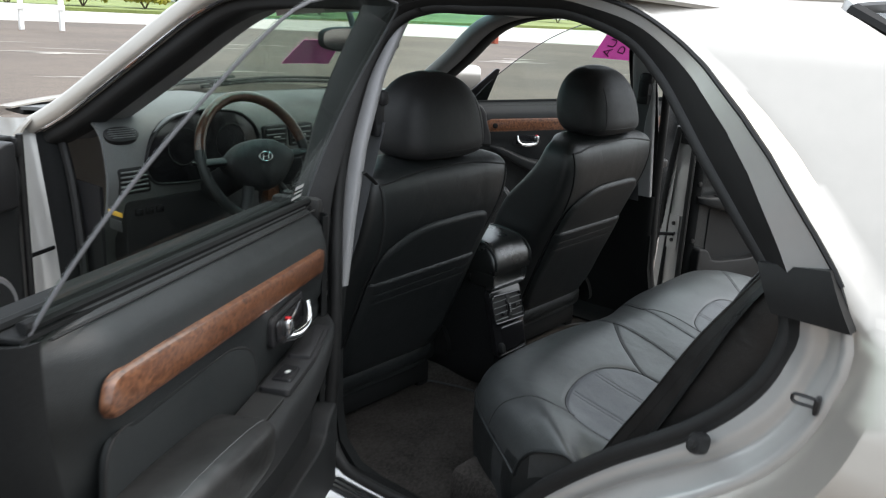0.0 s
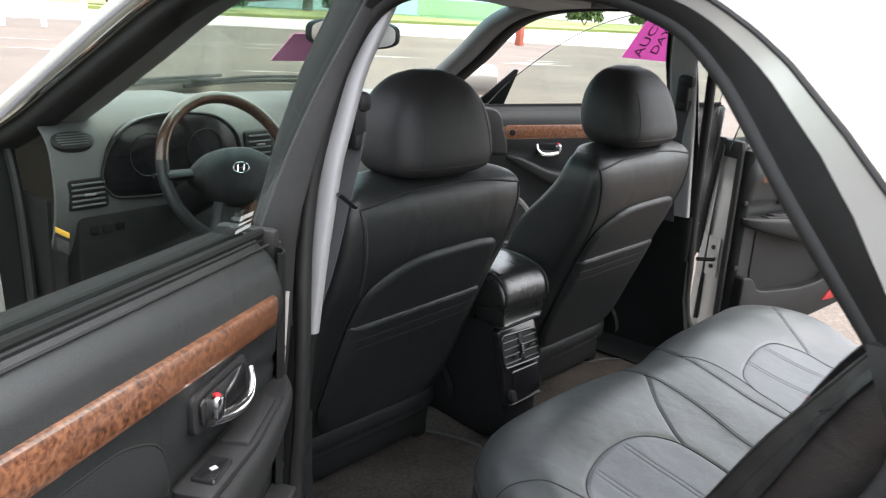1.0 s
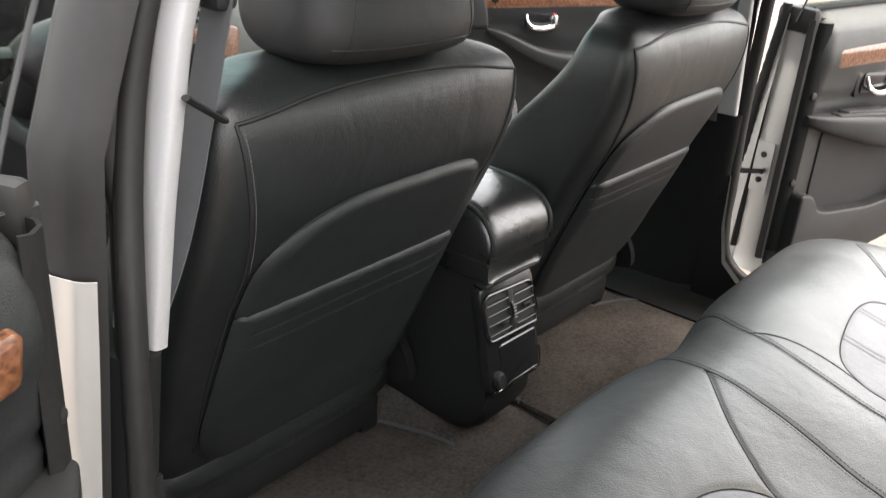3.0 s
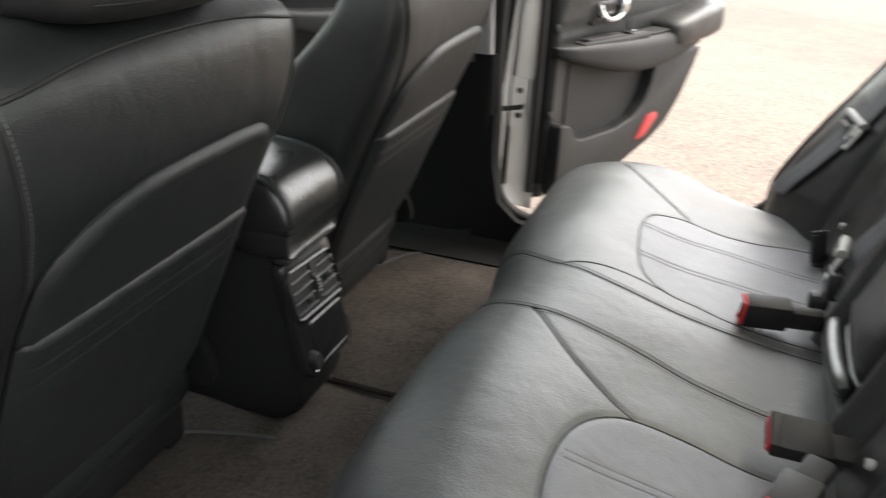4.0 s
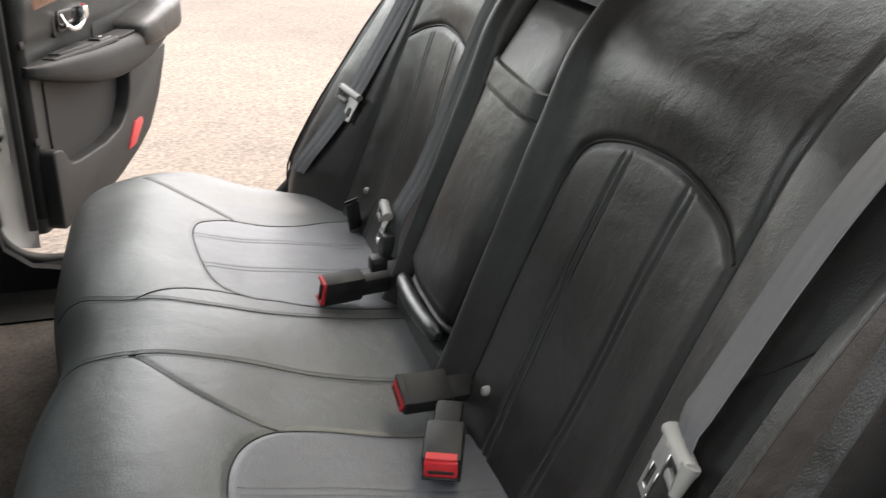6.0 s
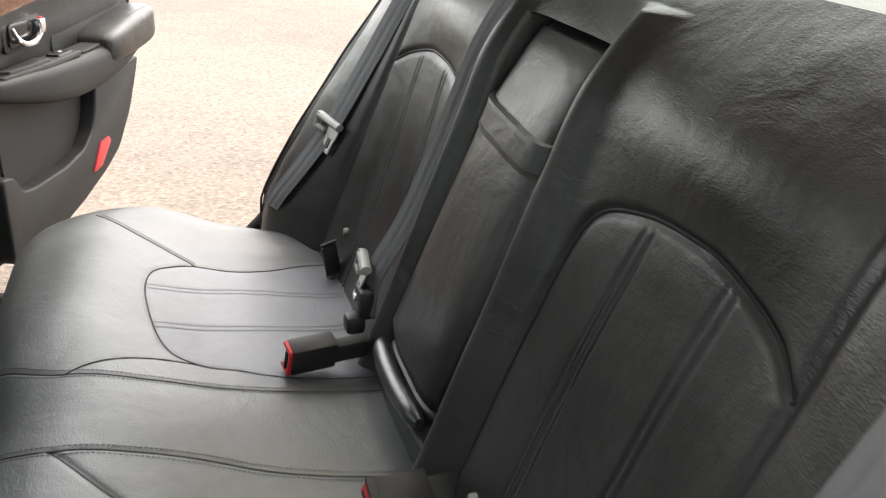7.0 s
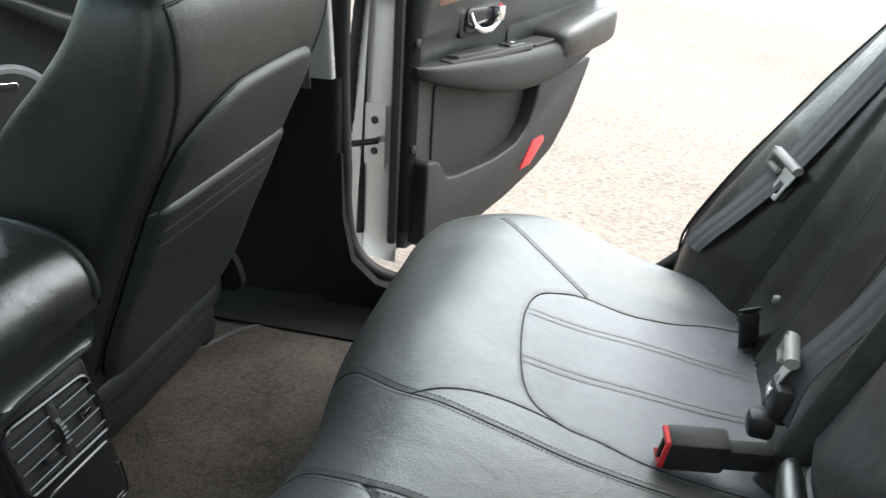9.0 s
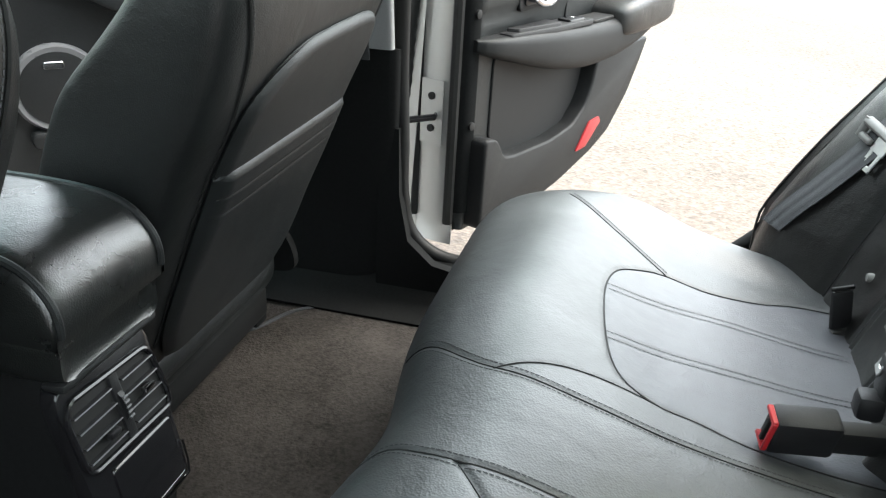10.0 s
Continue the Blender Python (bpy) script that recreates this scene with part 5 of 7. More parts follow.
    for s in (-1, 1):
        hl = drape(hg, [(x0 + s * 0.104 * k, y0 - 0.4, z) for k, z in zip(np.linspace(1.0, 0.80, 30), np.linspace(1.004, 1.135, 30))], (0, 1, 0), 0.0004)
        part("headrest_seam", tube(hl, 0.0006, 6), RUBBER, head)
        part("headrest_post", tube(A((x0 + s * 0.06, y0 + 0.0, 0.97), (x0 + s * 0.06, y0 + 0.0, 1.006)), 0.007, 10), CHROME, head, "short chrome post")
    hb = drape(hg, [(x0 + x, y0 - 0.4, 1.020) for x in np.linspace(-0.115, 0.115, 30)], (0, 1, 0), 0.0004)
    part("headrest_seam", tube(hb, 0.0013, 6), RUBBER, head)
    # lower back roll, cushion, base and rail
    secs = []
    for x in np.linspace(-0.235, 0.235, 24):
        r = 0.040 * (1 - (abs(x) / 0.25) ** 8)
        t = np.linspace(0, 2 * np.pi, 20, endpoint=False)
        secs.append(np.stack([np.full(20, x0 + x), y0 + 0.155 + 0.9 * r * np.cos(t), 0.400 + r * np.sin(t)], 1))
    part("lower_roll", loft(secs), LEATHER_SOFT, seat, "", 60)
    secs = []
    for y, hw, zt, zb in ((0.13, 0.225, 0.43, 0.36), (0.16, 0.250, 0.455, 0.345), (0.30, 0.262, 0.465, 0.335), (0.45, 0.262, 0.490, 0.335), (0.56, 0.255, 0.508, 0.345), (0.62, 0.235, 0.500, 0.37), (0.64, 0.20, 0.47, 0.40)):
        o = ring(hw, (zt - zb) / 2, 0.45, 56)
        secs.append(np.stack([x0 + o[:, 0], np.full(56, y0 + y), (zt + zb) / 2 + o[:, 1]], 1))
    part("seat_cushion", loft(secs), LEATHER, seat, "", 60)
    part("seat_base", rbox((x0, y0 + 0.36, 0.325), (0.44, 0.44, 0.06), 0.01), MATTE, seat)
    for s in (-1, 1):
        part("seat_rail", join(rbox((x0 + s * 0.205, y0 + 0.40, 0.292), (0.035, 0.46, 0.03), 0.005), rbox((x0 + s * 0.205, y0 + 0.165, 0.294), (0.044, 0.040, 0.034), 0.010)), MATTE, seat)
        part("hinge_cover", prism(rounded(A((0.10, 0.37), (0.18, 0.36), (0.20, 0.42), (0.17, 0.46), (0.14, 0.46), (0.11, 0.42)), 0.03), 0, 0.022, 0.006, 2,
                                  lambda v, s=s: np.stack([x0 + s * (0.252 + v[:, 1]), y0 + v[:, 0], v[:, 2]], 1)), MATTE, seat)
    return seat


driver_seat = front_seat((-0.374, 0.004), "driver's black leather seat with headrest, behind the steering wheel", 0.03, 0.10)
passenger_seat = front_seat((0.372, -0.027), "passenger's black leather seat with headrest, beside the console")

part("belt_guide_arm", tube(A((-0.622, -0.062, 0.968), (-0.650, -0.072, 0.985), (-0.672, -0.074, 1.000)), 0.0055, 8, flat=0.6), RUBBER, driver_seat, "short black belt guide arm")

# centre console ---------------------------------------------------------------
console = thing("centre_console", "black centre console with leather lid and rear air vents", "console", (0.005, 0.2, 0.29))
CX = 0.005


def con_sec(y, hw, zb, zt, e=0.35, n=48):
    o = ring(hw, (zt - zb) / 2, e, n)
    return np.stack([CX + o[:, 0], np.full(n, y), (zt + zb) / 2 + o[:, 1]], 1)


body = part("console_body", loft([con_sec(-0.014, 0.066, 0.330, 0.430), con_sec(0.004, 0.074, 0.300, 0.520), con_sec(0.024, 0.078, 0.285, 0.590), con_sec(0.045, 0.082, 0.28, 0.605), con_sec(0.30, 0.085, 0.28, 0.60), con_sec(0.55, 0.095, 0.28, 0.56), con_sec(0.85, 0.12, 0.28, 0.58)]), MATTE, console, "", 40)
part("collar", loft([con_sec(0.000, 0.070, 0.592, 0.632), con_sec(-0.004, 0.080, 0.588, 0.636), con_sec(0.02, 0.086, 0.586, 0.638), con_sec(0.32, 0.086, 0.586, 0.632)]), LID_LEATHER, console, "", 50)
lid_rows = []
prof = spline(A((-0.006, 0.628), (-0.010, 0.650), (-0.004, 0.680), (0.022, 0.707), (0.065, 0.719), (0.15, 0.722), (0.26, 0.716), (0.31, 0.705), (0.325, 0.68), (0.325, 0.632)), 60)
for x in np.concatenate([[-0.088], np.linspace(-0.088, 0.088, 30), [0.088]]):
    e = max(0.0, (abs(x) - 0.070) / 0.018)
    r = np.stack([np.full(60, CX + x), prof[:, 0], prof[:, 1] - 0.014 * e ** 2 * (prof[:, 1] > 0.655) + 0.004 * (1 - (x / 0.088) ** 2) * (prof[:, 1] > 0.66)], 1)
    lid_rows.append(r)
lid_rows[0][:, 2] = np.minimum(lid_rows[0][:, 2], 0.632)
lid_rows[-1][:, 2] = np.minimum(lid_rows[-1][:, 2], 0.632)
lid = part("lid", grid(np.array(lid_rows)), LID_LEATHER, console, "black leather armrest lid", 70)
for s in (-1, 1):
    e = np.stack([np.full(60, CX + s * 0.082), prof[:, 0] - 0.001, prof[:, 1] - 0.003 * (prof[:, 1] > 0.66) + 0.001], 1)
    part("lid_piping", tube(e[2:-2], 0.0042, 8), LEATHER_SOFT, lid)
part("trim_strip", rbox((CX - 0.004, 0.008, 0.586), (0.158, 0.026, 0.010), 0.005), GREY_PLASTIC, console)
# rear vent plate, tilted a little
plate = rounded(A((-0.080, 0.392), (0.058, 0.392), (0.062, 0.42), (0.070, 0.562), (0.062, 0.580), (-0.074, 0.580), (-0.084, 0.562), (-0.084, 0.42)), 0.012)


def con(v):
    return np.stack([CX + v[:, 0], 0.018 - (0.58 - v[:, 2]) * 0.27 - v[:, 1], v[:, 2]], 1)


vent_plate = part("vent_plate", prism(plate, -0.01, 0.008, 0.004, 2, con), PLASTIC_GLOSS, console, "glossy black rear vent plate")
fr_o = rounded(A((-0.078, 0.487), (0.062, 0.482), (0.066, 0.496), (0.058, 0.556), (-0.070, 0.563), (-0.080, 0.548)), 0.014)
c0 = fr_o.mean(0)
part("vent_frame", tube(con(np.stack([fr_o[:, 0], np.full(len(fr_o), 0.010), fr_o[:, 1]], 1)), 0.0034, 8, True), PLASTIC_GLOSS, vent_plate, "glossy black vent frame")
part("vent_well", prism(c0 + (fr_o - c0) * 0.96, 0.0, 0.0085, 0.0, 1, con), RUBBER, vent_plate)
edges = []
for side, (a, b) in enumerate(((-0.073, -0.014), (0.004, 0.058))):
    for k in range(4):
        z = 0.4965 + k * 0.0165 - 0.002 * side
        sl = con(A((a, 0.0085, z + 0.001), (b, 0.0085, z)))
        lip = con(A((a, 0.0125, z + 0.0005), (b, 0.0125, z - 0.0005)))
        part("vent_slat", block(np.array([[sl[0], sl[1]], [lip[0], lip[1]]]), (0, 0.0002, 0.0016)), PLASTIC, vent_plate, smooth=False)
        edges.append(tube(lip + np.array([0, -0.0004, 0.0010]), 0.0008, 6))
    xm = (a + b) / 2 + (0.004 if side else 0.010)
    part("vent_tab", rbox(con(A((xm, 0.014, 0.5205 - 0.012 * (1 - side))))[0], (0.017, 0.008, 0.0075), 0.002), PLASTIC if side == 0 else CHROME, vent_plate)
part("slat_edges", join(*edges), SLAT, vent_plate, "thin bright slat edges")
part("vent_divider", prism(rounded(A((-0.012, 0.486), (0.002, 0.485), (0.002, 0.560), (-0.012, 0.561)), 0.003), 0.006, 0.012, 0.002, 2, con), PLASTIC, vent_plate)
wz = np.linspace(0, 2 * np.pi, 18, endpoint=False)
part("thumb_wheel", loft([con(np.stack([np.full(18, x), 0.008 + 0.010 * np.cos(wz), 0.522 + 0.017 * np.sin(wz)], 1)) for x in (-0.0085, -0.0015)]), PLASTIC, vent_plate)
for k in range(5):
    z = 0.511 + k * 0.0055
    part("thumb_wheel_rib", tube(con(A((-0.0085, 0.0175, z), (-0.0015, 0.0175, z))), 0.0013, 6), SLAT, vent_plate)
part("ashtray_lid", prism(rounded(A((-0.052, 0.404), (0.052, 0.404), (0.056, 0.472), (-0.050, 0.474)), 0.006), 0.006, 0.011, 0.003, 2, con), PLASTIC_GLOSS, vent_plate)
part("plate_edge", tube(con(A((-0.074, 0.010, 0.399), (0.054, 0.010, 0.399), (0.059, 0.010, 0.412), (0.061, 0.010, 0.436))), 0.0014, 6), CHROME, vent_plate, "thin bright edge")
q = ring(0.011, 0.014, 0.8, 20)
part("power_socket_cap", loft([con(np.stack([-0.064 + q[:, 0] * k, np.full(20, d), 0.420 + q[:, 1] * k], 1)) for k, d in ((1, 0.0), (1, 0.016), (0.8, 0.02))]), GREY_PLASTIC, vent_plate, "grey power socket cap")


# doors ---------------------------------------------------------------------------
def door_map(s, at, angle):
    """Places of a door from (along the door, towards the cabin, height)."""
    a = radians(angle)
    d, n = np.array([s * math.sin(a), -math.cos(a), 0]), np.array([-s * math.cos(a), -math.sin(a), 0])
    o = np.array([at[0], at[1], 0.0])

    def f(v):
        v = np.asarray(v, float)
        return o + v[..., :1] * d + v[..., 1:2] * n + v[..., 2:3] * np.array([0, 0, 1.0])
    return f


REAR_END = A((0.395, 0.12), (0.41, 0.20), (0.42, 0.26), (0.45, 0.40), (0.48, 0.485), (0.55, 0.570), (0.632, 0.630), (0.70, 0.680), (0.76, 0.718), (0.83, 0.748), (0.90, 0.764), (0.97, 0.770), (1.03, 0.770))


def door(s, at, angle, rear, label):
    f = door_map(s, at, angle)
    u0 = -0.075 if rear else -0.13
    u1 = (lambda z: np.interp(z, REAR_END[:, 0], REAR_END[:, 1])) if rear else (lambda z: np.interp(z, [0.39, 0.45, 1.03], [0.80, 0.83, 0.85]))
    belt = (lambda u: 0.974 + 0.056 * np.clip((u - u0) / 0.9, 0, 1)) if rear else (lambda u: 0.945 + 0.06 * np.clip((u - u0) / 1.0, 0, 1))
    zbot = 0.395 if rear else 0.315
    name = "rear_door" if rear else "front_door"
    # inner panel
    T = np.concatenate([np.linspace(0, 0.90, 40), np.linspace(0.92, 1.0, 12)])
    U = np.linspace(0, 1, 70)
    rows = []
    for t in T:
        z = zbot + (belt(0.3) - zbot) * t
        u = u0 + (u1(z) - u0) * U
        zz = z + (belt(u) - belt(0.3)) * t ** 3
        h = (zz - zbot) / (belt(u) - zbot)
        v = 0.0 - 0.034 * smoothstep(0.90, 1.0, h) ** 2 + 0.010 * np.exp(-((h - 0.84) / 0.07) ** 2) - 0.006 * smoothstep(0.70, 0.62, h)
        v = v - 0.006 * np.exp(-((zz - 0.792) / 0.003) ** 2)
        end = smoothstep(0.035, 0.0, U) ** 2
        v = v - 0.028 * end - 0.055 * smoothstep(0.84, 1.0, U) ** 1.6 * smoothstep(0.45, 0.8, h)
        rows.append(np.stack([u, v, zz], 1))
    P = np.array(rows)
    card = P.copy()
    # steel shell: outer skin and the edges
    shell = []
    for t in np.linspace(0, 1, 26):
        z = zbot - 0.03 + (belt(0.3) - zbot + 0.02) * t
        zq = max(z, 0.395)
        e0, e1 = u0 - 0.012, u1(zq) + 0.02
        zz = lambda u: z + (belt(u) - belt(0.3)) * t ** 3
        bul = 0.022 * math.sin(math.pi * min(1, 0.15 + 0.8 * t))
        line = [(e0 + 0.004, -0.014), (e0, -0.030), (e0 - 0.004, -0.060), (e0, -0.095), (e0 - 0.012, -0.104), (e0 - 0.014, -0.128)]
        line += [(e0 + (e1 - e0) * k, -0.130 - bul) for k in np.linspace(0.02, 0.98, 14)]
        line += [(e1 + 0.014, -0.128), (e1 + 0.012, -0.104), (e1, -0.095), (e1, -0.040), (e1 - 0.012, -0.022)]
        shell.append([(u, v + (0.03 * t if v < -0.1 else 0), zz(u)) for u, v in line])
    body = part(name, slab(f(np.array(shell)), 0.003), JAMB, car, label, 40)
    part("inner_panel", slab(f(card), 0.006), LEATHER_SOFT if rear else GREY_PLASTIC, body, "soft black door panel", 60)
    part("belt_seal", tube(f(np.stack([np.linspace(u0, u1(1.0) - 0.01, 30), np.full(30, -0.037), belt(np.linspace(u0, u1(1.0), 30)) + 0.002], 1)), 0.007, 8), MATTE, body)
    part("belt_seal", tube(f(np.stack([np.linspace(u0, u1(1.0) - 0.01, 30), np.full(30, -0.070), belt(np.linspace(u0, u1(1.0), 30)) - 0.004], 1)), 0.007, 8), MATTE, body)
    part("belt_cap", slab(f(np.stack([np.stack([np.linspace(u0, u1(1.0), 30), np.full(30, v), belt(np.linspace(u0, u1(1.0), 30)) - 0.006], 1) for v in (-0.030, -0.06, -0.115)])), 0.004), MATTE, body)
    part("belt_end_block", rbox(f(A((u0 - 0.010, -0.062, belt(u0) - 0.020)))[0], (0.026, 0.100, 0.056), 0.012, 2, np.stack([f(A((1, 0, 0)))[0] - f(A((0, 0, 0)))[0], f(A((0, 1, 0)))[0] - f(A((0, 0, 0)))[0], [0, 0, 1.0]], 1)), RUBBER, body, "black rubber end of the window seal")
    bl = np.linspace(u0 + 0.01, u1(0.97) - 0.03, 40)
    part("panel_crease", tube(f(np.stack([bl, np.full(40, -0.020), belt(bl) - 0.013], 1)), 0.002, 6), RUBBER, body)
    # weather strips down the front edge
    for v, r in ((-0.020, 0.010), (-0.100, 0.010)):
        z = np.linspace(0.41, 0.96, 30)
        part("weather_strip", tube(f(np.stack([np.full(30, u0 - 0.014), np.full(30, v), z], 1)), r, 8), RUBBER, body)
    # black edge trim with its two clips
    if rear:
        ez = np.linspace(0.43, 0.955, 24)
        part("edge_trim", slab(f(np.stack([np.stack([np.full(24, u0 + du), np.full(24, dv), ez], 1) for du, dv in ((-0.008, -0.030), (-0.002, -0.006), (0.006, 0.002), (0.020, 0.005), (0.026, 0.0))])), 0.004), MATTE, body, "black door edge trim", 50)
        for ez_ in (0.60, 0.80):
            o = ring(0.008, 0.008, 1.0, 14)
            part("edge_clip", loft([f(np.stack([u0 + 0.011 + o[:, 0] * k, np.full(14, d), ez_ + o[:, 1] * k], 1)) for k, d in ((1.0, 0.002), (1.0, 0.0065), (0.6, 0.0075))]), RUBBER, body)
        hose = spline(A((u0 - 0.026, -0.085, 0.985), (u0 - 0.030, -0.098, 0.86), (u0 - 0.030, -0.112, 0.73), (u0 - 0.018, -0.120, 0.62)), 30)
        part("cable_gaiter", tube(f(hose), 0.0105 + 0.0012 * np.sin(np.linspace(0, 90, 30)), 10), RUBBER, body, "ribbed rubber cable gaiter")
        tz = np.linspace(0.60, 1.022, 20)
        te = u1(tz) + 0.02
        part("end_trim", slab(f(np.stack([np.stack([te + du, np.full(20, dv), tz], 1) for du, dv in ((0.019, -0.122), (0.018, -0.100), (0.006, -0.090), (0.006, -0.038), (-0.004, -0.016), (-0.020, -0.010))])), 0.003), MATTE, body, "black trim round the door's end", 50)
    # underside strip
    zb = np.array([q for q in REAR_END[:9]]) if rear else A((0.39, 0.0), (0.39, 0.3), (0.39, 0.6), (0.40, 0.80))
    bt = spline(np.vstack([A((u0, -0.06, 0.392)), np.stack([zb[:, 1], np.full(len(zb), -0.06), zb[:, 0] - 0.004], 1)]), 40)
    part("weather_strip", tube(f(bt + np.array([0.004, 0.03, 0.0])), 0.009, 8), RUBBER, body)
    # wood strip with a bevelled edge
    if rear:
        w = rounded(A((-0.018, 0.857), (0.690, 0.903), (0.700, 0.920), (0.690, 0.947), (0.672, 0.952), (0.58, 0.947), (-0.018, 0.903), (-0.026, 0.894)), 0.010)
    else:
        w = rounded(A((0.0, 0.835), (0.75, 0.885), (0.75, 0.933), (0.02, 0.890), (-0.010, 0.875)), 0.008)
    part("wood_strip", prism(w, 0.002, 0.017, 0.009, 2, f), WOOD, body, "glossy brown burl wood strip")
    # release handle: dark surround, cup and chrome lever
    hz = 0.824 if rear else 0.812
    hu, hs = (0.070, 1.0) if rear else (0.122, 0.76)
    sur = rounded(A((hu, hz - 0.036), (hu + hs * 0.150, hz - 0.030), (hu + hs * 0.155, hz + 0.026), (hu + hs * 0.01, hz + 0.030), (hu - 0.002, hz + 0.01)), 0.014)
    part("handle_surround", prism(sur, 0.0, 0.009, 0.004, 2, f), PLASTIC, body, "dark grey handle surround")
    cup = rounded(A((hu + hs * 0.012, hz - 0.026), (hu + hs * 0.138, hz - 0.021), (hu + hs * 0.142, hz + 0.017), (hu + hs * 0.018, hz + 0.021)), 0.012)
    part("handle_cup", prism(cup, 0.010, 0.0135, 0.002, 2, f), PLASTIC_GLOSS, body)
    lev = spline(A((hu + hs * 0.016, 0.020, hz + 0.014), (hu + hs * 0.022, 0.026, hz - 0.006), (hu + hs * 0.045, 0.030, hz - 0.020), (hu + hs * 0.085, 0.026, hz - 0.022), (hu + hs * 0.125, 0.016, hz - 0.015)), 30)
    part("handle", tube(f(lev), np.interp(np.linspace(0, 1, 30), [0, 0.3, 0.6, 1], [0.004, 0.0055, 0.008, 0.009]), 12), CHROME, body, "curved chrome door handle")
    part("lock_lever", join(rbox(f(A((hu + hs * 0.122, 0.022, hz + 0.004)))[0], (0.022, 0.020, 0.030), 0.005, 2, np.array(Matrix.Rotation(math.atan2(f(A((1, 0, 0)))[0][1] - f(A((0, 0, 0)))[0][1], f(A((1, 0, 0)))[0][0] - f(A((0, 0, 0)))[0][0]), 3, "Z")))), CHROME, body, "chrome lock lever")
    part("lock_mark", rbox(f(A((hu + hs * 0.122, 0.024, hz + 0.020)))[0], (0.008, 0.008, 0.003), 0.001), RED, body)
    # armrest: a deepening ledge and a padded end
    if rear:
        key = A((-0.070, 0.735, 0.757, 0.012), (-0.03, 0.722, 0.758, 0.035), (0.05, 0.700, 0.758, 0.052), (0.16, 0.675, 0.756, 0.066), (0.28, 0.662, 0.752, 0.072), (0.40, 0.668, 0.750, 0.078), (0.50, 0.685, 0.755, 0.080), (0.60, 0.710, 0.765, 0.070), (0.66, 0.735, 0.765, 0.030))
        pad = A((0.392, 0.728, 0.745, 0.050), (0.398, 0.714, 0.768, 0.080), (0.44, 0.710, 0.783, 0.092), (0.55, 0.712, 0.797, 0.094), (0.65, 0.720, 0.803, 0.088), (0.695, 0.734, 0.800, 0.062), (0.710, 0.748, 0.790, 0.030))
    else:
        key = A((0.025, 0.766, 0.780, 0.012), (0.08, 0.738, 0.772, 0.034), (0.20, 0.680, 0.732, 0.055), (0.34, 0.650, 0.725, 0.068), (0.50, 0.650, 0.725, 0.075), (0.68, 0.665, 0.725, 0.070), (0.78, 0.69, 0.72, 0.03))
        pad = A((0.42, 0.700, 0.730, 0.050), (0.44, 0.698, 0.745, 0.075), (0.60, 0.700, 0.760, 0.082), (0.72, 0.705, 0.765, 0.070), (0.79, 0.72, 0.75, 0.03))

    def bar(keys, e):
        secs = []
        for u, zl, zh, dp in spline(keys, 40):
            o = ring(dp / 2 + 0.006, (zh - zl) / 2, e, 36)
            secs.append(f(np.stack([np.full(36, u), dp / 2 - 0.006 + o[:, 0], (zl + zh) / 2 + o[:, 1]], 1)))
        return loft(secs)
    arm = part("armrest", bar(key, 0.55), GREY_PLASTIC, body, "moulded dark armrest", 60)
    part("armrest_pad", bar(pad, 0.42), BACK_LEATHER, arm, "padded black leather armrest", 60)
    if rear:
        top = drape(bar(pad, 0.42), f(np.stack([np.linspace(0.41, 0.70, 40), np.full(40, 0.070), np.full(40, 0.80)], 1)), (0, 0, -1), 0.0004)
        tagged(part("armrest_stitching", stitches(top), THREAD, arm, smooth=False), kind="stuff")
        tray = rounded(A((0.0, 0.006), (0.285, 0.010), (0.285, 0.062), (0.14, 0.056), (0.0, 0.036)), 0.010)
        up = lambda z0: (lambda v: f(np.stack([v[:, 0], v[:, 2], z0 + v[:, 1]], 1)))
        panel = part("switch_panel", prism(tray, -0.004, 0.006, 0.003, 2, up(0.7555)), PLASTIC, arm, "black switch panel")
        part("ashtray_cover", prism(rounded(A((0.020, 0.012), (0.165, 0.014), (0.160, 0.052), (0.030, 0.034)), 0.004), 0.0, 0.012, 0.003, 2, up(0.7555)), PLASTIC, arm)
        part("window_switch", prism(rounded(A((0.200, 0.020), (0.258, 0.021), (0.258, 0.054), (0.200, 0.050)), 0.005), 0.0, 0.011, 0.004, 2, up(0.7555)), PLASTIC_GLOSS, arm, "window switch")
        part("switch_mark", rbox(f(A((0.230, 0.038, 0.767)))[0], (0.009, 0.006, 0.001), 0), PAPER, arm)
        part("grip_well", prism(rounded(A((0.290, 0.008), (0.392, 0.010), (0.392, 0.058), (0.295, 0.058)), 0.008), -0.002, 0.0035, 0.001, 1, up(0.752)), RUBBER, arm)
        # door pocket: raised lip round a shaded hollow
        lip = rounded(A((-0.060, 0.398), (0.14, 0.398), (0.26, 0.415), (0.40, 0.447), (0.485, 0.478), (0.570, 0.550), (0.630, 0.632), (0.655, 0.675), (0.42, 0.668), (0.382, 0.655), (0.372, 0.605), (0.345, 0.560), (0.295, 0.532), (0.20, 0.520), (0.05, 0.524), (0.012, 0.532), (0.000, 0.550), (-0.018, 0.572), (-0.060, 0.580)), 0.016)
        low = part("lower_panel", prism(lip, -0.004, 0.036, 0.010, 3, f), GREY_PLASTIC, body, "dark grey lower panel with pocket lip", 50)
        hol = rounded(A((0.0, 0.56), (0.03, 0.505), (0.28, 0.51), (0.36, 0.59), (0.378, 0.67), (0.22, 0.69), (0.0, 0.72)), 0.02)
        part("pocket_back", prism(hol, -0.008, 0.004, 0.002, 1, f), GREY_PLASTIC, low)
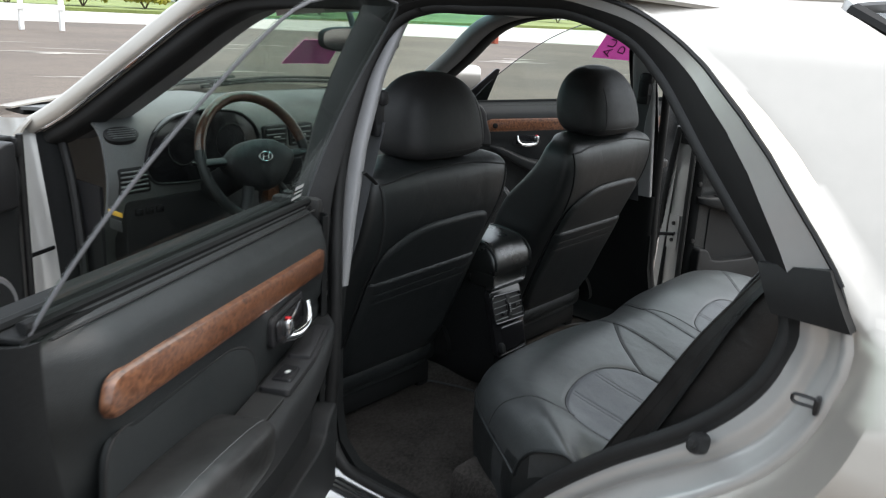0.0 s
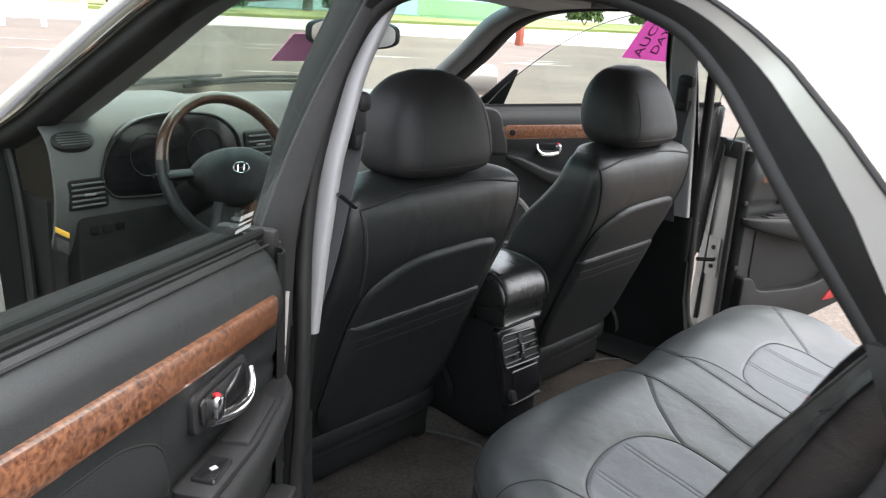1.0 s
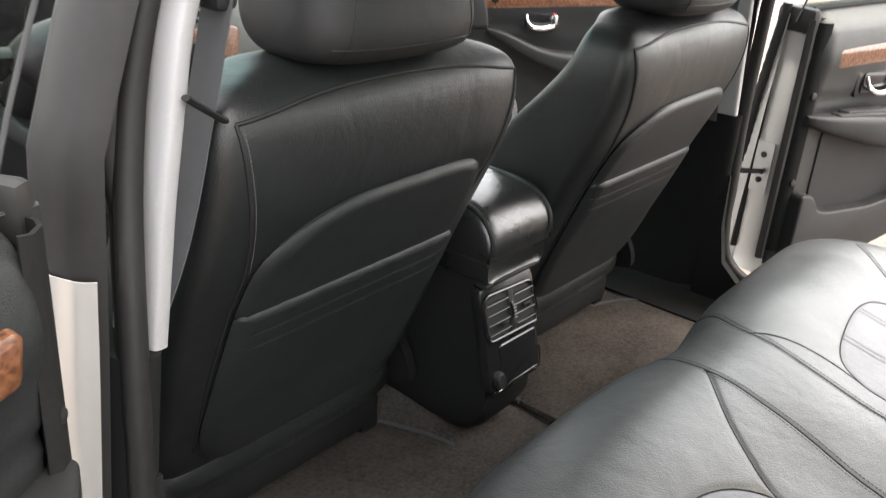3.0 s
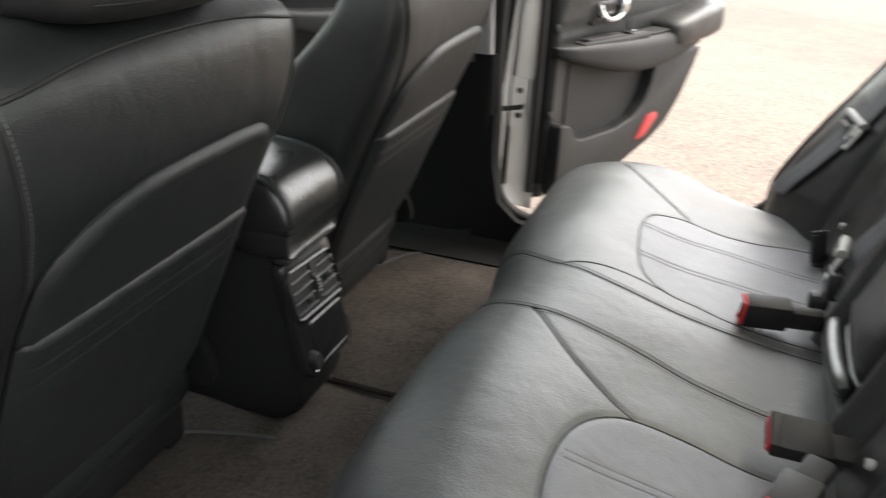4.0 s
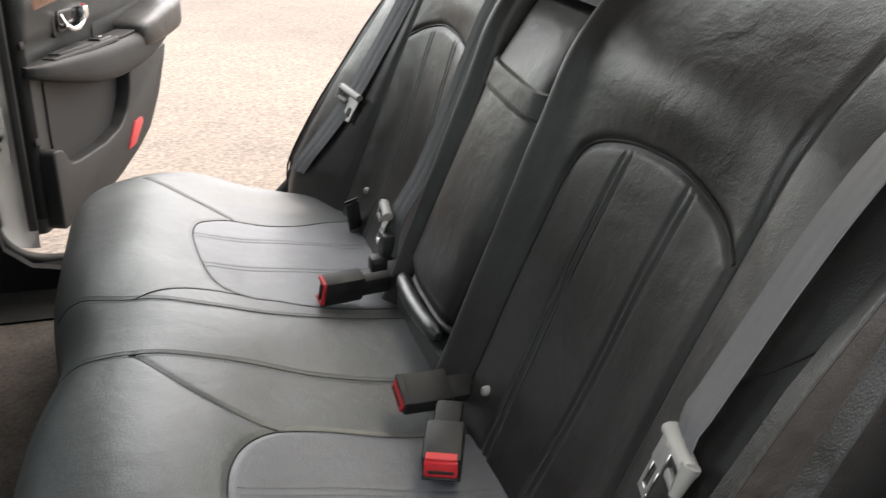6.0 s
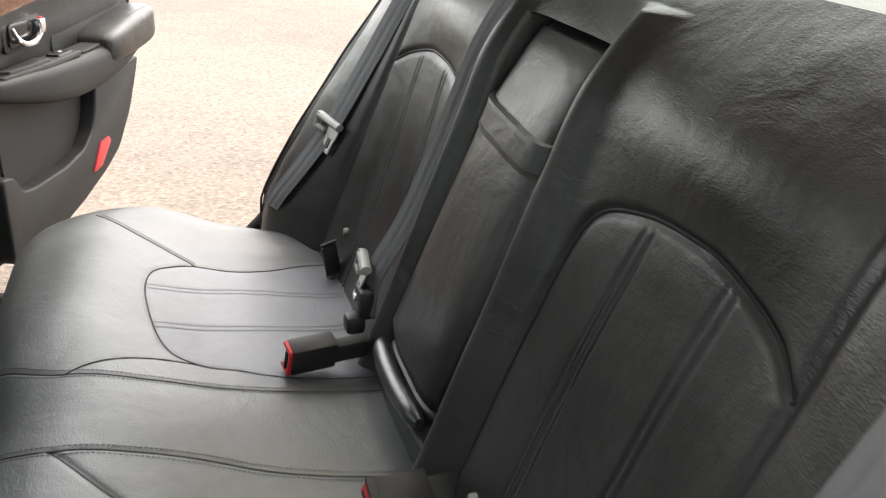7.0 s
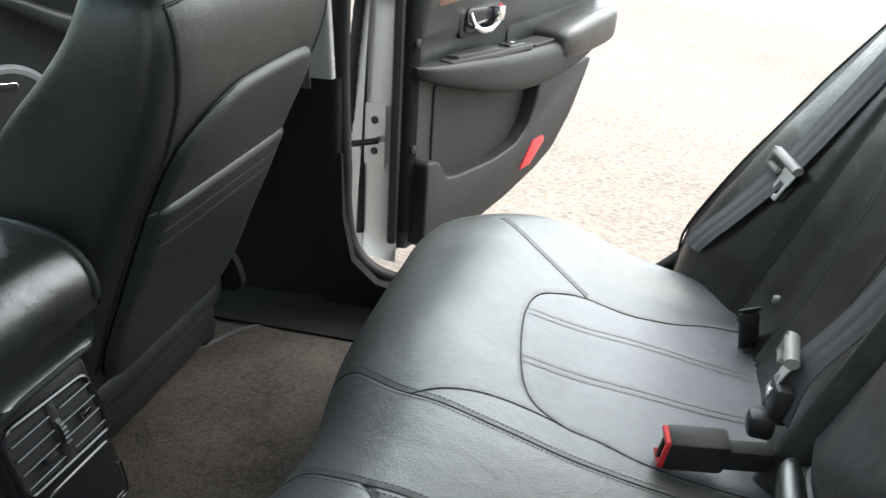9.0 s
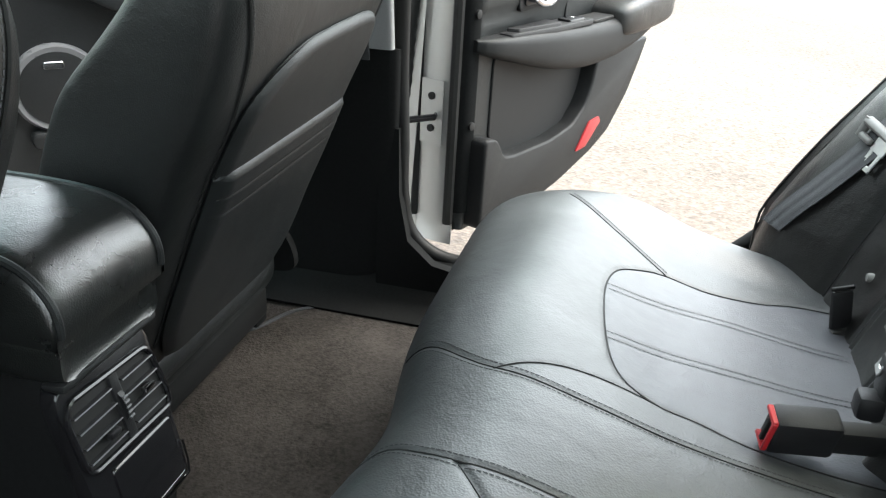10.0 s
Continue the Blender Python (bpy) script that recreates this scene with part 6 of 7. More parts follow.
        part("reflector", prism(rounded(A((0.318, 0.466), (0.365, 0.468), (0.428, 0.512), (0.420, 0.526), (0.372, 0.524)), 0.004), 0.034, 0.040, 0.002, 2, f), REFLECTOR, body, "red door reflector")
        # quilted pad between wood and armrest
        padp = rounded(A((0.265, 0.735), (0.700, 0.765), (0.690, 0.878), (0.36, 0.856), (0.278, 0.820)), 0.040)
        part("panel_pad", prism(padp, -0.006, 0.0025, 0.002, 3, f), LEATHER_SOFT, body)
        part("pad_groove", tube(f(np.stack([padp[:, 0], np.full(len(padp), 0.0015), padp[:, 1]], 1)), 0.0022, 6, True), RUBBER, body)
    else:
        # dark moulded end of the panel beside the hinge, and a round blank in the wood
        end_ = rounded(A((-0.085, 0.781), (0.027, 0.781), (0.021, 0.83), (0.002, 0.885), (-0.001, 0.912), (-0.022, 0.943), (-0.050, 0.952), (-0.085, 0.952)), 0.012)
        part("panel_end", prism(end_, -0.030, 0.021, 0.008, 3, f), PLASTIC, body, "dark moulded panel end")
        part("wood_blank", loft([f(np.stack([0.038 + o[:, 0] * k, np.full(20, d), 0.864 + o[:, 1] * k], 1)) for o in (ring(0.011, 0.011, 1.0, 20),) for k, d in ((1, 0.012), (1, 0.0185), (0.8, 0.0195), (0.3, 0.0195))]), MATTE, body)
        spk = part("speaker", loft([f(np.stack([0.040 + o[:, 0] * k, np.full(40, d), 0.530 + o[:, 1] * k], 1)) for o in (ring(0.099, 0.099, 1.0),) for k, d in ((1, 0), (1, 0.010), (0.94, 0.018), (0.84, 0.016))]), SLAT, body, "round speaker with pale rim")
        part("speaker_grille", loft([f(np.stack([0.040 + o[:, 0] * k, np.full(40, d), 0.530 + o[:, 1] * k], 1)) for o in (ring(0.084, 0.084, 1.0),) for k, d in ((1, 0.012), (0.97, 0.018), (0.5, 0.021))]), GREY_PLASTIC, spk)
        part("speaker_badge", prism(rounded(A((0.012, 0.576), (0.056, 0.576), (0.056, 0.592), (0.012, 0.592)), 0.007), 0.016, 0.0235, 0.001, 1, f), CHROME, body)
        bin_ = rounded(A((-0.03, 0.40), (0.80, 0.40), (0.82, 0.55), (0.60, 0.53), (0.25, 0.47), (0.05, 0.43), (-0.03, 0.44)), 0.02)
        part("lower_panel", prism(bin_, -0.004, 0.03, 0.008, 2, f), GREY_PLASTIC, body)
        sail = rounded(A((-0.10, 0.955), (0.010, 0.955), (0.045, 1.092), (0.030, 1.095)), 0.006)
        part("mirror_sail", prism(sail, -0.075, -0.055, 0.003, 1, lambda v: f(v + np.stack([0 * v[:, 0], (v[:, 2] - 0.98) * 0.5, 0 * v[:, 0]], 1))), PLASTIC, body, "black mirror sail")
        o = ring(0.085, 0.058, 0.6, 32)
        part("door_mirror", loft([f(np.stack([-0.07 + 0.02 * k + np.full(32, d), -0.22 + o[:, 0], 1.03 + o[:, 1] * k], 1)) for k, d in ((0.8, -0.08), (1.0, -0.04), (1.0, 0.03), (0.92, 0.04))]), PAINT, body, "silver door mirror", 50)
    # door edge: check strap and hinges' plate
    plate = np.array([[(u0 - 0.0165, v, z) for v in np.linspace(-0.088, -0.040, 6)] for z in np.linspace(0.56, 0.68, 8)])
    part("check_plate", slab(f(plate), 0.003), JAMB, body)
    for z in (0.590, 0.650):
        o = ring(0.007, 0.007, 1.0, 14)
        part("bolt", loft([f(np.stack([np.full(14, u0 - 0.018 - d), -0.064 + o[:, 0], z + o[:, 1]], 1)) for d in (0.0, 0.005)]), RUBBER, body)
    part("check_strap", tube(np.vstack([f(A((u0 + 0.0, -0.062, 0.615)))[0], f(A((u0 - 0.03, -0.050, 0.615)))[0], np.array([s * 0.80, -0.07 if rear else 1.02, 0.615])]), 0.0042, 6, flat=1.6), PLASTIC_GLOSS, body, "dark steel check strap")
    # frameless glass, curved inwards to the roof
    if rear:
        go = spline(A((-0.100, 0.95), (-0.098, 1.15), (-0.070, 1.315), (0.02, 1.350), (0.25, 1.356), (0.40, 1.348), (0.475, 1.325), (0.56, 1.25), (0.66, 1.145), (0.738, 1.045), (0.768, 0.985), (0.768, 0.95)), 80)
    else:
        go = spline(A((-0.06, 0.95), (0.04, 1.07), (0.23, 1.23), (0.42, 1.315), (0.60, 1.345), (0.80, 1.348), (0.83, 1.20), (0.835, 0.95)), 80)
    zs = np.linspace(0.95, go[:, 1].max() - 0.001, 40)
    rows = []
    for z in zs:
        xsn = []
        for (a0, z0), (a1, z1) in zip(go[:-1], go[1:]):
            if (z0 - z) * (z1 - z) <= 0 and z0 != z1:
                xsn.append(a0 + (a1 - a0) * (z - z0) / (z1 - z0))
        a, b = min(xsn), max(xsn)
        u = np.linspace(a, b, 24)
        v = -0.055 + 0.28 * (z - 0.95) + 0.50 * (z - 0.95) ** 2
        rows.append(np.stack([u, np.full(24, v), np.full(24, z)], 1))
    G = f(np.array(rows))
    g = part("window_glass", slab(G, 0.0045), GLASS, body, "frameless tinted door glass", 60)
    g.visible_shadow = False
    edge = np.vstack([G[:, -1], G[-1][::-1][1:], G[:, 0][::-1][1:]])
    part("glass_edge", tube(edge, 0.0021, 6), WEBBING_DARK, body, "pale ground glass edge")
    return f, body


REAR_AT, REAR_ANGLE = 0.917, 61.0
f_lr, lr_door = door(-1, (-REAR_AT, -0.19), REAR_ANGLE, True, "open silver rear door with black panel and wood strip")
f_rr, rr_door = door(1, (REAR_AT, -0.19), 70.0, True, "open silver rear door with black panel and red reflector")
f_lf, lf_door = door(-1, (-1.037, 0.859), 66.0, False, "open silver front door with wood strip")
f_rf, rf_door = door(1, (0.956, 0.823), 46.0, False, "half-open silver front door with wood strip")


# dashboard ---------------------------------------------------------------------------
dash = part("dashboard", (lambda P: slab(P, 0.01))(np.array([[(x, y + 0.07 * (1 - (x / 0.72) ** 2) * (1 if y > 1.0 else 0.35), z + (0.028 * np.exp(-((x + 0.37) / 0.20) ** 4) if 0.86 < y < 1.12 and z > 0.88 else 0)) for y, z in
      spline(A((1.34, 0.962), (1.20, 0.975), (1.08, 0.985), (0.98, 0.982), (0.925, 0.965), (0.895, 0.935), (0.880, 0.89), (0.872, 0.82), (0.878, 0.76), (0.90, 0.70), (0.96, 0.60), (1.00, 0.45)), 60)] for x in np.linspace(-0.715, 0.715, 90)])), DASH, car, "dark grey soft dashboard", 60)


def dsh(v):
    """(x, out of the dashboard, z) on its face."""
    return np.stack([v[:, 0], 0.872 + 0.0245 * (1 - (v[:, 0] / 0.72) ** 2) - v[:, 1], v[:, 2]], 1)


clu = rounded(A((-0.60, 0.85), (-0.57, 0.795), (-0.45, 0.785), (-0.20, 0.785), (-0.165, 0.84), (-0.18, 0.93), (-0.25, 0.985), (-0.38, 1.000), (-0.50, 0.985), (-0.57, 0.935)), 0.04)
part("instrument_hood", tube(dsh(np.stack([clu[:, 0], np.full(len(clu), 0.012), clu[:, 1]], 1)), 0.004, 8, True), GREY_PLASTIC, dash)
part("instrument_cluster", prism(clu, -0.02, 0.010, 0.004, 2, dsh), CLUSTER, dash, "black instrument cluster")
for x in (-0.46, -0.29):
    o = ring(0.055, 0.055, 1.0, 32)
    part("dial", tube(dsh(np.stack([x + o[:, 0], np.full(32, 0.012), 0.895 + o[:, 1]], 1)), 0.0015, 6, True), GREY_PLASTIC, dash)


def vent(x0, x1, z0, z1, n, skew=0.0, tab=True):
    v = part("air_vent", prism(rounded(A((x0, z0), (x1, z0 + skew), (x1, z1 + skew), (x0, z1)), 0.012), -0.01, 0.010, 0.004, 2, dsh), RUBBER, dash, "slatted black air vent")
    for k in range(n):
        z = z0 + 0.012 + (z1 - z0 - 0.024) * k / max(1, n - 1)
        part("vent_slat", tube(dsh(A((x0 + 0.010, 0.013, z), (x1 - 0.014, 0.013, z + skew))), 0.003, 6), DASH, v)
    if tab:
        part("vent_tab", rbox(dsh(A(((x0 + x1) / 2, 0.017, (z0 + z1) / 2 + skew / 2)))[0], (0.03, 0.006, 0.006), 0.002), TONGUE, v)


vent(-0.685, -0.575, 0.775, 0.853, 5)
vent(-0.155, -0.055, 0.855, 0.930, 4)
vent(-0.045, 0.055, 0.855, 0.930, 4)
vent(0.575, 0.685, 0.775, 0.853, 5)
q = ring(0.052, 0.024, 0.8, 30)
dv = part("demister_vent", loft([np.stack([-0.655 + q[:, 0] * k, 0.893 + q[:, 1] * k * 0.7 - d, 0.938 + q[:, 1] * k * 0.75 + d], 1) for k, d in ((1, -0.012), (1, 0.008), (0.85, 0.010))]), RUBBER, dash, "oval side demister vent")
for k in range(5):
    b = -0.014 + 0.007 * k
    w = 0.042 * math.sqrt(1 - (b / 0.024) ** 2)
    part("vent_slat", tube(A((-0.655 - w, 0.893 + b * 0.7 - 0.011, 0.938 + b * 0.75 + 0.011), (-0.655 + w, 0.893 + b * 0.7 - 0.011, 0.938 + b * 0.75 + 0.011)), 0.0018, 6), DASH, dv)
part("centre_stack", prism(rounded(A((-0.14, 0.45), (0.14, 0.45), (0.14, 0.845), (-0.14, 0.845)), 0.02), -0.02, 0.014, 0.006, 2, dsh), WOOD, dash, "burl wood centre stack facing")
part("radio", prism(rounded(A((-0.095, 0.70), (0.095, 0.70), (0.095, 0.82), (-0.095, 0.82)), 0.01), 0.01, 0.022, 0.003, 2, dsh), PLASTIC_GLOSS, dash, "black radio panel")
for k in range(5):
    part("radio_button", rbox(dsh(A((-0.07 + 0.035 * k, 0.024, 0.725)))[0], (0.026, 0.006, 0.012), 0.002), GREY_PLASTIC, dash)
part("knee_panel", prism(rounded(A((-0.66, 0.52), (-0.17, 0.52), (-0.17, 0.755), (-0.66, 0.755)), 0.02), -0.06, 0.006, 0.005, 2, dsh), PLASTIC, dash)
for k in range(3):
    part("dash_button", rbox(dsh(A((-0.62 + 0.035 * k, 0.010, 0.72)))[0], (0.024, 0.008, 0.02), 0.002), PLASTIC_GLOSS, dash)

# steering wheel
SW, TIL = np.array([-0.368, 0.655, 0.885]), 24.0
E1, E2 = np.array([1.0, 0, 0]), np.array([0, math.sin(radians(TIL)), math.cos(radians(TIL))])
E3 = np.cross(E2, E1)
E3 = E3 if E3[1] < 0 else -E3


def sw(a, b, c=0.0):
    return SW + np.multiply.outer(np.asarray(a, float), E1) + np.multiply.outer(np.asarray(b, float), E2) + np.multiply.outer(np.asarray(c, float) + 0 * np.asarray(a, float), E3)


wheel = thing("steering_wheel", "steering wheel with wood upper rim and black leather lower rim", "steering wheel", tuple(SW))
th = np.linspace(radians(12), radians(168), 50)
part("wood_rim", tube(sw(0.185 * np.cos(th), 0.185 * np.sin(th)), 0.0155, 12), WOOD_DARK, wheel, "dark glossy wood upper rim", 60)
th = np.linspace(radians(168), radians(372), 60)
part("leather_rim", tube(sw(0.185 * np.cos(th), 0.185 * np.sin(th)), 0.0155, 12), LEATHER_SOFT, wheel, "", 60)
hub = spline(A((-0.125, 0.005), (-0.095, 0.040), (-0.04, 0.062), (0.04, 0.062), (0.095, 0.040), (0.125, 0.005), (0.085, -0.045), (0.045, -0.075), (0, -0.085), (-0.045, -0.075), (-0.085, -0.045)), 50, True)
part("hub_pad", loft([sw(hub[:, 0] * k, hub[:, 1] * k - 0.012, np.full(50, d)) for k, d in ((0.9, -0.03), (1.0, 0.0), (0.97, 0.022), (0.85, 0.034), (0.4, 0.040))]), PLASTIC, wheel, "black airbag pad", 60)
for a, b, c, d, r in ((-0.10, 0.0, -0.183, 0.002, 0.022), (0.10, 0.0, 0.183, 0.002, 0.022), (-0.05, -0.07, -0.095, -0.158, 0.016), (0.05, -0.07, 0.095, -0.158, 0.016)):
    part("spoke", tube(np.array([sw(a, b), sw((a + c) / 2, (b + d) / 2, 0.004), sw(c, d)]), r, 10, flat=0.55), PLASTIC, wheel)
o = ring(0.0225, 0.0135, 1.0, 32)
em = part("emblem", tube(sw(o[:, 0], o[:, 1] - 0.006, np.full(32, 0.042)), 0.0022, 8, True), CHROME, wheel, "oval chrome emblem ring")
part("emblem_bar", join(tube(np.array([sw(-0.012, -0.015, 0.042), sw(-0.006, 0.002, 0.042)]), 0.002, 6), tube(np.array([sw(0.006, -0.014, 0.042), sw(0.012, 0.003, 0.042)]), 0.002, 6), tube(np.array([sw(-0.009, -0.007, 0.042), sw(0.009, -0.005, 0.042)]), 0.002, 6)), CHROME, em)
part("column", tube(np.array([sw(0, -0.01, -0.02), sw(0, -0.03, -0.24)]), 0.045, 16), PLASTIC, wheel)
part("stalk", tube(np.array([sw(-0.03, 0.0, -0.06), sw(-0.14, 0.015, -0.07), sw(-0.17, 0.02, -0.07)]), A(0.006, 0.008, 0.011)[0], 10), PLASTIC, wheel, "indicator stalk")

# rear belts and buckles
def belt(name, pts, w, material, label, turn=(1, 0, 0), group="rear seat belts"):
    b = spline(A(*pts), 50)
    t = np.array(turn, float)
    t /= np.linalg.norm(t)
    ob = thing(name, label, "seat belt", tuple(b[-1]), group)
    nn = np.cross(t, np.array([0, 0.35, -0.94]))
    nn /= np.linalg.norm(nn)
    cols = [b + t * w * k + nn * h for k, h in ((-0.5, 0.0), (-0.30, 0.0), (-0.27, 0.0004), (-0.10, 0.0004), (-0.07, 0.0), (0.07, 0.0), (0.10, 0.0004), (0.27, 0.0004), (0.30, 0.0), (0.5, 0.0))]
    part("webbing", slab(np.stack(cols, 1), 0.0016), material, ob, "", 20)
    return ob, b


def tongue(ob, at, ax, up, k=1.0):
    """Grey plastic slide and metal tongue on a belt; ax along the belt, up across it."""
    ax, up = np.array(ax, float), np.array(up, float)
    ax /= np.linalg.norm(ax)
    up = up - ax * np.dot(ax, up)
    up /= np.linalg.norm(up)
    nn = np.cross(ax, up)
    c = np.array(at, float)
    m3 = np.stack([up, ax, nn], 1) * k
    up, ax = up * k, ax * k
    bar = np.stack([c + up * u + nn * 0.004 * k for u in np.linspace(-0.032, 0.032, 9)])
    foot = np.stack([c + up * 0.030 - ax * d + nn * 0.004 * k for d in np.linspace(-0.004, 0.024, 7)])
    part("slide", join(tube(bar, 0.0085 * k, 10, flat=0.8), tube(foot, np.linspace(0.0085, 0.0055, 7) * k, 10, flat=0.8), rbox(c + up * 0.016 - ax * 0.020 + nn * 0.004 * k, (0.030, 0.010, 0.009), 0.004, 2, m3)), TONGUE, ob, "grey plastic belt slide")
    part("tongue", join(rbox(c - up * 0.014 - ax * 0.016, (0.030, 0.022, 0.003), 0.001, 1, m3), rbox(c - ax * 0.036 - up * 0.005, (0.007, 0.024, 0.003), 0.001, 1, m3), rbox(c - ax * 0.036 - up * 0.023, (0.007, 0.024, 0.003), 0.001, 1, m3), rbox(c - ax * 0.050 - up * 0.014, (0.024, 0.008, 0.003), 0.001, 1, m3)), STEEL, ob, "metal belt tongue")


def on_back(line, lift):
    """A belt's line laid over the seat back."""
    return [tuple(p) for p in over_back(spline(A(*line), 14), lift)]


bl, pts = belt("seat_belt", [(-0.600, -0.97, 1.10)] + on_back(((-0.610, 1.02), (-0.608, 0.94), (-0.600, 0.84), (-0.594, 0.775)), 0.014) + [(-0.600, -0.802, 0.72), (-0.622, -0.775, 0.58), (-0.635, -0.75, 0.50)], 0.047, WEBBING, "grey ribbed seat belt hanging before the outer rear seat back", (1, -0.40, 0.0))
tongue(bl, tuple(over_back(A((-0.596, 0.760)), 0.018)[0]), (-0.02, -0.36, 0.93), (-1, 0.40, 0.0), 1.0)
br, pts = belt("seat_belt", [(0.622, -1.0, 1.10)] + on_back(((0.582, 1.03), (0.592, 0.95), (0.598, 0.84), (0.602, 0.745), (0.622, 0.65), (0.650, 0.57)), 0.005), 0.047, WEBBING_DARK, "dark seat belt lying over the outer rear bolster", (1, 0.50, 0.0))
tongue(br, tuple(over_back(A((0.602, 0.742)), 0.010)[0]), (-0.02, -0.40, 0.92), (1, 0.50, 0.0), 1.0)
bm_, pts = belt("seat_belt", ((0.205, -0.985, 1.06), (0.205, -0.925, 0.96), (0.205, -0.875, 0.83), (0.205, -0.825, 0.71), (0.215, -0.785, 0.63), (0.205, -0.770, 0.57)), 0.045, WEBBING_DARK, "dark middle seat belt beside the folded armrest", (1, 0.3, 0))
tongue(bm_, (0.236, -0.776, 0.636), (-0.05, -0.35, 0.90), (1, -0.2, 0.2), 1.0)
part("latch", join(rbox((0.214, -0.768, 0.585), (0.040, 0.022, 0.046), 0.006), rbox((0.206, -0.752, 0.556), (0.030, 0.030, 0.030), 0.008)), PLASTIC, bm_, "black latch at the belt's foot")


def buckle(at, way, up, label, size=1.0, red=True, wide=False, thick=0.030, rim=False):
    """A black belt buckle with a red release at its mouth; at: the mouth, way: from the mouth to its root."""
    way, up = np.array(way, float), np.array(up, float)
    way /= np.linalg.norm(way)
    up = up - way * np.dot(up, way)
    up /= np.linalg.norm(up)
    side = np.cross(way, up)
    c = np.array(at, float)
    ob = thing("seat_belt_buckle", label, "buckle", tuple(c + way * 0.09), "rear seat belt buckles")
    m3 = np.stack([side, way, up], 1)
    part("housing", rbox(c + way * 0.034, (0.046 * size, 0.066, thick), 0.005, 2, m3), PLASTIC, ob)
    if rim:
        lips = [rbox(c - way * 0.0005 + side * (0.0195 * k), (0.005, 0.006, 0.024), 0.001, 1, m3) for k in (-1, 1)] + [rbox(c - way * 0.0005 - up * 0.011, (0.040, 0.006, 0.004), 0.001, 1, m3)]
        part("release", join(*lips), RED, ob, "red release edge")
    elif red:
        lips = [rbox(c - way * 0.0005 + up * 0.001, (0.038 * size, 0.006, 0.022), 0.002, 2, m3)]
        if wide:
            lips.append(rbox(c + way * 0.005 + up * 0.0135, (0.036, 0.011, 0.004), 0.001, 1, m3))
        part("release", join(*lips), RED, ob, "red release button")
        part("housing_lip", rbox(c + way * 0.002 + up * 0.0128, (0.044 * size, 0.012, 0.005), 0.002, 2, m3) if not wide else rbox(c + way * 0.002 - up * 0.0135, (0.044, 0.010, 0.004), 0.001, 1, m3), PLASTIC, ob)
    part("slot", rbox(c - way * 0.002 - up * 0.002, (0.030, 0.005, 0.005), 0.001, 1, m3), RUBBER, ob)
    part("boot", rbox(c + way * 0.085 - up * 0.004, (0.034, 0.06, 0.020), 0.006, 2, m3), RUBBER, ob)
    return ob


buckle((-0.318, -0.702, 0.546), (0.85, -0.35, 0.10), (-0.2, 0.1, 1), "black buckle with red release lying on the rear cushion", wide=True)
buckle((-0.178, -0.690, 0.556), (0.15, -1, -0.10), (-0.55, -0.1, 1), "black buckle with red release between the rear seats")
buckle((0.128, -0.645, 0.556), (0.22, -1, -0.03), (1, 0.2, 0.30), "black buckle with red release edge on the rear cushion", rim=True)
buckle((0.452, -0.757, 0.572), (0.05, -0.18, -1), (1, 0.3, 0), "slim black buckle standing at the seat back", size=0.62, red=False, thick=0.011)



# papers, labels and the mirror's place -------------------------------------------------
def text_geo(body, size, depth=0.0006):
    """The letters of a word as a flat mesh, its lower left corner at the origin."""
    cu = bpy.data.curves.new("lettering", "FONT")
    cu.body, cu.size, cu.extrude, cu.fill_mode = body, size, depth, "BOTH"
    ob = bpy.data.objects.new("lettering", cu)
    scene.collection.objects.link(ob)
    bpy.context.view_layer.update()
    me = bpy.data.meshes.new_from_object(ob.evaluated_get(bpy.context.evaluated_depsgraph_get()))
    v = np.array([q.co[:] for q in me.vertices])
    f = [tuple(p.vertices) for p in me.polygons]
    bpy.data.objects.remove(ob)
    bpy.data.meshes.remove(me)
    bpy.data.curves.remove(cu)
    return v, f


def glass_v(z):
    return -0.055 + 0.28 * (z - 0.95) + 0.50 * (z - 0.95) ** 2


# pink sign behind the front passenger's window, tilted
def sgn(a, b, lift):
    """Paper coordinates (a, b) in 0..1 to places on the window."""
    c = [A((0.414, 1.160), (0.632, 1.152), (0.612, 1.345), (0.485, 1.338))[k] for k in range(4)]
    a, b = np.asarray(a)[..., None], np.asarray(b)[..., None]
    q = (1 - a) * (1 - b) * c[0] + a * (1 - b) * c[1] + a * b * c[2] + (1 - a) * b * c[3]
    return f_rf(np.stack([q[..., 0], glass_v(q[..., 1]) + 0.004 + lift, q[..., 1]], -1))


paper = thing("paper_sign", "bright pink handwritten paper sign taped inside the window", "sign", tuple(sgn(0.5, 0.0, 0.0)), "pink paper signs")
aa, bb = np.meshgrid(np.linspace(0, 1, 12), np.linspace(0, 1, 12), indexing="ij")
part("sheet", slab(sgn(aa, bb, 0.0), 0.0006), PINK, paper)
for word, size, at, ang, mir in (("AUCT", 0.30, (0.30, 0.03), 82, 1), ("DAY", 0.26, (0.56, 0.10), 78, 1)):
    v, f = text_geo(word, size)
    ca, sa = math.cos(radians(ang)), math.sin(radians(ang))
    a, b = at[0] + v[:, 0] * ca * 0.8 - v[:, 1] * sa * 0.8, at[1] + v[:, 0] * sa + v[:, 1] * ca
    part("lettering", (sgn(a, b, 0.0012), f), INK, paper, smooth=False)
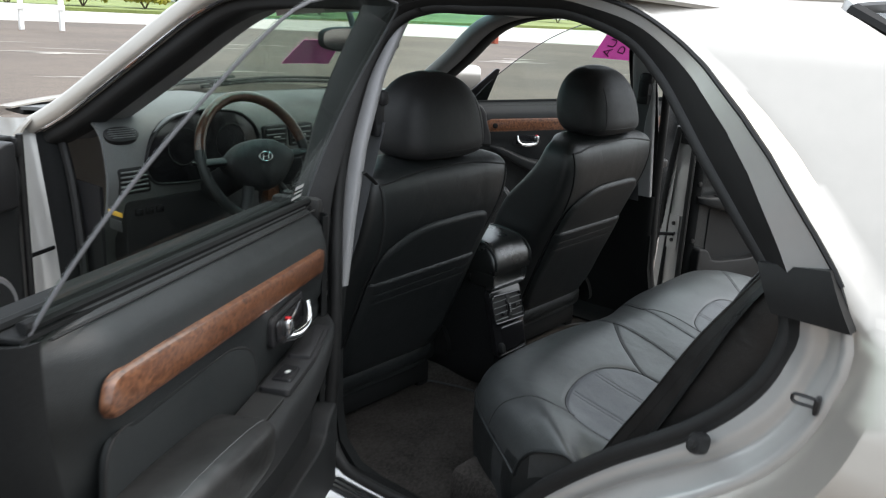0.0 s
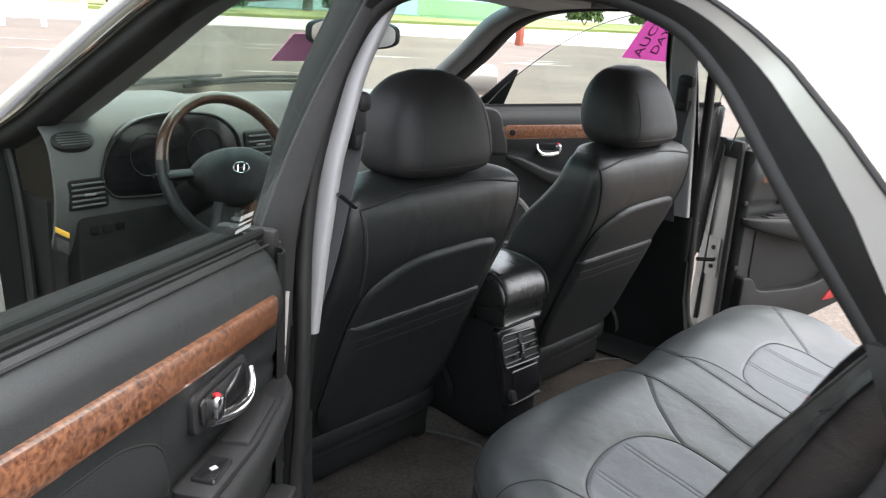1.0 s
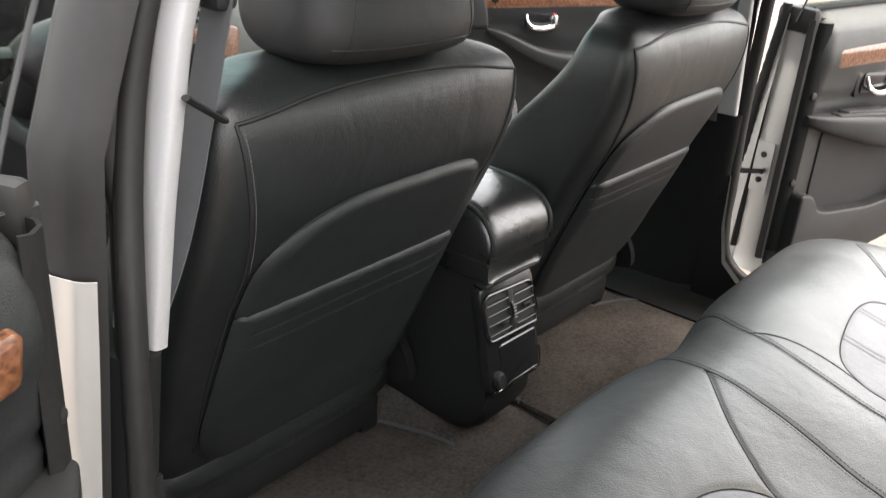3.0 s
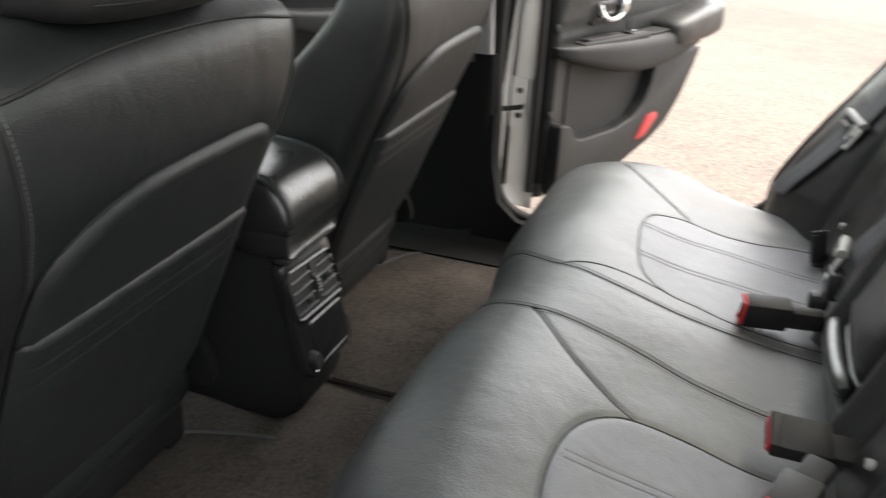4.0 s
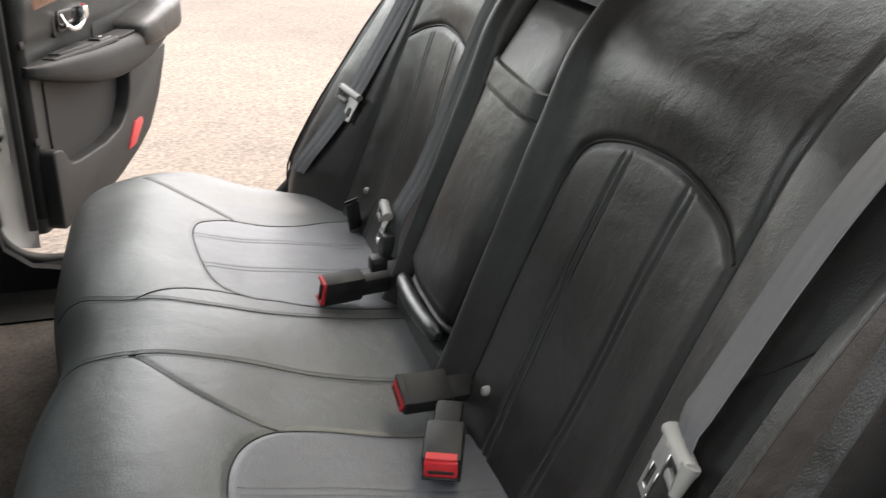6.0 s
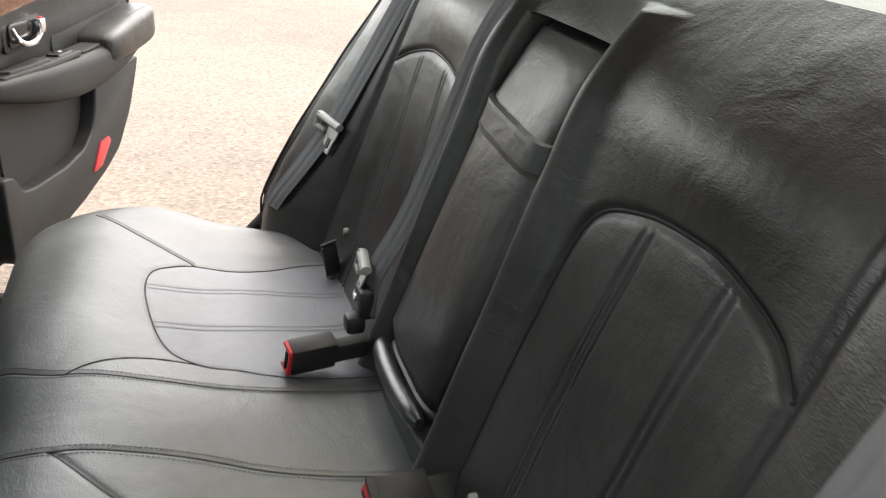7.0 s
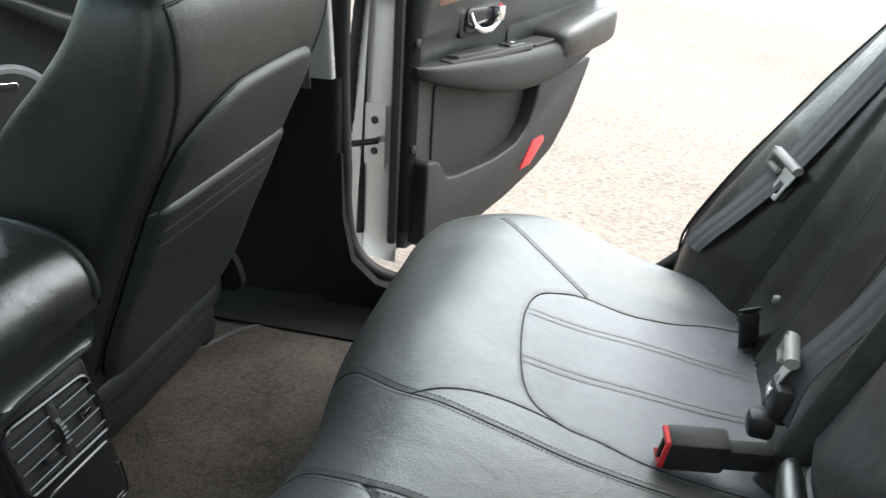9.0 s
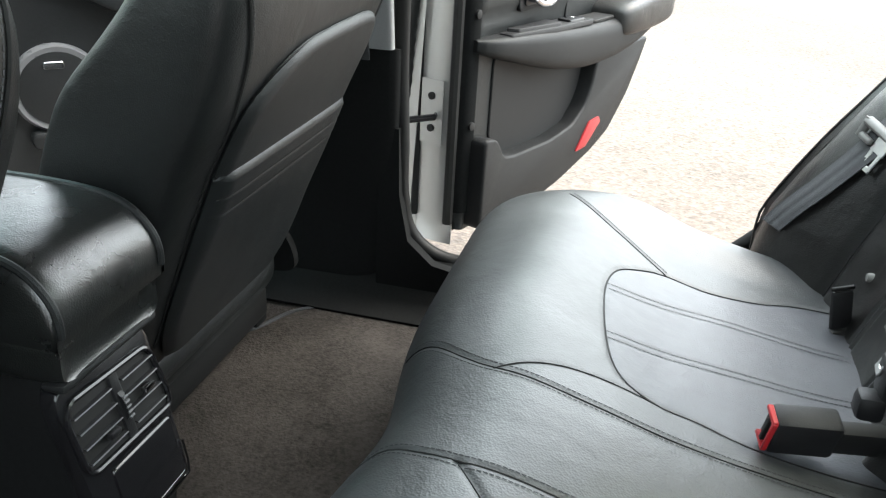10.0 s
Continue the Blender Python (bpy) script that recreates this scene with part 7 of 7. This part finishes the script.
for (a0, b0), (a1, b1) in (((0.80, 0.10), (0.84, 0.25)), ((0.86, 0.38), (0.88, 0.50)), ((0.78, 0.55), (0.98, 0.58)), ((0.86, 0.66), (0.98, 0.92))):
    t = np.linspace(0, 1, 6)
    part("marker_bar", tube(sgn(a0 + (a1 - a0) * t, b0 + (b1 - b0) * t, 0.001), 0.0035, 6, flat=0.3), INK, paper)

# second sign behind the windscreen
sheet2 = thing("paper_sign", "pink paper sign leaning behind the windscreen", "sign", (0.16, 0.97, 1.16), "pink paper signs")
P = []
for t in np.linspace(0, 1, 5):
    row = []
    for k in np.linspace(0, 1, 6):
        z = 1.104 + (1.200 - 1.104) * t
        x = (0.118 + (0.042 - 0.118) * t) * (1 - k) + (0.300 + (0.200 - 0.300) * t) * k
        g = (z - 0.977) / 0.407
        row.append((x, 1.06 - 0.62 * g + (0.36 - 0.28 * g) * (1 - (x / (0.69 - 0.12 * g)) ** 2) - 0.008, z))
    P.append(row)
P = np.array(P)
part("sheet", slab(P, 0.0006), PINK, sheet2)

# warning label on the door jamb trim
lab = part("warning_label", rbox((-0.7335, 0.80, 0.748), (0.003, 0.068, 0.013), 0.001), YELLOW, car, "yellow warning label")
part("label_text_bar", rbox((-0.7315, 0.795, 0.748), (0.001, 0.045, 0.004), 0), INK, lab)
lab = part("data_label", rbox((-0.7335, 0.80, 0.716), (0.003, 0.060, 0.030), 0.001), DATA, car, "dark grey data label")
for k in range(4):
    part("label_text_bar", rbox((-0.7315, 0.80, 0.725 - 0.006 * k), (0.001, 0.048, 0.0018), 0), SLAT, lab)

# sticker on the rear door glass: rows of pale bars
stk = part("glass_sticker", (lambda bars: join(*[(f_lr(np.array([(u0, glass_v(z0) + 0.001, z0), (u1, glass_v(z0) + 0.001, z0 + 0.001), (u1, glass_v(z1) + 0.001, z1 + 0.001), (u0, glass_v(z1) + 0.001, z1)])), [(0, 1, 2, 3)]) for u0, u1, z0, z1 in bars]))(
    [(-0.045, 0.0, 0.990, 0.995)] + [(-0.050 + 0.008 * k, -0.045 + 0.008 * k, 0.990, 0.996) for k in range(6)] + [(-0.046, -0.004, 1.001, 1.004), (-0.044, -0.012, 1.009, 1.016), (-0.010, -0.001, 1.009, 1.017)]), PAPER, lr_door, "pale dealer sticker bars", smooth=False)

# street, lawn, fence, planting --------------------------------------------------------------
def flat(name, poly, z, material, label, cat):
    n = len(poly)
    v = [(x, y, z) for x, y in poly] + [(x, y, z - 0.25) for x, y in poly]
    f = [tuple(range(n))] + [(i, (i + 1) % n, n + (i + 1) % n, n + i) for i in range(n)]
    return tagged(part(name, (np.array(v), f), material, smooth=False), label, cat, kind="structure")


flat("road", [(-200, 165), (-60, 72), (10.0, 26.2), (17, 24.0), (25, 17.0), (34, 8.0), (60, -25), (160, -160), (400, -150), (300, -60), (120, 5), (60, 22), (36, 28.5), (22, 32.0), (12, 36.5), (-60, 88), (-200, 200)], 0.012, CONCRETE, "pale concrete road beyond the car park", "road")
flat("lawn", [(-200, 202), (-60, 88.5), (12, 37), (22, 32.5), (36, 29), (60, 22.5), (120, 6), (300, -58), (500, -100), (700, 300), (300, 700), (-300, 700)], 0.14, GRASS, "mown green lawn beyond the road", "lawn")

# worn pale streaks in the asphalt
streak = mat("pale_worn_streak", (0.34, 0.315, 0.28), 0.95, var=0.2, big=2, fine=30)
rng = random.Random(4)
V, F, k = [], [], 0
for i in range(46):
    r, a = rng.uniform(7, 22), rng.uniform(-0.15, 1.25)
    cx, cy = r * math.sin(a) * 1.0, r * math.cos(a)
    L, W = rng.uniform(0.4, 1.8), rng.uniform(0.05, 0.16)
    dx, dy = math.cos(-0.55 + rng.uniform(-0.15, 0.15)), math.sin(-0.55 + rng.uniform(-0.15, 0.15))
    m = 9
    for j in range(m):
        t = j / (m - 1)
        w = W * math.sin(math.pi * min(max(t, 0.03), 0.97)) * rng.uniform(0.5, 1.2)
        px, py = cx + dx * L * (t - 0.5) + rng.uniform(-0.04, 0.04), cy + dy * L * (t - 0.5) + rng.uniform(-0.04, 0.04)
        V += [(px - dy * w, py + dx * w, 0.006), (px + dy * w, py - dx * w, 0.006)]
        if j:
            F.append((k + 2 * j - 2, k + 2 * j - 1, k + 2 * j + 1, k + 2 * j))
    k += 2 * m
tagged(part("asphalt_streaks", (np.array(V), F), streak, smooth=False), "pale worn streaks on the asphalt", "ground", kind="stuff")

fence = thing("fence", "white painted wooden rail fence at the car park's edge", "fence", (9.7, 21.1, 0))
for i in range(7):
    x, y = 9.7 - 0.86 * i, 21.1 + 0.40 * i
    part("post", rbox((x, y, 0.55), (0.11, 0.11, 1.10), 0.012), WHITE, fence)
for z in (0.58, 0.98):
    a = np.array([9.78, 21.06, z])
    b = np.array([9.7 - 0.86 * 6.1, 21.1 + 0.40 * 6.1, z])
    d = (b - a) / np.linalg.norm(b - a)
    side = np.cross(d, [0, 0, 1.0])
    part("rail", rbox((a + b) / 2 - side * 0.07, (np.linalg.norm(b - a), 0.035, 0.14), 0.006, 2, np.stack([d, side, [0, 0, 1.0]], 1)), WHITE, fence)

post = thing("marker_post", "weathered red-brown marker post beside the road", "post", (22.2, 16.4, 0))
part("shaft", rbox((22.2, 16.4, 0.55), (0.22, 0.22, 1.10), 0.02), mat("red_brown_post_paint", (0.30, 0.07, 0.04), 0.7, var=0.3, big=4, fine=40), post)


def clump(radius, height, n, seed, leaf=0.05):
    """Leaves set over and within an uneven rounded mass."""
    r = random.Random(seed)
    V, F = [], []
    for i in range(n):
        th, u = r.uniform(0, 2 * math.pi), r.uniform(-0.5, 1)
        s = math.sqrt(max(0, 1 - u * u))
        lump = 0.85 + 0.25 * noise.noise(Vector((math.cos(th) * s * 2 + seed, math.sin(th) * s * 2, u * 2)))
        k = lump * r.uniform(0.72, 1.02)
        c = Vector((radius * s * math.cos(th) * k, radius * s * math.sin(th) * k, height * (0.45 + 0.55 * u * k)))
        q = Euler((r.uniform(0, 6), r.uniform(0, 6), r.uniform(0, 6))).to_matrix()
        w, l = leaf * r.uniform(0.6, 1.2), leaf * r.uniform(1.0, 1.9)
        b = len(V)
        V += [c + q @ Vector(p) for p in ((-l, 0, 0), (0, -w, 0.2 * w), (l, 0, 0), (0, w, 0.2 * w))]
        F.append((b, b + 1, b + 2, b + 3))
    return np.array([v[:] for v in V]), F


def shrub(at, radius, height, material, seed, label, name="shrub"):
    ob = thing(name, label, "shrub", (*at, 0.14), "planting along the lawn")
    v, f = clump(radius, height, 1500, seed, 0.06 + 0.03 * radius)
    part("foliage", (v + np.array([*at, 0.14]), f), material, ob, smooth=False)
    for k in range(4):
        a = k * 1.7 + seed
        part("stem", tube(A((at[0], at[1], 0.10), (at[0] + 0.2 * radius * math.cos(a), at[1] + 0.2 * radius * math.sin(a), height * 0.35), (at[0] + 0.45 * radius * math.cos(a), at[1] + 0.45 * radius * math.sin(a), height * 0.7)), A(0.03, 0.02, 0.01)[0], 6), BARK, ob)
    return ob


def tree(at, height, radius, seed, label, trunk=0.22):
    ob = thing("tree", label, "tree", (*at, 0.14), "trees on the lawn")
    r = random.Random(seed)
    x, y = at
    zs = np.linspace(0.05, height * 0.75, 9)
    part("trunk", tube(np.array([(x + 0.10 * math.sin(z * 0.9 + seed), y + 0.10 * math.cos(z * 0.7 + seed), z) for z in zs]), np.linspace(trunk, trunk * 0.35, 9), 10), BARK, ob)
    V, F, k = [], [], 0
    for i in range(9):
        a, h = r.uniform(0, 6.28), height * r.uniform(0.42, 0.98)
        rr = radius * r.uniform(0.3, 0.75)
        c = np.array([x + rr * math.cos(a), y + rr * math.sin(a), h])
        part("limb", tube(np.array([(x, y, h * 0.62), (x + 0.5 * rr * math.cos(a), y + 0.5 * rr * math.sin(a), h * 0.82), tuple(c)]), A(0.08, 0.05, 0.02)[0], 6), BARK, ob)
        v, f = clump(radius * 0.62, radius * 0.7, 520, seed * 13 + i, 0.11)
        V.append(v + c - np.array([0, 0, radius * 0.25]))
        F += [tuple(j + k for j in q) for q in f]
        k += len(v)
    part("crown", (np.vstack(V), F), LEAF, ob, smooth=False)
    return ob


for i, (x, y, r, h, m) in enumerate(((16.0, 37.8, 1.6, 1.5, LEAF), (19.0, 37.0, 1.3, 1.5, LEAF2), (21.5, 36.0, 1.3, 1.4, LEAF2), (24.0, 35.5, 1.2, 1.2, LEAF), (30.5, 34.0, 1.3, 1.8, LEAF), (53, 33.5, 1.6, 1.7, LEAF), (58, 31.5, 1.2, 1.5, LEAF),
                                     (62, 30.0, 1.2, 1.5, LEAF), (67, 28.5, 1.6, 2.0, LEAF), (85, 22.5, 1.8, 2.0, LEAF), (88, 20.0, 2.0, 2.2, LEAF), (92, 17.5, 1.9, 2.0, LEAF))):
    shrub((x, y), r, h, m, i + 1, "yellow-flowering shrub on the lawn" if m is LEAF2 else "rounded dark green shrub on the lawn")
for i, (x, y, h, r) in enumerate(((33.0, 40.0, 9, 3.6), (50.0, 36.5, 10, 4.0), (14.0, 50, 11, 4.5), (75, 33, 9, 3.8), (98, 26, 9, 4.2), (-8, 62, 11, 5))):
    tree((x, y), h, r, 20 + i, "broad green shade tree on the lawn", 0.32)


def house(at, yaw, w, d, h, label):
    ob = thing("house", label, "house", (*at, 0.14), "houses beyond the lawn")
    R = Matrix.Rotation(radians(yaw), 3, "Z")
    Rn = np.array(R)
    o = np.array([*at, 0.14])
    part("wall", rbox(o + np.array([0, 0, h / 2]), (w, d, h), 0.02, 1, Rn), SIDING, ob)
    v = A((-w / 2 - 0.4, -d / 2 - 0.4, h), (w / 2 + 0.4, -d / 2 - 0.4, h), (w / 2 + 0.4, d / 2 + 0.4, h), (-w / 2 - 0.4, d / 2 + 0.4, h), (-w / 2 - 0.4, 0, h + d * 0.3), (w / 2 + 0.4, 0, h + d * 0.3))
    part("roof", (v @ Rn.T + o, [(0, 1, 5, 4), (2, 3, 4, 5), (0, 4, 3), (1, 2, 5), (3, 2, 1, 0)]), ROOFING, ob, smooth=False)
    for k in (-0.3, 0.05, 0.34):
        c = o + Rn @ np.array([k * w, -d / 2 - 0.02, h * 0.55])
        wd = part("window", rbox(c, (1.3, 0.10, 1.2), 0.02, 1, Rn), WHITE, ob)
        part("pane", rbox(c + Rn @ np.array([0, -0.05, 0]), (1.1, 0.02, 1.0), 0.005, 1, Rn), PLASTIC_GLOSS, wd)
    return ob


house((38, 46), -25, 13, 8, 3.0, "low pale-sided house beyond the lawn")
house((72, 40), -35, 15, 9, 3.0, "low pale house behind rounded shrubs")
house((-10, 85), 10, 16, 9, 3.2, "low pale-sided house far beyond the lawn")
